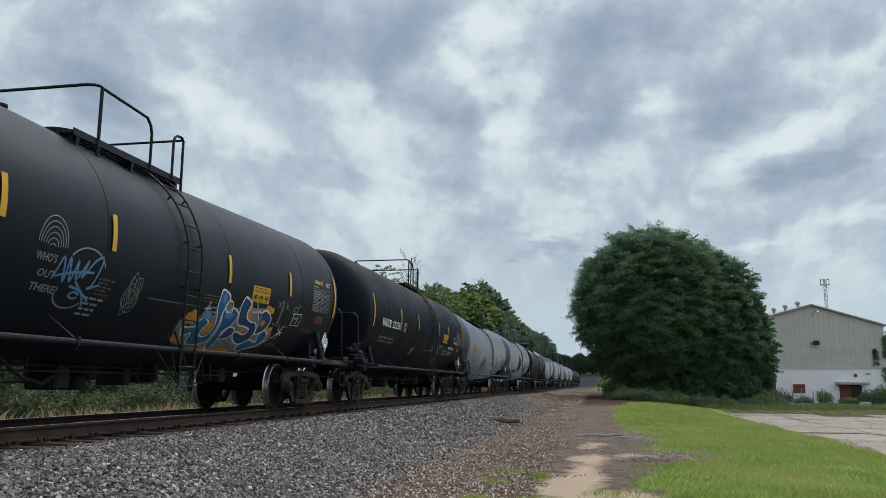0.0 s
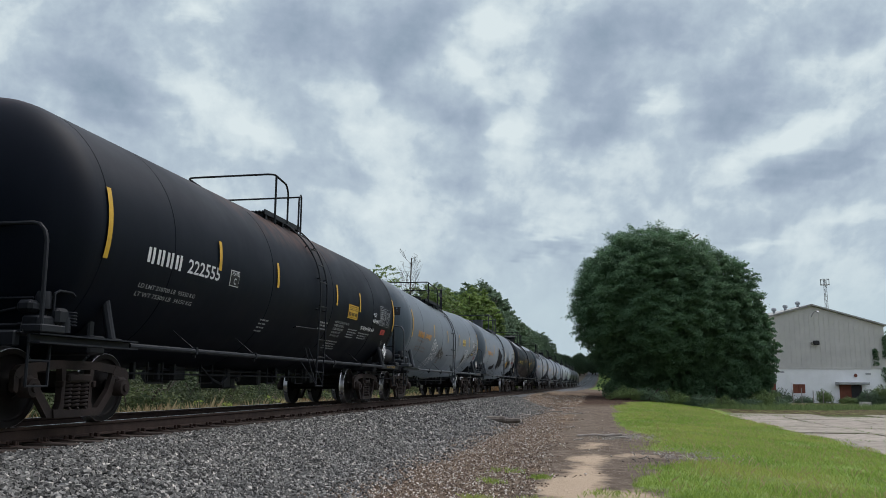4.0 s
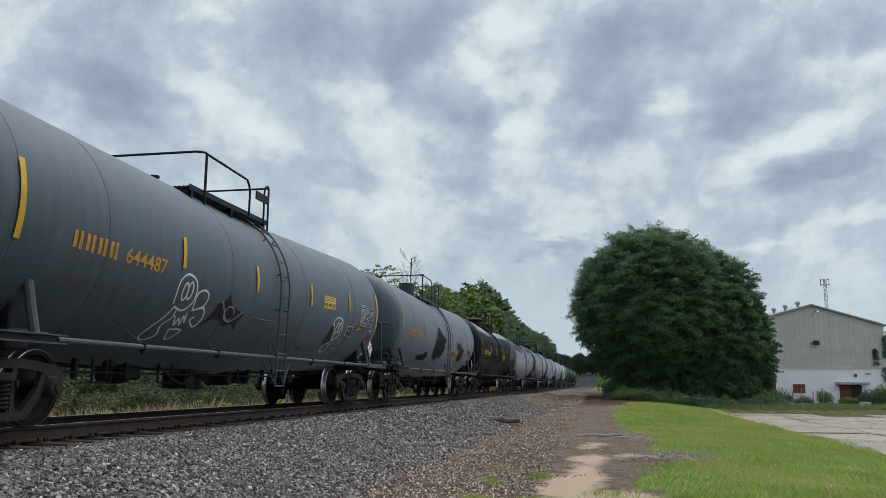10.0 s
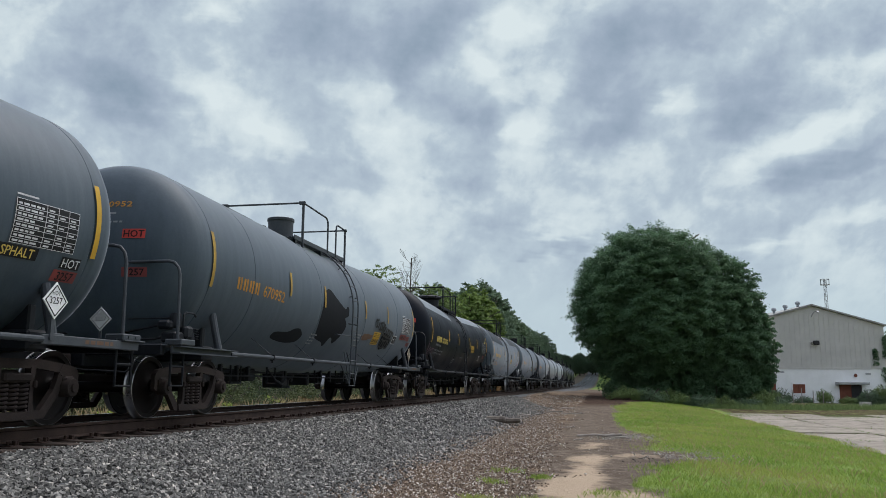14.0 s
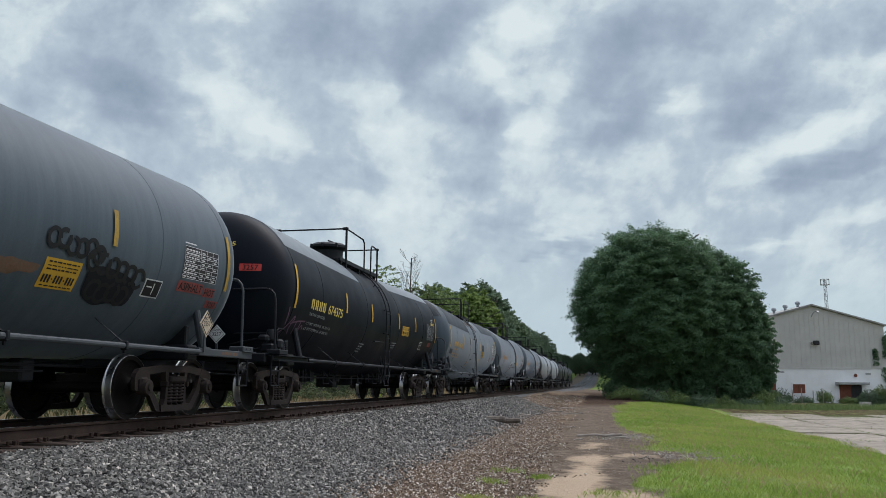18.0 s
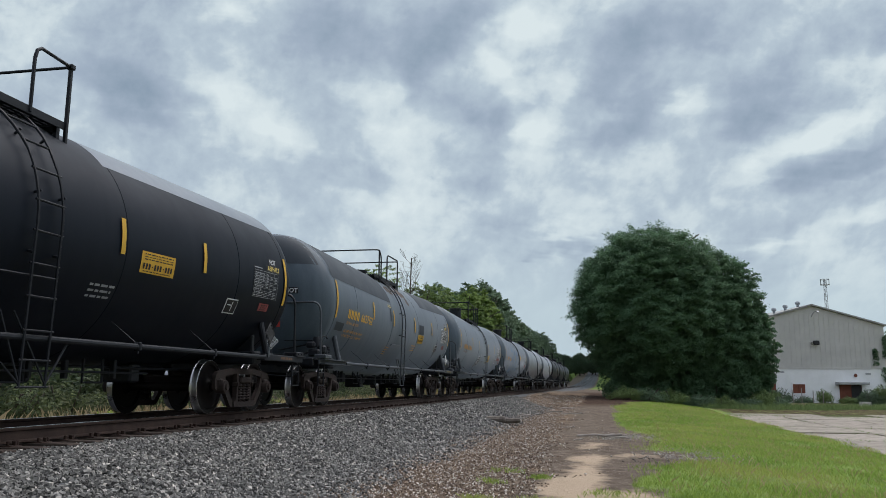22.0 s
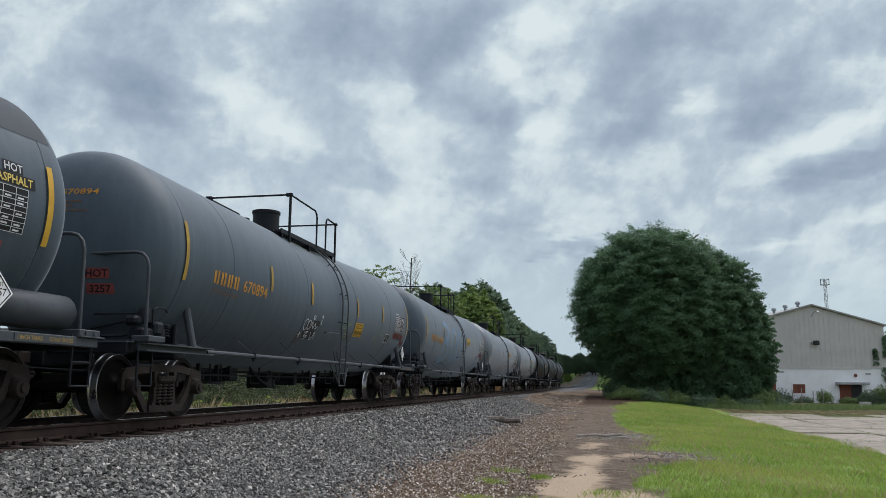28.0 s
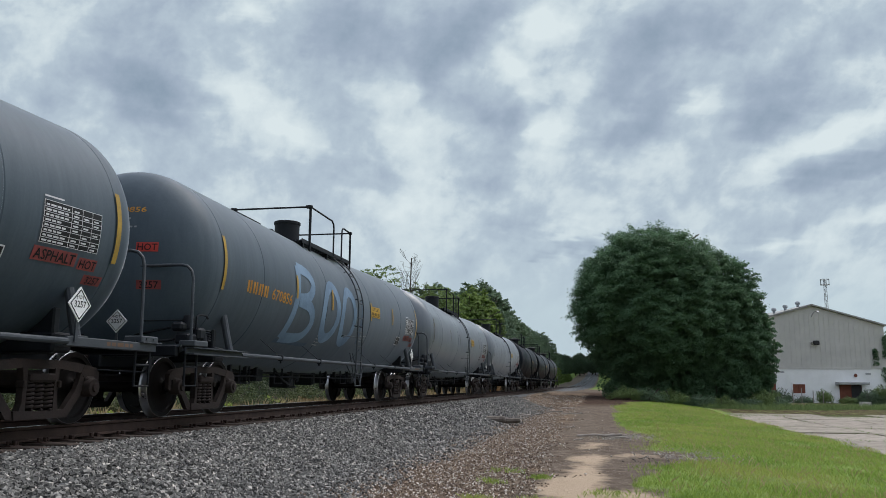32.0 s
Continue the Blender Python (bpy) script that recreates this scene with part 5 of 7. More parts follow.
        for line, u, v, w in (("WHO'S", -3.09, -0.42, 0.34), ("OUT", -2.98, -0.60, 0.29), ("THERE?", -3.0, -0.77, 0.46)):
            stencil(car, "scrawled_words", line, u + 0.12, v, w, 0.09, GREY_INK, None, "thin hand-drawn words " + line)
        tag = [(-2.73, -0.6), (-2.64, -0.32), (-2.54, -0.61), (-2.53, -0.31), (-2.43, -0.59), (-2.38, -0.32), (-2.33, -0.55), (-2.2, -0.29), (-2.24, -0.51), (-2.09, -0.29), (-1.94, -0.23), (-2.0, -0.55), (-2.07, -0.63), (-1.88, -0.55)]
        scrawl(car, [tag, [(-2.39, -0.64), (-2.18, -0.67), (-1.94, -0.78)], [(-2.32, -0.57), (-2.1, -0.72), (-2.0, -0.86)], loop(-2.24, -0.74, 0.08, 0.04, 0, 340, 10), [(-2.70, -0.56), (-2.4, -0.47), (-2.05, -0.42)]], 0.030, BLUE_SPRAY, 0.008, "pale blue spray tag", 0.12)
        scrawl(car, [loop(-2.21, -0.42, 0.36, 0.27, 20, 150, 10), loop(-2.30, -0.72, 0.28, 0.2, 190, 330, 10)], 0.02, GREY_INK, 0.007, "faint sprayed arcs", 0.12)
        tagged(part("flank_print", lines_of_bars(Build(), -1.8, -0.48, (0.34, 0.2, 0.3, 0.24, 0.3), 0.018, 0.03, on_shell), RUST, car), kind="stuff")
        scrawl(car, [[(-1.15 + r * 0.17 * math.cos(t) * (1 + 0.18 * math.sin(5 * t + k)), -0.58 + r * 0.29 * math.sin(t) * (1 + 0.15 * math.sin(7 * t + 2 * k))) for t in (2 * math.pi * j / 22 for j in range(23))] for k, r in enumerate((0.25, 0.42, 0.6, 0.78, 0.95))], 0.010, GREY_INK, 0.008, "fine grey scribble", 0.12)
    if i == 1:
        ob = part("plate_sign", patch(Build(), -3.50, -0.29, -3.18, -0.03, on_shell, 2, 3), WHITE_INK, car, "white-bordered sign reading PLATE C")
        part("sign_field", patch(Build(), -3.485, -0.275, -3.195, -0.045, at(0.010), 2, 3), BLACK_INK, ob)
        for line, h, p, q, w in (("PLATE", 0.055, -3.46, -0.11, 0.24), ("C", 0.10, -3.38, -0.25, 0.09)):
            stencil(ob, "sign_text", line, p, q, w, h, WHITE_INK, at(0.014))
        for u, v, w in ((1.92, -0.95, (0.8, 0.72, 0.75, 0.82)), (3.0, -0.58, (0.66, 0.7, 0.5, 0.58)), (3.86, -0.62, (0.9, 0.7, 0.72))):
            tagged(part("flank_print", lines_of_bars(Build(), u, v, w, 0.03, 0.035, on_shell), GREY_INK, car), kind="stuff")
        scrawl(car, [scribble(62, 0.3, 0.18, 14)], 0.012, GREY_INK, 0.008, "faint grey scribble", 6.05, -0.85)
    if i == 2:
        part("tag_board", Build().box((0.97, 0.52, 4.14), (0.03, 0.62, 0.17), 0.01), FRAME_BLACK, car, "small dark board on the railing")
        ghost = [[(-3.49, -0.64), (-3.51, -0.32), (-3.32, -0.16), (-3.04, -0.24), (-2.98, -0.51), (-3.17, -0.7), (-3.42, -0.67)], loop(-3.30, -0.42, 0.07, 0.13, 0, 360, 12), loop(-3.17, -0.39, 0.07, 0.13, 0, 360, 12),
                 [(-3.42, -0.67), (-3.53, -0.87), (-3.65, -1.02), (-3.74, -1.24), (-3.58, -1.3), (-3.39, -1.18), (-3.46, -1.0), (-3.33, -0.85), (-3.33, -0.72)],
                 [(-2.91, -0.67), (-2.93, -0.41), (-2.73, -0.32), (-2.59, -0.4), (-2.65, -0.57), (-2.91, -0.67)], [(-2.87, -0.66), (-2.61, -0.59), (-2.51, -0.75), (-2.61, -0.92), (-2.82, -0.83), (-2.74, -0.76)],
                 [(-3.27, -0.8), (-3.15, -0.96), (-3.14, -0.83), (-3.02, -0.94), (-3.05, -0.78), (-2.93, -0.88), (-3.01, -0.72)], [(-3.19, -1.04), (-2.87, -1.02), (-3.06, -1.23), (-3.19, -1.04)]]
        scrawl(car, ghost, 0.032, WHITE_INK, 0.008, "white looping spray scrawl", 0.08)
        splat = [(-1.89, -0.24), (-1.80, -0.40), (-1.62, -0.46), (-1.17, -0.55), (-1.36, -0.66), (-1.29, -0.87), (-1.55, -0.72), (-1.75, -0.84), (-1.95, -0.72), (-2.24, -0.74), (-2.57, -0.98), (-2.30, -0.66), (-2.23, -0.45), (-2.05, -0.44)]
        part("graffiti", region(Build(), rounded(splat), at(0.007), 0.08), BLACK_INK, car, "black spray tag")
        scrawl(car, [loop(-1.75, -0.58, 0.16, 0.12, 0, 330, 10), [(-2.1, -0.4), (-1.7, -0.72), (-1.3, -0.5)]], 0.03, GREY_INK, 0.010, "grey lines in the black tag", 0.08)
        face = [[(3.35, -0.41), (3.45, -0.30), (3.63, -0.25), (3.90, -0.28), (4.03, -0.38), (4.08, -0.61), (3.92, -0.74), (3.76, -0.80), (3.72, -0.66)], [(3.38, -0.40), (3.52, -0.48), (3.62, -0.68), (3.68, -0.88)], loop(3.72, -0.50, 0.08, 0.13, 0, 360, 12), loop(3.90, -0.48, 0.08, 0.13, 0, 360, 12), loop(3.58, -1.02, 0.19, 0.13, 0, 360, 14)]
        part("graffiti", region(Build(), rounded([(3.34, -0.42), (3.55, -0.50), (3.68, -0.80), (3.60, -0.92), (3.40, -0.98), (3.18, -0.86)]), at(0.006), 0.08), BLACK_INK, car, "black ground of the scrawl")
        scrawl(car, face, 0.036, WHITE_INK, 0.010, "white looping spray-painted face", 0.08)
        scrawl(car, [[(3.86, -0.76), (3.88, -0.90), (3.98, -0.88), (4.0, -0.74)], [(4.06, -0.90), (4.10, -0.74), (4.20, -0.80), (4.08, -0.84)], [(4.24, -0.90), (4.28, -0.72), (4.38, -0.76), (4.26, -0.86)], [(4.0, -1.06), (4.36, -1.0), (4.06, -1.20), (4.0, -1.06)]], 0.028, GREY_INK, 0.010, "small white spray letters", 0.08)
        part("painted_patch", patch(Build(), 0.50, 0.24, 1.28, 0.50, lambda a, c: on_head(a, c, -1), 4, 3), BLACK_INK, car, "black painted-out patch")
        for k in range(4):
            part("chalk_mark", patch(Build(), 0.74, 0.31 + 0.035 * k, 1.0 + 0.03 * (k % 2), 0.322 + 0.035 * k, lambda a, c: on_head(a, c, -1, 0.012), 3, 1), GREY_INK, car)
    if i == 3:
        tar = [(-1.75, -0.80), (-1.85, -0.36), (-1.72, 0.1), (-1.64, 0.28), (-1.33, 0.37), (-0.9, 0.2), (-0.5, 0.08), (-0.23, 0.0), (-0.10, 0.10), (0.04, 0.06), (0.05, -0.14), (-0.24, -0.19), (0.01, -0.34), (-0.05, -0.51), (-0.45, -0.9), (-0.68, -0.71), (-0.82, -0.73), (-0.93, -1.0), (-1.11, -0.88), (-1.38, -0.85)]
        part("tar_spill", region(Build(), rounded(tar), at(0.006), 0.08), TAR, car, "black tar spill")
        part("tar_spill", region(Build(), rounded([(-2.70, -0.66), (-2.40, -0.80), (-2.55, -1.0), (-3.2, -1.06), (-3.9, -1.0), (-3.85, -0.84), (-3.2, -0.80), (-3.0, -0.70)]), at(0.007), 0.08), TAR, car, "black tar spill low on the flank")
        part("painted_patch", blot(Build(), 2.0, -0.56, 0.42, 0.10, 91, at(0.005)), RUST, car, "faint rusty smear")
        rows = [loop(2.50 + 0.17 * j, -0.16 + 0.03 * math.sin(2 * j) - 0.015 * j, 0.10, 0.10, 60 * j, 60 * j + 330, 9) for j in range(6)] + [loop(3.28 + 0.20 * j, -0.32 - 0.025 * j, 0.12, 0.12, 70 * j, 70 * j + 330, 9) for j in range(6)]
        part("graffiti", region(Build(), rounded([(3.22, -0.42), (3.5, -0.36), (4.0, -0.42), (4.3, -0.52), (4.26, -0.86), (3.9, -0.82), (3.6, -0.9), (3.25, -0.76)]), at(0.011), 0.08), TAR, car, "black overpainted field")
        scrawl(car, rows + [loop(3.45 + 0.2 * j, -0.68 - 0.03 * (j % 2), 0.12, 0.12, 50 * j, 50 * j + 330, 9) for j in range(4)], 0.055, BLACK_INK, 0.013, "black overpainted tag", 0.08)
    if i == 4:
        for a0, a1, c, cut in ((-6.95, -1.9, 0.93, -0.75), (1.45, 6.95, 1.16, 0.0)):
            part("repainted_strip", patch(Build(), a0, c, a1, 2.6, lambda a, q, e=a1, k=cut, c=c: on_shell(a + k * (q - c) * smooth(e - 1.5, e, a), q, 0.004), 10, 8), PALE_TANK, car, "dull grey strip along the top")
        scrawl(car, [[(-7.0, -0.36), (-6.96, -0.54), (-6.92, -0.72)], [(-7.02, -0.92), (-6.86, -0.80), (-6.70, -0.62), (-6.62, -0.52), (-6.58, -0.56), (-6.66, -0.76), (-6.58, -0.9)], [(-6.70, -0.68), (-6.4, -0.60), (-6.0, -0.56)], [(-6.42, -0.62), (-6.40, -0.88)], [(-6.2, -0.6), (-6.22, -0.86), (-6.1, -0.66), (-6.0, -0.74)]], 0.035, PURPLE_SPRAY, 0.008, "dim purple spray tag")
    if i == 5:
        for a0, a1, c in ((-6.95, -1.75, 0.58), (2.6, 6.95, 0.86)):
            part("repainted_strip", patch(Build(), a0, c, a1, 3.4, at(0.004), 8, 10), DARK_GREY, car, "darker grey repaint along the top")
        crest = lambda a, q: on_head(a * (SHAPE["r"] ** 2 - q * q) ** 0.5, q, -1, 0.004)
        part("repainted_strip", patch(Build(), -0.995, 0.76, 0.995, SHAPE["r"] * 0.99, crest, 24, 10), DARK_GREY, car, "darker grey repaint on the crest of the head")
        plate(car, "end_hot_sign", 0.61, 0.08, 0.30, 0.14, lambda a, q, lift=0.008: on_head(a, q, -1, lift), BLACK_INK, "HOT", WHITE_INK, "black sign reading HOT")
        part("painted_patch", patch(Build(), 1.66, -0.12, 2.36, 0.18, at(0.006), 2, 3), DARK_GREY, car, "dark painted-out patch")
        part("painted_patch", patch(Build(), -2.04, 0.02, -1.90, 0.40, at(0.006), 2, 3), DARK_GREY, car, "dark painted-out bar")
        for a0, a1, v0, v1 in ((-6.62, -6.05, -0.62, -0.42), (-7.0, -6.5, 0.62, 0.80)):
            part("painted_patch", patch(Build(), a0, v0, a1, v1, at(0.007), 2, 3), DARK_GREY, car, "dark painted-out block")
        for k in range(2):
            part("flank_print", patch(Build(), -2.2, 0.42 + 0.05 * k, -1.86, 0.435 + 0.05 * k, on_shell, 3, 1), YELLOW_INK, car)
        for k, (a, c, ru, rv) in enumerate(((-1.15, 1.12, 0.34, 0.16), (-0.3, 1.28, 0.30, 0.2), (0.62, 1.30, 0.34, 0.3), (0.8, 0.98, 0.16, 0.2))):
            part("rust_stain", blot(Build(), a, c, ru, rv, 71 + k, at(0.007)), FAINT_RUST, car, "rust stain under the walkway")
    if i == 6:
        part("graffiti", region(Build(), rounded([(-1.75, -0.80), (-1.70, -0.50), (-1.40, -0.42), (-1.0, -0.38), (-0.92, -0.46), (-1.1, -0.62), (-1.08, -0.78), (-1.45, -0.86)]), at(0.007), 0.1), BLACK_INK, car, "black ground of the spray tag")
        scrawl(car, [loop(-1.72, -0.53, 0.10, 0.12, 60, 400, 10), loop(-1.55, -0.52, 0.08, 0.10, 0, 330, 9), [(-1.45, -0.62), (-1.40, -0.44), (-1.30, -0.58), (-1.22, -0.46), (-1.15, -0.58), (-1.05, -0.50)], [(-1.62, -0.70), (-1.45, -0.66), (-1.6, -0.78), (-1.40, -0.76), (-1.55, -0.86)], [(-1.30, -0.66), (-1.16, -0.84), (-1.08, -0.64), (-1.02, -0.80)], [(-0.95, -0.30), (-0.86, -0.26), (-0.92, -0.44), (-0.84, -0.42)], loop(-1.36, -0.34, 0.05, 0.04, 0, 360, 8), [(-1.92, -0.78), (-1.80, -0.74)], [(-1.88, -0.70), (-1.84, -0.82)]], 0.024, WHITE_INK, 0.012, "white two-line spray tag", 0.1)
        scrawl(car, [[(3.35, -0.70), (3.42, -0.50), (3.50, -0.62), (3.55, -0.40), (3.50, -0.34)], [(3.6, -0.72), (3.72, -0.58), (3.7, -0.8), (3.85, -0.66)], [(3.85, -0.36), (4.02, -0.30), (3.9, -0.44), (4.1, -0.46)], [(4.0, -0.86), (4.06, -0.6)]], 0.028, OLIVE_SPRAY, 0.008, "dim olive spray tag", 0.1)
        scrawl(car, [loop(0.85, -0.46, 0.28, 0.18, 40, 330, 10), loop(0.9, -0.46, 0.12, 0.09, 0, 340, 8), [(0.55, -0.5), (0.9, -0.36), (1.2, -0.3)]], 0.032, OLIVE_SPRAY, 0.008, "dim olive spray tag beside the ladder", 0.1)
    if i == 7:
        b_ = [[(-3.78, -0.95), (-3.64, -0.1), (-3.55, 0.58)], [(-3.55, 0.56), (-3.0, 0.50), (-2.75, 0.28), (-3.0, 0.0), (-3.50, -0.10)], [(-3.50, -0.12), (-2.85, -0.20), (-2.60, -0.52), (-2.9, -0.86), (-3.75, -0.94)]]
        scrawl(car, b_, 0.24, PALE_BLUE, 0.008, "tall pale blue sprayed letter", 0.03)
        scrawl(car, [loop(0, 0, 0.48, 0.60, 80, 445, 18)], 0.25, PALE_BLUE, 0.009, "tall pale blue sprayed letter", -1.50, -0.16)
        scrawl(car, [loop(0, 0, 0.46, 0.62, 80, 445, 18)], 0.24, PALE_BLUE, 0.010, "tall pale blue sprayed letter", -0.24, -0.14)
        scrawl(car, [[(0.85, 0.35), (0.80, -0.3), (0.90, -0.75)]], 0.16, FAINT_BLUE, 0.007, "faint pale blue sprayed stroke", 0.0)
        part("sprayed_patch", region(Build(), [(-3.95, -1.08), (-2.3, -1.06), (-2.2, -0.96), (-3.9, -0.98)], at(0.006)), FAINT_BLUE, car, "faint blue overspray")


def tank_car(i, spec):
    car = thing("tank_car", spec["label"], "tank car", pose(TRACK_X, PITCH * i, 0), "cars of the tank train")
    SHAPE["r"], SHAPE["drop"] = spec["radius"], spec["drop"]
    key = "tank%s%.2f%.2f" % (spec["paint"].name, spec["radius"], spec["drop"])
    part("tank", shared(key, lambda: tank_shell_mesh(spec["paint"], (-5.2, -1.75, 1.6, 4.85))), None, car)
    body_frame(car, spec["pipe"], {1: (0, 1), 2: (1,)}.get(i, ()))
    ladder(car, spec["pipe"], (spec["works"][1] + spec["works"][3]) / 2)
    top_works(car, spec["top"], spec["hatch"], spec["works"])
    reflective_strips(car, [(-6.80, -0.35, 0.53)] + [(y, -0.10, 0.36) for y in spec["bars"]] + [(6.78, -0.37, 0.53)], YELLOW if i in (0, 1, 2, 4, 5) else OLD_STRIP if i < 8 else DULL_STRIP)
    marks(car, spec)
    graffiti(i, car)
    return car, running_gear(car)


def spec(label, paint, pipe, ink, number, hatch="drum", style="red", notice=(1.65, 0.0, 0.80, 0.28), lines=(), top=None, small=None, panel="", tank=False, bars=(-3.6, -1.5, 1.5, 3.9), radius=TANK_R, works=(-1.49, 0.17, 4.55, 0.80, 1.50, 4.50, True), drop=0.14, end=0.10, code=(0.70, 0.24), ends=0.74, gap=0.58):
    return {"label": label, "paint": paint, "pipe": pipe, "ink": ink, "number": number, "hatch": hatch, "style": style, "notice": notice,
            "lines": lines, "top": top or pipe, "print": small or GREY_INK, "panel": panel, "tank": tank, "bars": bars, "radius": radius, "works": works, "drop": drop, "end": end, "code": code, "ends": ends, "gap": gap}


OLIVE_PRINT = plain("faded yellow green print", (0.11, 0.15, 0.045), (0.07, 0.10, 0.035), 0.6, 0.0, 5.0, 40.0, 0.1)
PURPLE_SPRAY = plain("purple spray paint", (0.16, 0.09, 0.14), (0.10, 0.06, 0.09), 0.6, 0.0, 3.0, 30.0, 0.1)
OLIVE_SPRAY = plain("olive spray paint", (0.16, 0.22, 0.09), (0.12, 0.16, 0.08), 0.6, 0.0, 3.0, 30.0, 0.1)
DARK_GREY = plain("dark grey repaint", (0.022, 0.029, 0.037), (0.032, 0.040, 0.049), 0.62, 0.0, 1.0, 20.0, 0.1)
RUST = plain("rust stain", (0.11, 0.06, 0.035), (0.15, 0.10, 0.07), 0.8, 0.0, 3.0, 30.0, 0.3)
FAINT_RUST = plain("faint rust stain", (0.062, 0.050, 0.044), (0.090, 0.066, 0.052), 0.7, 0.0, 4.0, 30.0, 0.2)
SLOGAN = "THE TANK CAR PEOPLE"
CARS = [
    spec("black tank car with blue and white spray-painted lettering", WORN_BLACK, FRAME_BLACK, GREY_INK, "", "low", "top", (2.47, -0.33, 0.73, 0.29), panel="bare", bars=(-3.6, -1.68, 1.52, 4.12), works=(-1.28, -0.03, 4.45, 0.59, 0.88, 4.39, False), drop=0.16),
    spec("black tank car with rust about its top", RUSTY_TANK, FRAME_BLACK, WHITE_INK, "222555", "low", "side", (2.68, -0.31, 0.76, 0.33), ("", "LD LMT 210700 LB  95550 KG", "LT WT 75300 LB  34150 KG"), panel="bare", tank=True, bars=(-3.9, -1.6, 1.78, 3.54), radius=1.65, drop=0.0, works=(-0.23, 0.43, 4.76, 1.06, 1.20, 4.66, False)),
    spec("grey tank car with orange stencils and white scrawls", GREY_TANK, RAIL_PAINT, ORANGE_INK, "644487", "low", "yellow", (2.64, -0.10, 0.75, 0.28), (SLOGAN, "LD LMT 191600 LB  86 900 KG", "LT WT 71400 LB  32 400 KG"), FRAME_BLACK, RUST, bars=(-3.42, -0.86, 1.83, 4.40), works=(-1.80, -0.06, 4.38, 0.60, 0.80, 4.42, False), drop=0.18),
    spec("grey tank car with large black tar spills on its flank", GREY_TANK, RAIL_PAINT, ORANGE_INK, "670952", "drum", "red", (2.55, -0.75, 0.63, 0.36), (), RAIL_PAINT, bars=(-3.6, -1.6, 1.5, 3.68), end=0.24, works=(-1.55, 0.12, 4.54, 0.73, 1.45, 4.49, True), drop=0.12),
    spec("black tank car with yellow stencils", BLACK_TANK, FRAME_BLACK, YELLOW_INK, "674375", "dome", "stack", (1.90, -0.28, 0.85, 0.29), (SLOGAN, "LD LMT 190300 LB  86 300 KG", "LT WT 72700 LB  33 000 KG"), panel="bare", bars=(-3.6, -1.42, 1.45, 3.6), works=(-1.94, -0.31, 4.55, 0.35, 1.0, 4.49, True), drop=0.16),
    spec("grey tank car with dark top band and yellow stencils", GREY_TANK, RAIL_PAINT, GOLD_INK, "662762", "low", "stack", (1.60, -0.43, 0.80, 0.28), (SLOGAN, "LD LMT 190700 LB  86 500 KG", "LT WT 72300 LB  32 800 KG"), FRAME_BLACK, ORANGE_INK, tank=True, bars=(-3.78, -1.68, 1.02, 3.64), code=(0.12, -0.66), ends=0.62, works=(-1.25, -1.03, 4.49, -0.36, 0.93, 4.49, False), drop=0.12),
    spec("grey tank car with orange stencils and a white tag", GREY_TANK, RAIL_PAINT, ORANGE_INK, "670894", "drum", "red", (1.62, -0.60, 0.66, 0.36), (SLOGAN, "", ""), FRAME_BLACK, RUST, bars=(-3.7, -1.57, 1.65, 3.98), end=-0.47, gap=0.21),
    spec("grey tank car with tall pale blue spray-painted letters", GREY_TANK, RAIL_PAINT, ORANGE_INK, "670856", "drum", "red", lines=(), top=FRAME_BLACK, bars=(-3.65, -1.5, 1.6, 3.8)),
    spec("pale grey tank car with faded orange stencils", PALE_TANK, RAIL_PAINT, ORANGE_INK, "", "drum", "red", lines=(), top=FRAME_BLACK),
    spec("pale grey tank car with a bare flank", PALE_TANK, RAIL_PAINT, ORANGE_INK, "", "drum", "red", lines=(), top=FRAME_BLACK),
    spec("black tank car near the tail of the train", BLACK_TANK, FRAME_BLACK, GREY_INK, "", "dome", "stack", panel="bare", bars=(-3.6, -1.42, 1.45, 3.6), works=(-1.94, -0.31, 4.55, 0.35, 1.0, 4.49, True), drop=0.16),
    spec("black tank car near the tail of the train", BLACK_TANK, FRAME_BLACK, GREY_INK, "", "dome", "stack", panel="bare", bars=(-3.6, -1.42, 1.45, 3.6), works=(-1.94, -0.31, 4.55, 0.35, 1.0, 4.49, True), drop=0.16),
    spec("last black tank car of the train", BLACK_TANK, FRAME_BLACK, GREY_INK, "", "dome", "stack", panel="bare", bars=(-3.6, -1.42, 1.45, 3.6), works=(-1.94, -0.31, 4.55, 0.35, 1.0, 4.49, True), drop=0.16),
]
TRAIN = [tank_car(i, s) for i, s in enumerate(CARS)]

# ---- building ----


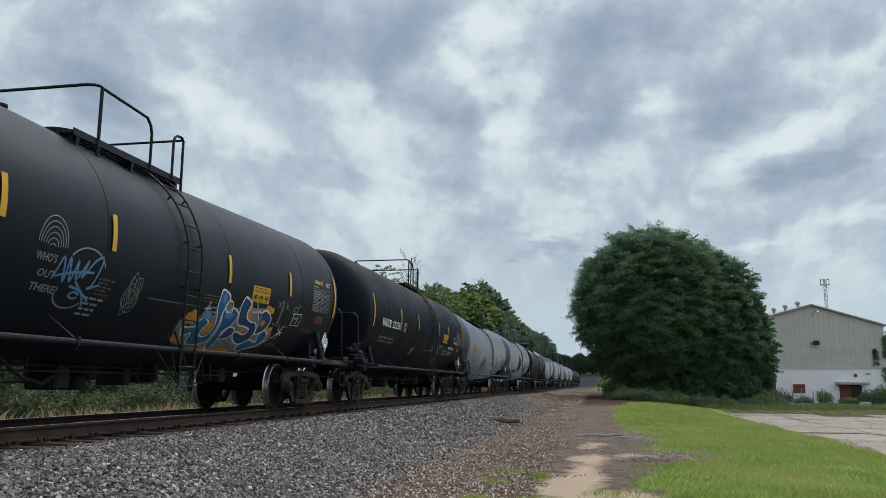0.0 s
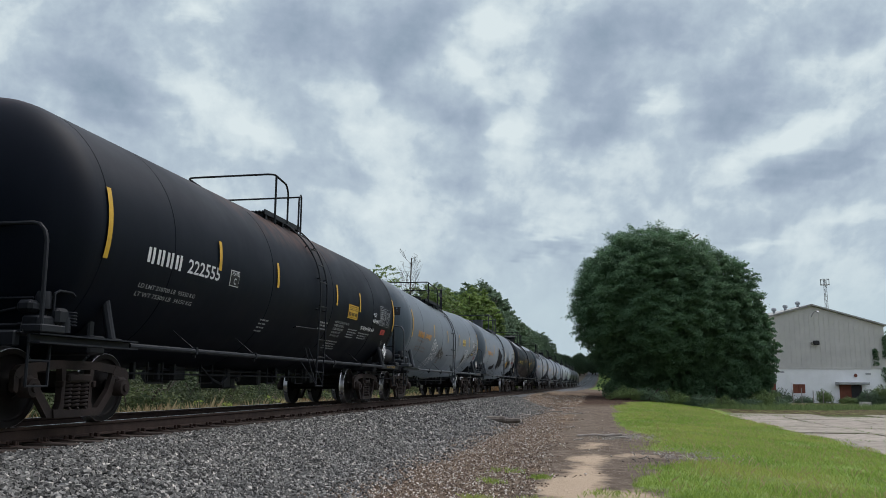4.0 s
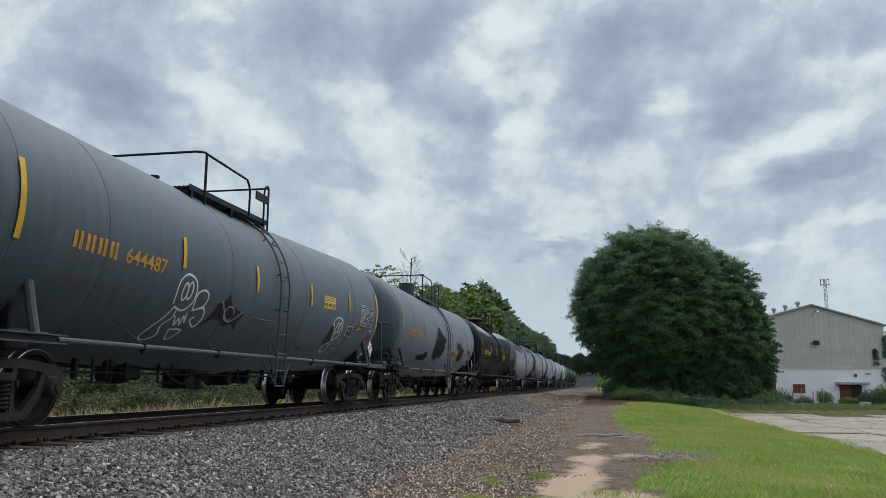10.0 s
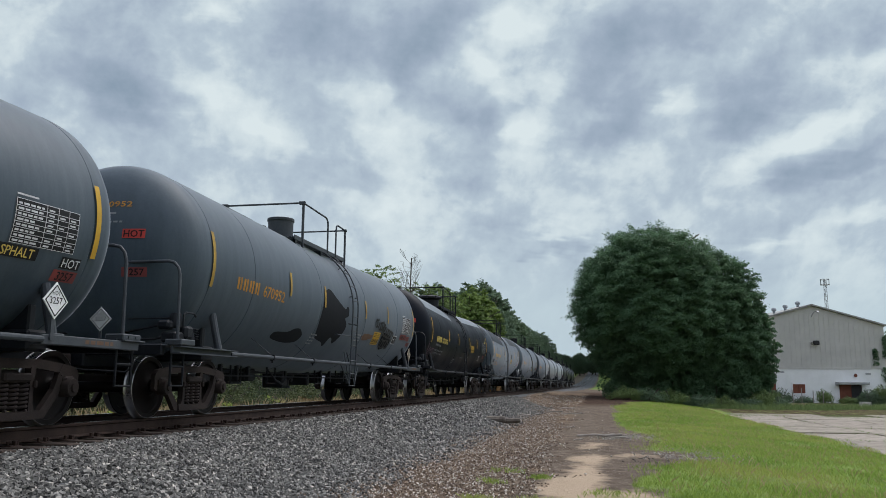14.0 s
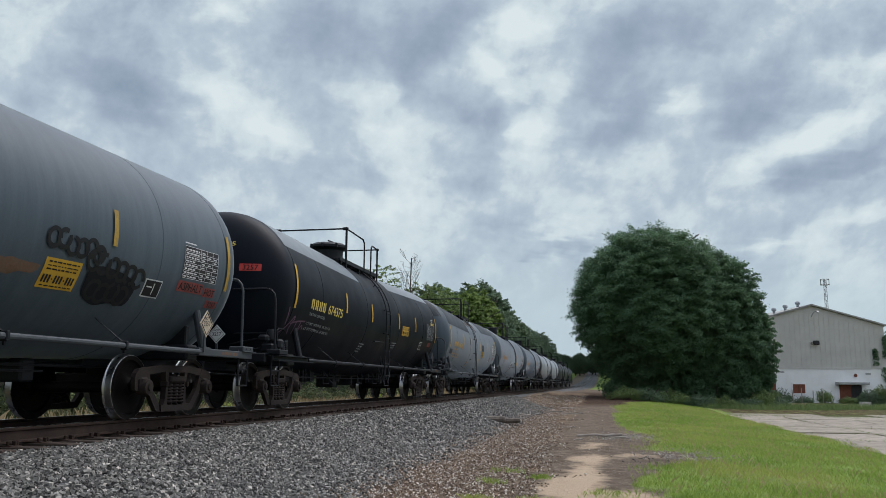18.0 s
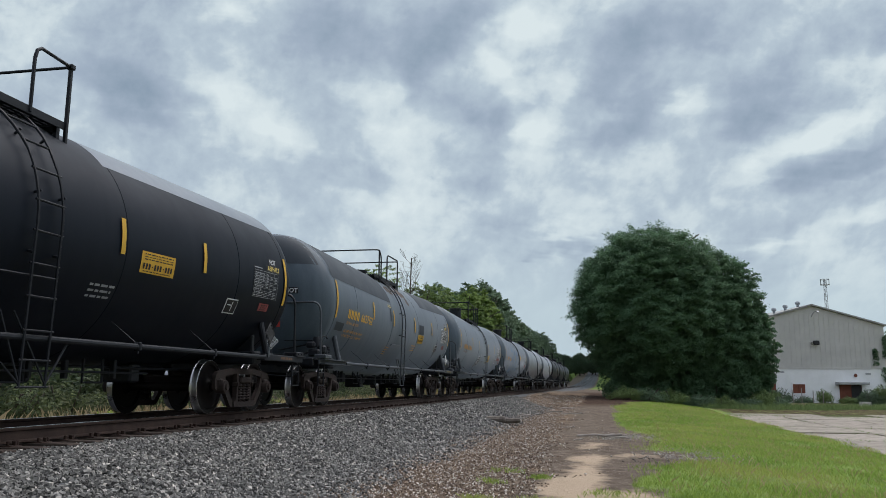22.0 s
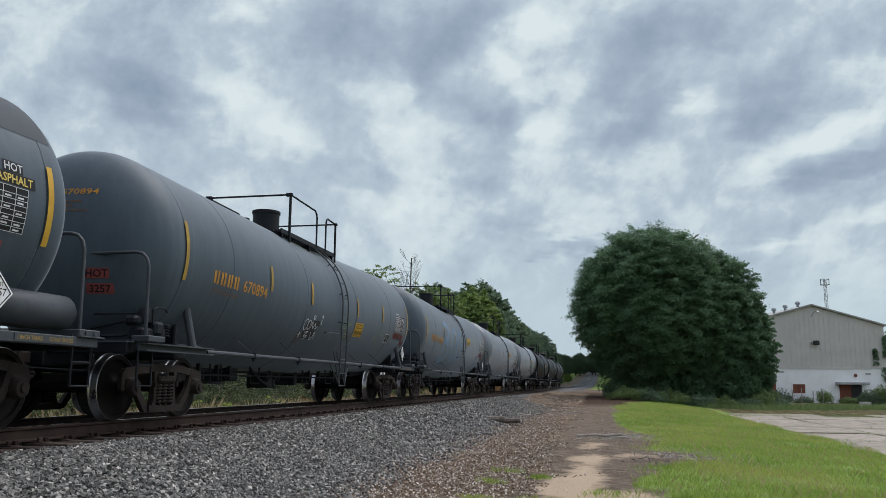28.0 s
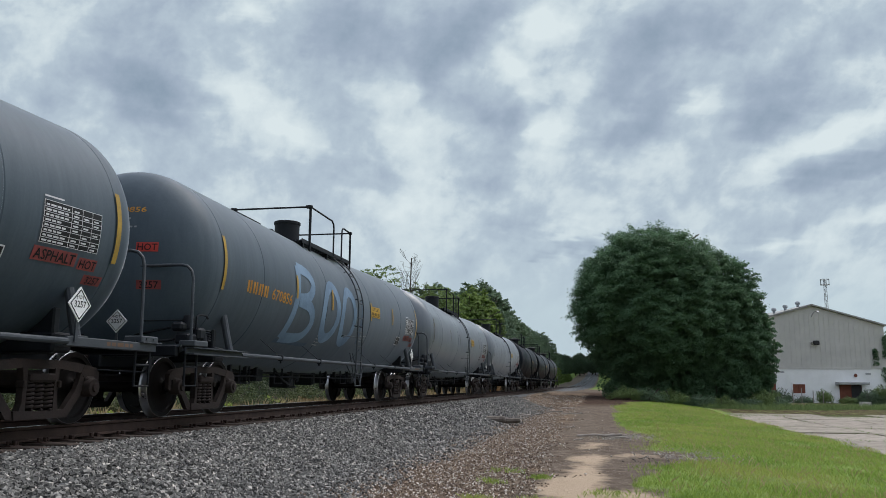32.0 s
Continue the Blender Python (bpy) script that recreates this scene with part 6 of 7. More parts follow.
def warehouse():
    bx, by = spot(43.9, 95)
    gz = -1.75
    m = pose(bx, by, 0, 0, 0, HEADING)
    dark_zinc = plain("dull ventilator metal", (0.22, 0.24, 0.26), (0.34, 0.36, 0.38), 0.6, 0.0, 3.0, 30.0, 0.1)
    wh = thing("warehouse", "pale metal-sided warehouse on a white painted block base", "warehouse", m)
    siding = plain("beige metal siding", (0.56, 0.55, 0.515), (0.47, 0.463, 0.435), 0.5, 0.0, 0.6, 12.0, 0.1)
    white = plain("white painted block", (0.88, 0.89, 0.89), (0.78, 0.79, 0.78), 0.7, 0.0, 0.8, 10.0, 0.2)
    roofing = plain("grey roof sheet", (0.36, 0.36, 0.35), (0.27, 0.27, 0.26), 0.5, 0.2, 0.8, 12.0, 0.1)
    b = Build()
    w, eave, peak, deep = 8.5, 7.6, 9.95, 40.0
    base = Build().box((0, deep / 2, (gz - 1 + 2.55) / 2), (2 * w, deep, 2.55 - gz + 1))
    part("block_base", base, white, wh)
    up = [(-w, 2.55), (w, 2.55), (w, eave), (0, peak), (-w, eave)]
    vs = [(x, y, z) for y in (0.06, deep) for x, z in up]
    b.add(vs, [(0, 1, 2, 3, 4), (9, 8, 7, 6, 5), (0, 5, 6, 1), (1, 6, 7, 2), (4, 9, 5, 0)])
    wall = part("metal_wall", b, siding, wh)
    for i in range(1, 29):
        x = -w + i * 2 * w / 29
        top = peak - abs(x) / w * (peak - eave)
        part("siding_rib", Build().box((x, 0.05, (2.57 + top) / 2), (0.07, 0.024, top - 2.57)), siding, wall)
    r = Build()
    for s in (-1, 1):
        a, c = (0, peak + 0.02), (s * (w + 0.3), eave - 0.06)
        pts = [(a[0], a[1]), (c[0], c[1]), (c[0], c[1] + 0.18), (a[0], a[1] + 0.18)]
        vs = [(x, y, z) for y in (-0.25, deep + 0.2) for x, z in pts]
        r.add(vs, [(0, 1, 2, 3), (7, 6, 5, 4), (0, 4, 5, 1), (1, 5, 6, 2), (2, 6, 7, 3), (3, 7, 4, 0)])
    part("roof", r, roofing, wh)
    brown = plain("rusty brown sheet", (0.16, 0.055, 0.035), (0.23, 0.085, 0.055), 0.7, 0.0, 2.0, 20.0, 0.3)
    dark = plain("dark fixture metal", (0.03, 0.03, 0.032), (0.05, 0.05, 0.05), 0.6, 0.0, 3.0, 20.0, 0.2)
    zinc = plain("galvanised sheet", (0.42, 0.43, 0.44), (0.32, 0.33, 0.34), 0.45, 0.6, 3.0, 20.0, 0.1)
    part("flashing", Build().box((0, -0.02, 2.55), (2 * w, 0.10, 0.10)), siding, wh)
    for x0, x1, z0, z1 in ((-2.80, -1.35, -0.35, 0.70), (-6.6, -4.75, -0.25, 0.80)):
        win = part("window", Build().box(((x0 + x1) / 2, -0.02, (z0 + z1) / 2), (x1 - x0, 0.06, z1 - z0)), brown, wh, "window boarded with rusty brown sheet")
        for cx, cz, sx, sz in (((x0 + x1) / 2, z1 + 0.06, x1 - x0 + 0.24, 0.12), ((x0 + x1) / 2, z0 - 0.08, x1 - x0 + 0.30, 0.16), (x0 - 0.06, (z0 + z1) / 2, 0.12, z1 - z0), (x1 + 0.06, (z0 + z1) / 2, 0.12, z1 - z0), ((x0 + x1) / 2, (z0 + z1) / 2, 0.04, z1 - z0)):
            part("window_frame", Build().box((cx, -0.06, cz), (sx, 0.13, sz), 0.01), white if sx != 0.04 else brown, win)
    door = part("door", Build().box((4.0, -0.03, -0.55), (2.6, 0.08, 2.4)), brown, wh, "rusty brown double door")
    part("door_leaf", Build().box((4.65, -0.09, -0.50), (1.2, 0.05, 2.2), 0.01), dark, door, "darker door leaf")
    part("door_leaf", Build().box((3.35, -0.09, -0.55), (1.25, 0.04, 2.3), 0.01), brown, door)
    part("canopy", Build().box((4.05, -0.45, 0.82), (3.6, 0.95, 0.30), 0.03), zinc, wh, "flat canopy over the door")
    part("round_vent", Build().lathe([(0.001, 0.0), (0.20, 0.0), (0.20, 0.08), (0.001, 0.09)], 16, pose(4.7, 0.0, 1.75, 90, 0, 0)), brown, wh)
    part("vent", Build().box((-3.9, -0.03, 2.1), (0.45, 0.06, 0.2)), zinc, wh)
    part("vent", Build().box((6.2, -0.03, 1.95), (0.6, 0.06, 0.2)), zinc, wh)
    box = part("wall_lamp", Build().box((0.27, -0.22, 5.55), (0.62, 0.42, 0.5), 0.05), dark, wh, "dark box lamp on the gable")
    part("lamp_arm", Build().tube([(-0.2, 0.0, 5.6), (-0.35, -0.2, 5.4), (-0.1, -0.25, 5.25), (0.1, -0.2, 5.3)], 0.03, 6), dark, box)
    goose = part("gable_lamp", Build().tube([(0.0, 0, 8.6), (0.05, -0.3, 9.0), (0.3, -0.55, 9.25), (0.5, -0.6, 9.2)], 0.04, 6), zinc, wh, "bent lamp under the ridge")
    part("lamp_head", Build().lathe([(0.001, 0.1), (0.10, 0.06), (0.18, -0.06), (0.001, -0.07)], 12, pose(0.5, -0.6, 9.18)), zinc, goose)
    for x in (-4.85, -3.5, -2.1, -0.55):
        z = peak + 0.15 - abs(x) / w * (peak - eave)
        part("roof_ventilator", Build().lathe([(0.15, -0.6), (0.15, 0.10), (0.24, 0.13), (0.31, 0.30), (0.24, 0.47), (0.001, 0.54)], 14, pose(x, 2.2, z + 0.22)), dark_zinc, wh, "round metal roof ventilator")
    for k, (x, z, rx, rz) in enumerate(((7.25, 3.9, 0.30, 0.9), (8.35, 5.0, 0.15, 1.4), (8.2, 1.9, 0.35, 0.9))):
        g = np.random.RandomState(90 + k)
        c = np.stack([x + g.uniform(-rx, rx, 22), g.uniform(-0.12, 0.0, 22), z + g.uniform(-rz, rz, 22)], 1)
        v, f = leaf_cloud(c, np.full(22, 0.22), 16, 0.10, 91 + k)
        part("ivy", fast_mesh("ivy", v, f, OAK_LEAF), None, wh, "ivy climbing the wall")
    return wh


# ---- trees ----


def leaf_cloud(centres, radii, per, size, seed, droop=0.0, flat=1.0):
    """Leaf sprays scattered in lumps: arrays of vertices and faces."""
    rng = np.random.RandomState(seed)
    c = np.repeat(centres, per, axis=0)
    r = np.repeat(radii, per)
    d = rng.normal(size=c.shape)
    d /= np.linalg.norm(d, axis=1)[:, None]
    p = c + d * (r * rng.uniform(0.68, 1.04, len(r)))[:, None] * np.array([1, 1, flat])
    n = d + rng.normal(scale=0.38, size=d.shape) + np.array([0, 0, 0.45])
    n /= np.linalg.norm(n, axis=1)[:, None]
    a = np.cross(n, rng.normal(size=d.shape))
    a /= np.linalg.norm(a, axis=1)[:, None]
    b = np.cross(n, a)
    s = size * rng.uniform(0.6, 1.4, len(r))[:, None]
    v = np.stack([p - a * s, p + b * s * 0.6 + n * s * 0.08, p + a * s * 0.9 - n * s * 0.12, p - b * s * 0.6 + n * s * 0.08], 1).reshape(-1, 3)
    f = np.arange(len(v)).reshape(-1, 4)
    return v, f


def tree_trunk(height, r0, crown_r, seed, base=0.28):
    rng = random.Random(seed)
    b = Build()
    pts = [(0, 0, -0.3)]
    for i in range(1, 7):
        pts.append((rng.uniform(-1, 1) * 0.03 * height * i / 6, rng.uniform(-1, 1) * 0.03 * height * i / 6, height * 0.8 * i / 6))
    for i in range(6):
        k0, k1 = 1 - 0.13 * i, 1 - 0.13 * (i + 1)
        n = 9
        vs = [(p[0] + r0 * k * math.cos(t) * (1.5 if j == 0 and i == 0 else 1), p[1] + r0 * k * math.sin(t) * (1.5 if j == 0 and i == 0 else 1), p[2]) for j, (p, k) in enumerate(((pts[i], k0), (pts[i + 1], k1))) for t in (2 * math.pi * q / n for q in range(n))]
        b.add(vs, [(q, (q + 1) % n, n + (q + 1) % n, n + q) for q in range(n)], True)
    for i in range(11):
        h = height * rng.uniform(base, 0.75)
        a = rng.uniform(0, 2 * math.pi)
        ln = crown_r * rng.uniform(0.55, 0.95)
        q = [(0, 0, h)]
        for s in (0.35, 0.7, 1.0):
            q.append((math.cos(a + 0.3 * s) * ln * s, math.sin(a + 0.3 * s) * ln * s, h + ln * 0.55 * s + rng.uniform(-0.2, 0.2)))
        b.tube(q[:3], r0 * 0.28, 6).tube(q[2:], r0 * 0.14, 5)
    return b.mesh("trunk", BARK)


def crown_mesh(height, crown_r, low, boughs, leaves, size, material, seed, reach=1.5):
    """Boughs of leaves, layered over a lumpy dome, with a darker thin filling inside."""
    rng = np.random.RandomState(seed)
    k = np.arange(boughs) + 0.5
    z = 1 - 1.94 * k / boughs
    a = k * 2.39996 + rng.normal(scale=0.25, size=boughs)
    w = np.sqrt(np.clip(1 - z * z, 0, 1))
    d = np.stack([w * np.cos(a), w * np.sin(a), z], 1) + rng.normal(scale=0.06, size=(boughs, 3))
    d /= np.linalg.norm(d, axis=1)[:, None]
    hz = (height - low) / 2
    turn = np.arctan2(d[:, 1], d[:, 0])
    lump = 1 + 0.10 * fbm(turn * 1.6 + 9, z * 3.1 + 5, seed) + 0.075 * fbm(turn * 4.1 + 30, z * 7.3 + 9, seed + 3)
    depth = np.where(rng.uniform(0, 1, boughs) < 0.60, rng.uniform(0.90, 1.02, boughs), rng.uniform(0.62, 0.90, boughs)) * lump
    span = np.array([crown_r, crown_r, hz])
    tip = d * span * depth[:, None] + np.array([0, 0, low + hz])
    out = d * np.array([1, 1, 0.55]) + np.array([0, 0, -0.18]) + rng.normal(scale=0.16, size=d.shape)
    out /= np.linalg.norm(out, axis=1)[:, None]
    side = np.cross(out, np.array([0, 0, 1.0]))
    side /= np.linalg.norm(side, axis=1)[:, None] + 1e-6
    ln = crown_r * reach / 8 * rng.uniform(0.6, 1.25, boughs)
    n = boughs * leaves
    idx = np.repeat(np.arange(boughs), leaves)
    t = rng.uniform(0, 1, n) ** 0.8
    fan = rng.normal(scale=0.30, size=n) * (0.35 + t)
    p = tip[idx] - out[idx] * (ln[idx] * t)[:, None] + side[idx] * (ln[idx] * fan)[:, None] + rng.normal(scale=0.10, size=(n, 3)) * ln[idx][:, None]
    nrm = np.array([0, 0, 0.68]) + 0.62 * d[idx] + rng.normal(scale=0.50, size=(n, 3))
    inner = boughs * leaves // 9
    q = rng.normal(size=(inner, 3))
    q /= np.linalg.norm(q, axis=1)[:, None]
    p = np.concatenate([p, q * span * (0.86 * rng.uniform(0, 1, inner) ** 0.45)[:, None] + np.array([0, 0, low + hz])])
    nrm = np.concatenate([nrm, q + rng.normal(scale=0.5, size=q.shape)])
    s = size * np.concatenate([rng.uniform(0.6, 1.35, n), rng.uniform(1.2, 2.0, inner)])[:, None]
    nrm /= np.linalg.norm(nrm, axis=1)[:, None]
    u = np.cross(nrm, rng.normal(size=nrm.shape))
    u /= np.linalg.norm(u, axis=1)[:, None]
    b = np.cross(nrm, u)
    v = np.stack([p - u * s, p + b * s * 0.55 + nrm * s * 0.1, p + u * s, p - b * s * 0.55 + nrm * s * 0.1], 1).reshape(-1, 3)
    return fast_mesh("crown", v, np.arange(len(v)).reshape(-1, 4), material)


def tree(label, x, y, height, crown_r, low, boughs, leaves, size, material, seed, group=""):
    ob = thing("tree", label, "tree", pose(x, y, on_ground(x, y)), group)
    part("trunk", tree_trunk(height, height * 0.022, crown_r, seed), BARK, ob)
    part("crown", crown_mesh(height, crown_r, low, boughs, leaves, size, material, seed), material, ob)
    return ob


warehouse()
tree("huge round dark green tree with branches to the ground", *spot(19.8, 76), 16.5, 7.7, 1.2, 2700, 135, 0.095, OAK_LEAF, 5)
tree("broad dark green tree beside the huge one", *spot(25.3, 76.5), 15.0, 5.7, 0.4, 1600, 130, 0.095, OAK_LEAF, 8)
tree("lower dark green tree at the warehouse corner", *spot(29.2, 77), 9.8, 3.1, 0.3, 620, 115, 0.09, OAK_LEAF, 12)


for k, (right, ahead) in enumerate(((16.6, 75), (17.6, 73.5), (19.2, 73), (21, 72.5), (23, 72.5), (25, 72.5), (27, 73), (29.0, 75))):
    x, y = spot(right, ahead + 1.5)
    g = np.random.RandomState(200 + k)
    c = np.stack([g.uniform(-1.6, 1.6, 40), g.uniform(-1.2, 1.2, 40), g.uniform(0.2, 4.2, 40)], 1)
    v, f = leaf_cloud(c, g.uniform(0.5, 0.9, 40), 190, 0.105, 210 + k)
    ob = thing("sapling", "dense dark green sapling under the big trees", "tree", pose(x, y, on_ground(x, y)), "saplings under the big trees")
    part("crown", fast_mesh("crown", v, f, OAK_LEAF), None, ob)
    part("trunk", Build().tube([(0, 0, -0.2), (0.05, 0, 2.0), (0, 0.05, 4.0)], 0.05, 6), BARK, ob)


def bare_tree(x, y, height, seed):
    """A dead tree: trunk and a fan of thin twigs."""
    rng = random.Random(seed)
    ob = thing("dead_tree", "thin leafless dead tree standing above the brush", "tree", pose(x, y, on_ground(x, y)))
    b = Build().tube([(0, 0, -0.2), (0.1, 0, height * 0.4), (0.0, 0.1, height * 0.75), (0.1, 0.1, height)], 0.05, 6)
    twigs = Build()
    for i in range(46):
        h = height * rng.uniform(0.4, 0.97)
        a, ln = rng.uniform(0, 6.28), (height - h) * 0.35 + rng.uniform(0.5, 1.3)
        p1 = (math.cos(a) * ln * 0.4, math.sin(a) * ln * 0.4, h + ln * 0.45)
        p2 = (math.cos(a + 0.3) * ln * 0.6, math.sin(a + 0.3) * ln * 0.6, h + ln * 0.9)
        twigs.tube([(0.05, 0.05, h), p1, p2], 0.012, 4)
        for s in range(3):
            q = rng.uniform(-0.9, 0.9)
            twigs.tube([p1 if s else p2, (p1[0] + math.cos(a + q) * ln * 0.25, p1[1] + math.sin(a + q) * ln * 0.25, p1[2] + ln * rng.uniform(0.3, 0.7))], 0.008, 3)
    part("trunk", b, BARK, ob)
    part("twig", twigs, BARK, ob)


bare_tree(-16.0, 66, 12.2, 3)
bare_tree(-17.0, 69, 9.5, 6)
rng = random.Random(4)
wood = "wood behind the track"
kinds = [tree("slender light green tree above the brush", -17.2, 60.5, 11.3, 2.3, 5.6, 90, 34, 0.085, LEAFY, 30, wood),
         tree("leafy light green tree of the wood behind the track", -15.6, 76, 10.8, 3.2, 0.6, 300, 75, 0.12, LIGHT_LEAF, 31, wood),
         tree("leafy dark green tree of the wood behind the track", -17.5, 112, 15.6, 5.4, 0.6, 620, 80, 0.16, HAZY_WOOD_LEAF, 32, wood),
         tree("leafy green tree of the wood behind the track", -15.5, 96, 11.8, 4.4, 0.4, 460, 75, 0.15, LEAFY, 33, wood)]
for k, (x, y, sc) in enumerate(((-16.1, 72, 0.98), (-15.0, 74, 0.93))):
    t = copy_thing(kinds[0], pose(x, y, on_ground(x, y), 0, 0, 110 * k + 40))
    t.scale = (sc * 1.3, sc * 1.3, sc)
for k, (x, y, sc) in enumerate(((-14.9, 94, 1.18), (-16.0, 99, 1.2), (-19, 86, 1.0), (-16.5, 84, 0.9), (-20, 71, 0.7), (-22, 64, 0.8))):
    t = copy_thing(kinds[1], pose(x, y, on_ground(x, y), 0, 0, 70 * k + 20))
    t.scale = (sc, sc, sc)
for k, (x, y, sc) in enumerate(((-17, 118, 0.98), (-19, 124, 1.0), (-16.5, 130, 0.9))):
    t = copy_thing(kinds[2], pose(x, y, on_ground(x, y), 0, 0, 80 * k))
    t.scale = (sc, sc, sc)
for i in range(34):
    y = 104 + i * 4.3 + rng.uniform(-2, 2)
    x = -15.5 - rng.uniform(0, 9) - (3 if i < 3 else 0)
    src = kinds[3] if i % 3 == 0 else kinds[2]
    k = rng.uniform(0.78, 0.95)
    t = copy_thing(src, pose(x, y, on_ground(x, y), 0, 0, rng.uniform(0, 360)))
    t.scale = (k, k, k)
for i in range(46):
    y = 330 + i * 8 + rng.uniform(-3, 3)
    side = 1 if i % 2 else -1
    x = TRACK_X + side * (15 + rng.uniform(0, 14) + (12 if side > 0 and y < 420 else 0)) - (y - 330) * 0.02
    t = copy_thing(kinds[2], pose(x, y, on_ground(x, y), 0, 0, rng.uniform(0, 360)))
    k = rng.uniform(0.75, 1.0)
    t.scale = (k, k, k)
for i in range(34):
    x = TRACK_X - 62 + i * 3.4 + rng.uniform(-1.5, 1.5)
    y = 565 + rng.uniform(-25, 25)
    t = copy_thing(kinds[2], pose(x, y, on_ground(x, y), 0, 0, rng.uniform(0, 360)))
    k = rng.uniform(0.85, 1.05)
    t.scale = (k, k, k)
for i in range(26):
    side = 1 if i % 2 else -1
    y = (150 if side < 0 else 330) + i * 11 + rng.uniform(-4, 4)
    x = TRACK_X + side * (6.5 + rng.uniform(0, 5)) - (1.5 if side < 0 else -2.5)
    t = copy_thing(kinds[1], pose(x, y, on_ground(x, y), 0, 0, rng.uniform(0, 360)))
    k = rng.uniform(0.28, 0.48)
    t.scale = (k * 1.3, k * 1.3, k)


for i in range(14):
    y = 150 + i * 9 + rng.uniform(-3, 3)
    x = -14.0 - rng.uniform(0, 4)
    t = copy_thing(kinds[1], pose(x, y, on_ground(x, y), 0, 0, rng.uniform(0, 360)))
    k = rng.uniform(0.45, 0.7)
    t.scale = (k * 1.2, k * 1.2, k)


# ---- brush behind the track ----


def shrub(label, x, y, h, r, material, seed, group="", lumps=30, per=150, size=0.055):
    g = np.random.RandomState(seed)
    ob = thing("shrub", label, "shrub", pose(x, y, on_ground(x, y)), group)
    a, q = g.uniform(0, 6.28, lumps), np.sqrt(g.uniform(0, 1, lumps))
    c = np.stack([np.cos(a) * r * q * 0.85, np.sin(a) * r * q * 0.85, h * g.uniform(0.12, 0.85, lumps) * (1 - 0.5 * q)], 1)
    v, f = leaf_cloud(c, r * g.uniform(0.18, 0.34, lumps), per, size, seed)
    part("foliage", fast_mesh("foliage", v, f, material), None, ob)
    b = Build()
    rr = random.Random(seed)
    for i in range(7):
        t = rr.uniform(0, 6.28)
        b.tube([(0, 0, -0.1), (math.cos(t) * r * 0.3, math.sin(t) * r * 0.3, h * 0.4), (math.cos(t) * r * 0.6, math.sin(t) * r * 0.6, h * 0.75)], 0.02, 5)
    part("stem", b, BARK, ob)
    return ob


weedy = [shrub("green weedy bush among the far brush", -40, 60, 1.9, 1.6, LEAFY, 66, "bushes by the warehouse", 34), shrub("dark green bush among the far brush", -43, 62, 1.6, 1.5, HAZY_WOOD_LEAF, 67, "bushes by the warehouse", 30)]
brush = "brush behind the track"
bushes = [shrub("low green bush behind the track", -13.2, 12.5, 1.3, 1.1, BRUSH_LEAF, 60, brush), shrub("dark green bush behind the track", -15.0, 16.0, 1.9, 1.6, BRUSH_LEAF, 61, brush, 34),
          shrub("bright green weedy bush behind the track", -12.8, 19.5, 1.2, 0.7, YELLOW_LEAF, 62, brush, 20), shrub("tall dark bush behind the track", -18.0, 20.0, 2.6, 2.0, THICKET_LEAF, 63, brush, 44)]
for i in range(170):
    y = 5 + i * 0.5 + rng.uniform(-0.6, 0.6)
    row = i % 4
    src = bushes[(0, 1, 3, 1)[row] if rng.random() < 0.70 else 2]
    x = (-12.9, -14.6, -18.5, -16.2)[row] - rng.uniform(0, 1.6)
    t = copy_thing(src, pose(x, y, on_ground(x, y), 0, 0, rng.uniform(0, 360)))
    k = rng.uniform(0.5, 1.2)
    t.scale = (k, k, k)
for i in range(52):
    y = 2 + i * 2.0 + rng.uniform(-0.8, 0.8)
    x = -21.5 - rng.uniform(0, 5)
    t = copy_thing(bushes[3], pose(x, y, on_ground(x, y), 0, 0, rng.uniform(0, 360)))
    k = rng.uniform(1.5, 2.1)
    t.scale = (k, k, k * 0.9)
    t["label"] = "tall dark thicket bush behind the track"


def blades(name, label, x0, x1, y0, y1, count, h0, h1, width, material, seed, lean=0.35, keep=None, near=1.0):
    """Blades scattered over the ground as one object."""
    g = np.random.RandomState(seed)
    x = g.uniform(x0, x1, count)
    y = y0 + (y1 - y0) * g.uniform(0, 1, count) ** near
    if keep is not None:
        ok = keep(x, y, g)
        x, y = x[ok], y[ok]
    n = len(x)
    z = ground_z(x, y)
    h = g.uniform(h0, h1, n)
    a = g.uniform(0, 6.28, n)
    wide = width * g.uniform(0.6, 1.3, n)
    dx, dy = np.cos(a) * wide, np.sin(a) * wide
    lx, ly = g.normal(scale=lean, size=n) * h, g.normal(scale=lean, size=n) * h
    v = np.stack([np.stack([x - dx, y - dy, z - 0.01], 1), np.stack([x + dx, y + dy, z - 0.01], 1),
                  np.stack([x + dx * 0.5 + lx * 0.5, y + dy * 0.5 + ly * 0.5, z + h * 0.62], 1), np.stack([x + lx, y + ly, z + h], 1)], 1).reshape(-1, 3)
    return thing(name, label, "grass", kind="stuff", data=fast_mesh(name, v, np.arange(4 * n).reshape(-1, 4), material))


def clumpy(scale, lo, seed):
    return lambda x, y, g: fbm(x * scale, y * scale, seed) + 0.25 * g.normal(size=len(x)) > lo


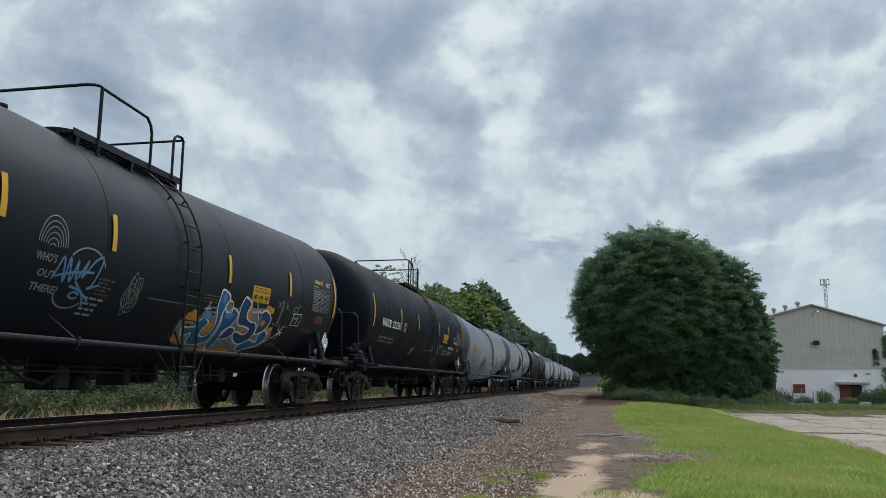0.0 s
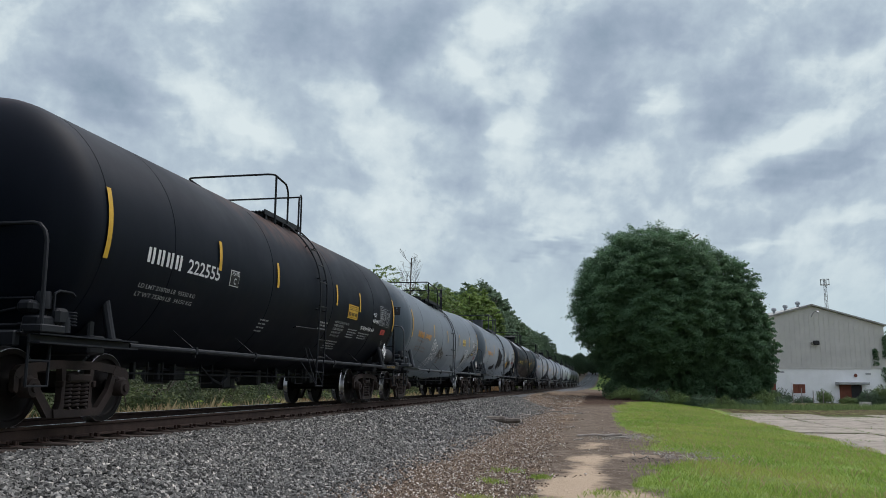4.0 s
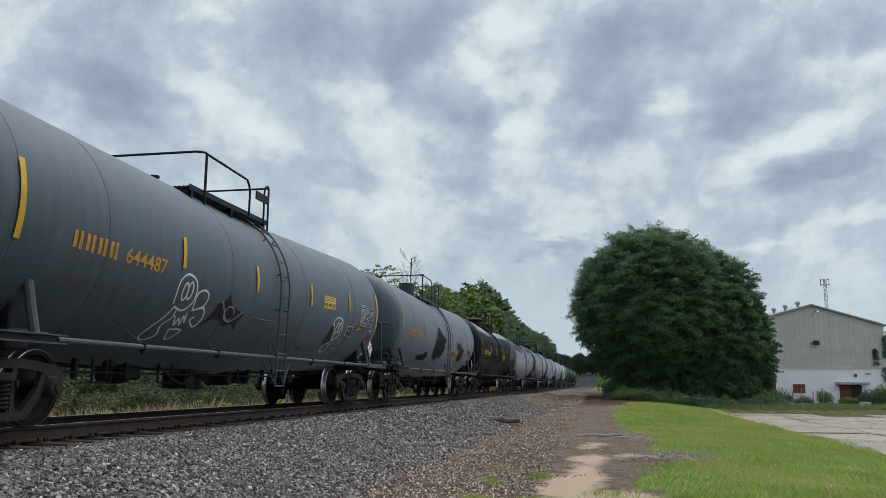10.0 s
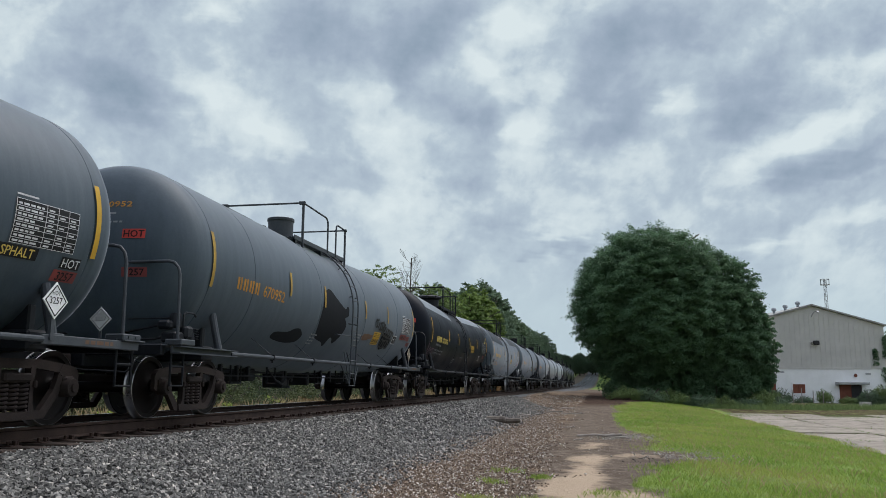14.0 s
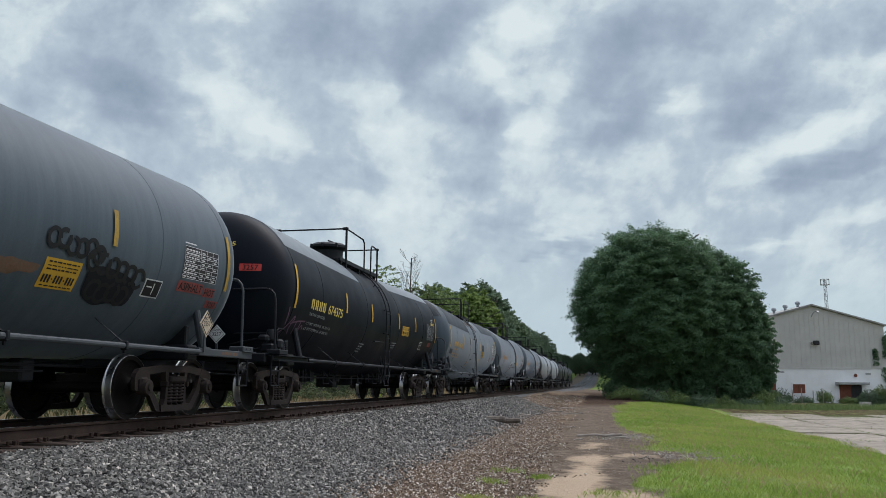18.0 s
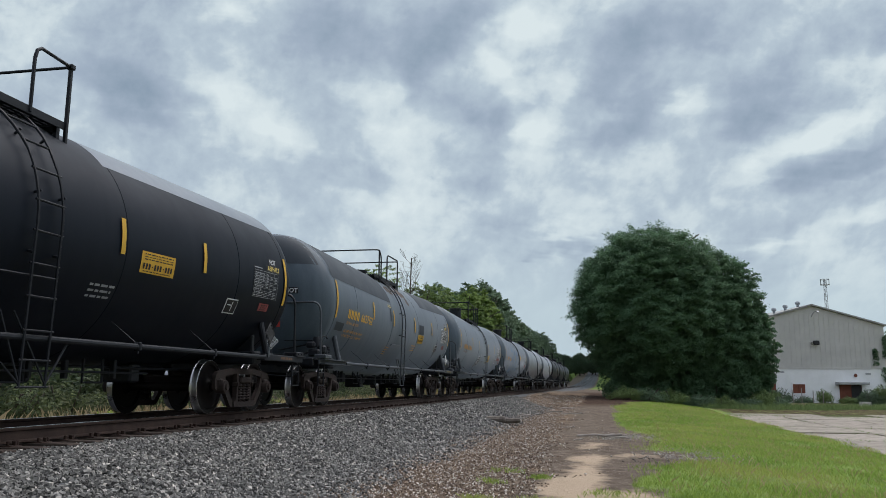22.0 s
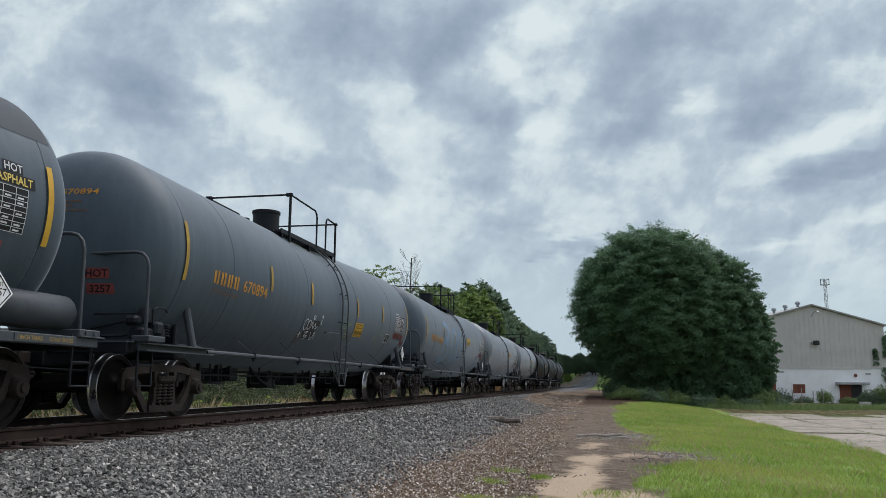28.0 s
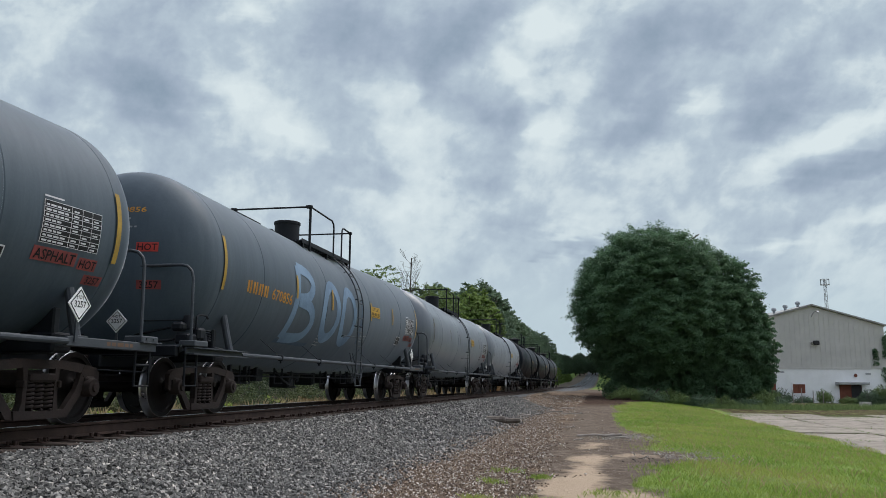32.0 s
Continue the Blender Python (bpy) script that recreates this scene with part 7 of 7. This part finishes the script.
verge = lambda x, y, g: (x > verge_edge(x, y) + 0.3 * g.normal(size=len(x))) & (x < 7.75 + 0.5 * fbm(x * 0.4, y * 0.4, 5)) & (g.uniform(0, 1, len(x)) < 0.75 + 0.7 * fbm(x * 0.7, y * 0.7, 77))
blades("grass", "short bright green verge grass", 0.4, 8.0, 9.0, 72, 300000, 0.025, 0.075, 0.006, GRASS_BLADE, 11, 0.5, verge, 1.5)
blades("tall_grass", "taller grass tufts in the verge", 0.8, 8.0, 12, 62, 14000, 0.08, 0.18, 0.009, GRASS_BLADE, 12, 0.5, lambda x, y, g: verge(x, y, g) & (fbm(x * 1.1, y * 1.1, 41) > 0.22), 1.2)
blades("dry_grass", "dry seed stalks in the verge", 0.8, 8.0, 12, 62, 9000, 0.06, 0.16, 0.006, DRY_GRASS, 13, 0.5, verge, 1.2)
blades("weeds", "green weeds behind the track", -22, -11.4, 3, 90, 60000, 0.12, 0.50, 0.014, BRUSH_LEAF, 14, 0.35, clumpy(0.5, -0.05, 8))


def straw_tufts(label, count, x0, x1, y0, y1, h0, h1, material, seed):
    """Loose tufts whose stalks fan out from their roots."""
    g = np.random.RandomState(seed)
    cx, cy = g.uniform(x0, x1, count), g.uniform(y0, y1, count)
    k = g.randint(60, 170, count)
    idx = np.repeat(np.arange(count), k)
    n = len(idx)
    x, y = cx[idx] + 0.13 * g.normal(size=n), cy[idx] + 0.16 * g.normal(size=n)
    h = g.uniform(h0, h1, count)[idx] * g.uniform(0.5, 1.0, n)
    lx, ly = (x - cx[idx]) * 1.5 + 0.12 * g.normal(size=n), (y - cy[idx]) * 1.5 + 0.12 * g.normal(size=n)
    z = ground_z(x, y)
    a = g.uniform(0, np.pi, n)
    dx, dy = 0.004 * np.cos(a), 0.004 * np.sin(a)
    v = np.stack([np.stack([x - dx, y - dy, z - 0.01], 1), np.stack([x + dx, y + dy, z - 0.01], 1), np.stack([x + dx + lx * 0.4, y + dy + ly * 0.4, z + h * 0.62], 1), np.stack([x + lx, y + ly, z + h], 1)], 1).reshape(-1, 3)
    return thing("straw", label, "grass", kind="stuff", data=fast_mesh("straw", v, np.arange(4 * n).reshape(-1, 4), material))


straw_tufts("tall dry straw tufts beside the ballast", 150, -14.2, -11.6, 4, 75, 0.5, 1.25, DRY_GRASS, 15)
straw_tufts("dry reddish straw tufts behind the track", 190, -15.5, -11.8, 4, 90, 0.5, 1.15, RED_STRAW, 25)
straw_tufts("fresh green tufts beside the ballast", 110, -13.2, -11.3, 4, 80, 0.15, 0.45, LIGHT_LEAF, 26)
blades("lot_weeds", "weeds in the cracks of the concrete lot", 8, 27, 20, 58, 60000, 0.03, 0.10, 0.014, LEAFY, 16, 0.4,
       lambda x, y, g: (((x - 7.6 + 0.15) % 3.0 < 0.3) | ((y - 21.8) % 4.5 < 0.4)) & (fbm(x * 0.5, y * 0.5, 6) > -0.12) | (g.uniform(0, 1, len(x)) < 0.8 * smooth(50, 57, y + 3 * fbm(x * 0.3, y * 0.3, 8))))
blades("edge_weeds", "rank weeds along the warehouse and under the trees", 8, 75, 66, 100, 70000, 0.12, 0.55, 0.025, LEAFY, 17, 0.4,
       lambda x, y, g: (np.abs(y - 0.199 * x - 74 + 5 * np.exp(-((x - 12) / 12) ** 2) - 2 * fbm(x * 0.2, y * 0.2, 8)) < 3.2))

for k, (x, y, r) in enumerate(((-1.68, 14.3, 0.28), (-1.72, 12.6, 0.2), (-1.04, 13.4, 0.16), (0.02, 11.8, 0.3), (-1.66, 10.8, 0.2), (-0.97, 10.8, 0.25), (-0.25, 10.6, 0.4), (0.6, 11.0, 0.2))):
    blades("grass_tuft", "small green grass tuft on bare dirt", x - 2 * r, x + 2 * r, y - 2 * r, y + 2 * r, 800, 0.02, 0.085, 0.006, GRASS_BLADE, 100 + k, 0.6,
           lambda p, q, g, x=x, y=y, r=r: (p - x) ** 2 + (q - y) ** 2 < (r * (0.5 + g.uniform(0, 1, len(p)))) ** 2)

# shrubs along the foot of the trees and the warehouse
for k, (right, ahead, h, r) in enumerate(((15.5, 68, 1.1, 1.6), (17.5, 68.5, 1.4, 1.6), (19.5, 69, 1.2, 1.5), (22, 69.5, 1.3, 1.7), (24.2, 70, 1.0, 1.4), (26.5, 71, 1.1, 1.4), (28.8, 73, 1.5, 1.5), (31.0, 75, 1.2, 1.2),
                                          (37.5, 92.5, 1.6, 1.0), (38.8, 93, 2.1, 1.3), (43.6, 92.5, 1.6, 1.2), (48.8, 92.5, 2.2, 1.6), (50.8, 92.0, 2.6, 1.8), (52.5, 92, 2.2, 1.6), (34.5, 92, 1.0, 1.2), (41.2, 92.6, 1.0, 1.2), (46.0, 92.0, 0.9, 1.0))):
    x, y = spot(right, ahead)
    t = copy_thing(weedy[k % 2], pose(x, y, on_ground(x, y), 0, 0, 40 * k))
    t.scale = (r / 1.5, r / 1.5, h / 1.6)
    t["label"] = "dark green bush at the foot of the trees" if k < 8 else "green bush against the warehouse wall"
    t["group"] = "bushes by the warehouse"


# ---- ballast, gravel and debris ----


def stones(name, label, x, y, size, material, seed, lift=0.35):
    """Angular stones lying on the ground as one object."""
    g = np.random.RandomState(seed)
    n = len(x)
    z = ground_z(x, y)
    corner = np.array([(a, b, c) for a in (-1, 1) for b in (-1, 1) for c in (-1, 1)], dtype=float)
    v = corner[None] * g.uniform(0.55, 1.0, (n, 8, 3)) * (size * g.uniform(0.55, 1.3, n))[:, None, None] * np.stack([g.uniform(0.7, 1.25, n), g.uniform(0.7, 1.25, n), g.uniform(0.45, 0.85, n)], 1)[:, None, :] * 0.5
    q = g.normal(size=(n, 4)) * np.array([1.0, 0.42, 0.42, 1.3])
    q[:, 0] += 0.8
    q /= np.linalg.norm(q, axis=1)[:, None]
    w, a, b, c = q.T
    rot = np.stack([1 - 2 * (b * b + c * c), 2 * (a * b - w * c), 2 * (a * c + w * b), 2 * (a * b + w * c), 1 - 2 * (a * a + c * c), 2 * (b * c - w * a), 2 * (a * c - w * b), 2 * (b * c + w * a), 1 - 2 * (a * a + b * b)], 1).reshape(n, 3, 3)
    v = np.einsum("nij,nkj->nki", rot, v) + np.stack([x, y, z + size * lift * g.uniform(0.1, 1.0, n)], 1)[:, None, :]
    f = np.array([(0, 1, 3, 2), (4, 6, 7, 5), (0, 4, 5, 1), (2, 3, 7, 6), (0, 2, 6, 4), (1, 5, 7, 3)])
    faces = (f[None] + (np.arange(n) * 8)[:, None, None]).reshape(-1, 4)
    return thing(name, label, "gravel", kind="stuff", data=fast_mesh(name, v.reshape(-1, 3), faces, material))


g = np.random.RandomState(70)
toe = lambda y: -3.55 + 0.5 * fbm(np.zeros_like(y), y * 0.35, 21)
y = 3.5 + 13.5 * g.uniform(0, 1, 52000)
x = -6.35 + 3.3 * g.uniform(0, 1, 52000)
ok = x < toe(y) + 0.35 * g.normal(size=len(x))
stones("ballast", "grey angular track ballast", x[ok], y[ok], 0.046, STONE, 71, 0.55)
y = 17 + 36 * g.uniform(0, 1, 26000) ** 1.2
x = -6.35 + 3.3 * g.uniform(0, 1, 26000)
ok = x < toe(y) + 0.35 * g.normal(size=len(x))
stones("ballast", "grey angular track ballast farther along", x[ok], y[ok], 0.066, STONE, 72)
y = 3.5 + 40 * g.uniform(0, 1, 9000)
x = TRACK_X + g.uniform(-2.2, 0.62, 9000)
stones("ballast", "grey ballast between the rails", x, y, 0.055, STONE, 73)
y = 6.5 + 40 * g.uniform(0, 1, 95000) ** 1.6
x = -3.9 + 3.9 * g.uniform(0, 1, 95000)
keep = 1.15 - 1.1 * smooth(-1.9, -0.7, x + 0.03 * (y - 12)) + 0.4 * fbm(x * 0.7, y * 0.7, 15)
ok = g.uniform(0, 1, len(x)) < keep * (1 - 0.93 * smooth(-1.1, -0.7, x))
stones("gravel", "brown dusty gravel with pale chips", x[ok], y[ok], 0.030, BROWN_STONE, 74)
y = 44 + 46 * g.uniform(0, 1, 16000)
x = -5.4 + 4.2 * g.uniform(0, 1, 16000)
ok = g.uniform(0, 1, len(x)) < (0.7 + 0.8 * fbm(x * 0.5, y * 0.3, 19)) * (1 - smooth(-3.2, -1.4, x + 0.8 * fbm(x * 0.6, y * 0.2, 23))) * (1 - smooth(60, 88, y))
stones("gravel", "brown dusty gravel farther along the track", x[ok], y[ok], 0.06, BROWN_STONE, 75, 0.2)

WEATHERED = plain("weathered grey wood", (0.25, 0.22, 0.19), (0.38, 0.35, 0.31), 0.85, 0.0, 5.0, 40.0, 0.6, True)
ROTTEN = plain("rotten tie wood", (0.075, 0.064, 0.055), (0.19, 0.165, 0.14), 0.9, 0.0, 5.0, 40.0, 0.7, True)
ob = thing("rotten_log", "broken rotten log lying on the ballast edge", "log", pose(-3.72, 30.2, on_ground(-3.72, 30.2) + 0.13, 0, -2, 8))
part("log_butt", Build().lathe([(0.001, -0.62), (0.11, -0.62), (0.145, -0.58), (0.15, -0.42), (0.13, -0.25), (0.155, -0.08), (0.14, 0.04), (0.10, 0.12), (0.001, 0.15)], 10, pose(0, 0, 0, 0, 90, 0)), ROTTEN, ob)
part("log_end", Build().lathe([(0.001, -0.02), (0.10, 0.0), (0.115, 0.14), (0.09, 0.30), (0.105, 0.44), (0.085, 0.58), (0.001, 0.60)], 9, pose(0.08, 0.02, -0.03, 0, 91, 6)), ROTTEN, ob)


def stick(x, y, length, turn, r=0.025, bend=0.1):
    ob = thing("stick", "bare weathered stick lying on the dirt", "stick", pose(x, y, on_ground(x, y) + r, 0, 0, turn), "sticks on the dirt")
    part("branch", Build().tube([(-length / 2, 0, 0), (-length * 0.1, bend * length, 0.03), (length * 0.2, bend * length * 0.4, 0.02), (length / 2, 0, 0.05)], r, 6), WEATHERED, ob)
    part("twig", Build().tube([(length * 0.1, bend * length * 0.5, 0.02), (length * 0.35, bend * length * 1.6, 0.06)], r * 0.6, 5), WEATHERED, ob)


for x, y, ln, turn, r in ((-0.15, 24.2, 1.3, 4, 0.03), (0.25, 23.8, 0.9, 165, 0.022), (0.05, 24.6, 0.7, 28, 0.016), (-2.6, 44, 0.9, -14, 0.035), (-2.2, 50, 1.0, 22, 0.03), (-1.6, 41.5, 1.2, -18, 0.03),
                          (-3.6, 38.0, 0.6, 35, 0.03), (-1.2, 29.0, 0.35, -12, 0.016), (-0.7, 22.4, 0.3, 20, 0.014)):
    stick(x, y, ln, turn, r)
g = np.random.RandomState(81)
n = 420
stones("wood_chips", "grey wood chips and rubble strewn on the dirt", 1.9 + 0.5 * g.normal(size=n), 18.6 + 0.8 * g.normal(size=n), 0.04, WEATHERED, 82)
stones("wood_chips", "grey bark litter strewn on the dirt", 0.7 + 0.5 * g.normal(size=n), 24.4 + 0.8 * g.normal(size=n), 0.045, WEATHERED, 83)
n = 22
stones("clods", "dark broken earth clods at the grass edge", 0.75 + 0.25 * g.normal(size=n), 17.3 + 0.5 * g.normal(size=n), 0.05, ROTTEN, 84)

# ---- ties, tie plates and spikes ----
tie_me = Build().box((0, 0, 0), (2.6, 0.23, 0.18), 0.012).mesh("tie", TIE_WOOD)
pl = Build().box((0.7535, 0, 0.094), (0.36, 0.19, 0.016), 0.004)
for dx, dy in ((0.10, 0.05), (0.10, -0.05), (-0.10, 0.05), (-0.10, -0.05), (0.155, 0.0)):
    pl.box((0.7535 + dx, dy, 0.125), (0.035, 0.028, 0.05), 0.006)
pl.box((0.7535 + 0.07, 0.135, 0.115), (0.05, 0.03, 0.06), 0.006)
plate_me = pl.mesh("tie_plate", STEEL_RAIL)
plate_l = mirrored(plate_me, "tie_plate")
track = thing("track_bed", "row of creosoted wooden ties under the rails", "railway track", kind="structure", m=pose(TRACK_X, 0, 0))
rng = random.Random(9)
for i in range(230):
    y = -4 + i * 0.53 + rng.uniform(-0.03, 0.03)
    t = part("tie", tie_me, None, track)
    t.matrix_basis = pose(rng.uniform(-0.03, 0.03), y, -0.285 + rng.uniform(-0.008, 0.004), rng.uniform(-0.5, 0.5), 0, rng.uniform(-0.8, 0.8))
    if y < 45:
        part("tie_plate", plate_me, None, t)
        part("tie_plate", plate_l, None, t)

# ---- concrete slabs of the lot ----
def slab_material():
    k = Nodes("weathered concrete")
    at = k.coords(shift=True)
    wide, mid, fine = k.noise(at, 0.5, 4.0), k.noise(at, 2.2, 6.0, 0.7), k.noise(at, 30.0, 3.0)
    rnd = k.n("ShaderNodeObjectInfo").outputs["Random"]
    col = k.mix(rnd, (0.235, 0.205, 0.172), (0.33, 0.29, 0.245))
    col = k.mix(k.step(mid, 0.42, 0.66, 0, 0.8), col, (0.17, 0.145, 0.118))
    col = k.mix(k.step(wide, 0.5, 0.65, 0, 0.6), col, (0.135, 0.125, 0.085))
    crack = k.n("ShaderNodeTexVoronoi", Vector=at, Scale=0.7)
    crack.feature = "DISTANCE_TO_EDGE"
    col = k.mix(k.math("MULTIPLY", k.step(crack.outputs["Distance"], 0.0, 0.025, 1, 0), k.step(mid, 0.42, 0.52)), col, (0.08, 0.085, 0.045))
    return k.done(col, 0.9, 0.0, k.bump(fine, 0.4, 0.01), 0.2)


slab_mat = slab_material()
rng = random.Random(15)
slab_meshes = []
for k in range(3):
    o = [(-1.45, -2.2), (1.45, -2.2), (1.45, 2.2), (-1.45, 2.2)]
    pts = []
    for j in range(4):
        (ax, ay), (cx, cy) = o[j], o[(j + 1) % 4]
        for s in (0.03, 0.3, 0.55, 0.8, 0.97):
            pts.append((ax + (cx - ax) * s + rng.uniform(-0.05, 0.03) * (1 if ay != cy else 0.6), ay + (cy - ay) * s + rng.uniform(-0.05, 0.03)))
    n = len(pts)
    vs = [(px, py, -0.08) for px, py in pts] + [(px, py, 0.045) for px, py in pts] + [(px * 0.992, py * 0.995, 0.055) for px, py in pts]
    b = Build().add(vs, [(j, (j + 1) % n, n + (j + 1) % n, n + j) for j in range(n)] + [(n + j, n + (j + 1) % n, 2 * n + (j + 1) % n, 2 * n + j) for j in range(n)] + [tuple(range(2 * n, 3 * n))])
    slab_meshes.append(b.mesh("slab", slab_mat))
lot = thing("concrete_lot", "cracked concrete slabs of an old lot with weeds in the joints", "pavement", kind="structure", m=pose(7.6, 22, 0))
for i in range(7):
    for j in range(8):
        cx, cy = 1.5 + 3.0 * i, 2.25 + 4.5 * j
        if j == 7 and rng.random() < 0.45:
            continue
        t = part("slab", slab_meshes[rng.randrange(3)], None, lot)
        t.matrix_basis = pose(cx, cy, on_ground(7.6 + cx, 22 + cy) + rng.uniform(-0.035, 0.005), rng.uniform(-0.4, 0.4), rng.uniform(-0.4, 0.4), rng.choice((0, 180)))

# ---- by the warehouse ----
mast_steel = plain("pale mast steel", (0.34, 0.35, 0.36), (0.25, 0.26, 0.27), 0.5, 0.4, 2.0, 20.0, 0.1)
mx, my = spot(65.1, 135)
mast = thing("radio_mast", "slender lattice radio mast with a crown of antennas", "mast", pose(mx, my, 0.1, 0, 0, HEADING))
b = Build()
for i in range(3):
    a = radians(120 * i)
    part("mast_leg", Build().tube([(0.32 * math.cos(a), 0.32 * math.sin(a), -2.2), (0.25 * math.cos(a), 0.25 * math.sin(a), 18.4)], 0.04, 5), mast_steel, mast)
for k in range(23):
    pts = [(0.28 * math.cos(radians(120 * i + 0)), 0.28 * math.sin(radians(120 * i)), 0.8 * k + (0.8 if i % 2 else 0)) for i in range(4)]
    part("lattice_brace", Build().tube(pts, 0.03, 4), mast_steel, mast)
for z in (17.4, 18.3):
    part("antenna_ring", Build().tube([(0.75 * math.cos(radians(t)), 0.75 * math.sin(radians(t)), z) for t in range(0, 361, 45)], 0.05, 5), mast_steel, mast)
for k in range(6):
    a = radians(60 * k)
    part("antenna", Build().tube([(0.75 * math.cos(a), 0.75 * math.sin(a), 17.3), (0.75 * math.cos(a), 0.75 * math.sin(a), 18.35)], 0.035, 5), mast_steel, mast)
for k, (right, ahead, h) in enumerate(((39.6, 91.5, 1.5), (40.6, 91.5, 1.7), (41.9, 91.6, 1.4), (43.0, 91.6, 1.2))):
    x, y = spot(right, ahead)
    thing("fence_post", "grey wooden fence post in the weeds", "post", pose(x, y, on_ground(x, y), 0, 2 * k - 3, 0), "fence posts", data=Build().tube([(0, 0, -0.2), (0, 0, h)], 0.05, 6).mesh("fence_post", WEATHERED))
x, y = spot(43.5, 83.5)
ob = thing("concrete_block", "pale concrete block at the edge of the lot", "block", pose(x, y, on_ground(x, y) + 0.18, 0, 0, HEADING + 3), data=Build().box((0, 0, 0), (1.0, 0.5, 0.45), 0.02).mesh("concrete_block", plain("pale concrete", (0.5, 0.49, 0.46), (0.4, 0.39, 0.37), 0.85)))
for k, (right, ahead) in enumerate(((64, 150), (67, 152), (71, 149), (75, 151), (79, 150), (61, 153))):
    x, y = spot(right * 1.0 + 14, ahead)
    t = copy_thing(kinds[2], pose(x, y, -2.2, 0, 0, 55 * k))
    t.scale = (0.85, 0.85, 0.87)
    t["group"] = "trees behind the warehouse"



def motions():
    """The train rolls towards the camera and the clouds drift."""
    way = [-26.50, -20.69, -14.85, -8.95, -2.99, 2.99, 9.06, 15.27, 21.68, 28.36, 35.32, 42.57, 50.10, 58.02, 66.02, 73.72, 81.33]

    def gone(t):
        """Metres rolled, from a table of every other second."""
        i = min(int(t // 2), 15)
        u = t / 2 - i
        d = lambda j: (way[min(j + 1, 16)] - way[max(j - 1, 0)]) / (min(j + 1, 16) - max(j - 1, 0))
        return ((2 * u ** 3 - 3 * u * u + 1) * way[i] + (u ** 3 - 2 * u * u + u) * d(i) + (3 * u * u - 2 * u ** 3) * way[i + 1] + (u ** 3 - u * u) * d(i + 1))

    front = [-23.22, -6.71, 9.74, 26.30, 42.91, 59.62, 76.22, 92.75]
    front += [92.75 + 16.55 * k for k in range(1, 6)]
    for i, (car, sets) in enumerate(TRAIN):
        walk(car, [(t, pose(TRACK_X, front[i] + 7.18 - gone(t), 0)) for t in range(33)])
        for ws, y in sets:
            rows = []
            for k in range(241):
                t = k * 4 / 30
                rows.append((t, pose(0, y, WHEEL_R, math.degrees(gone(t) / WHEEL_R) % 360)))
            walk(ws, rows)
    a = radians(HEADING)
    drift = lambda t: CLOUD_H * 0.166 * t / 32
    walk(clouds, [(t, pose(drift(t) * math.cos(a), drift(t) * math.sin(a), CLOUD_H, 0, 0, HEADING)) for t in (0, 16, 32)])


motions()
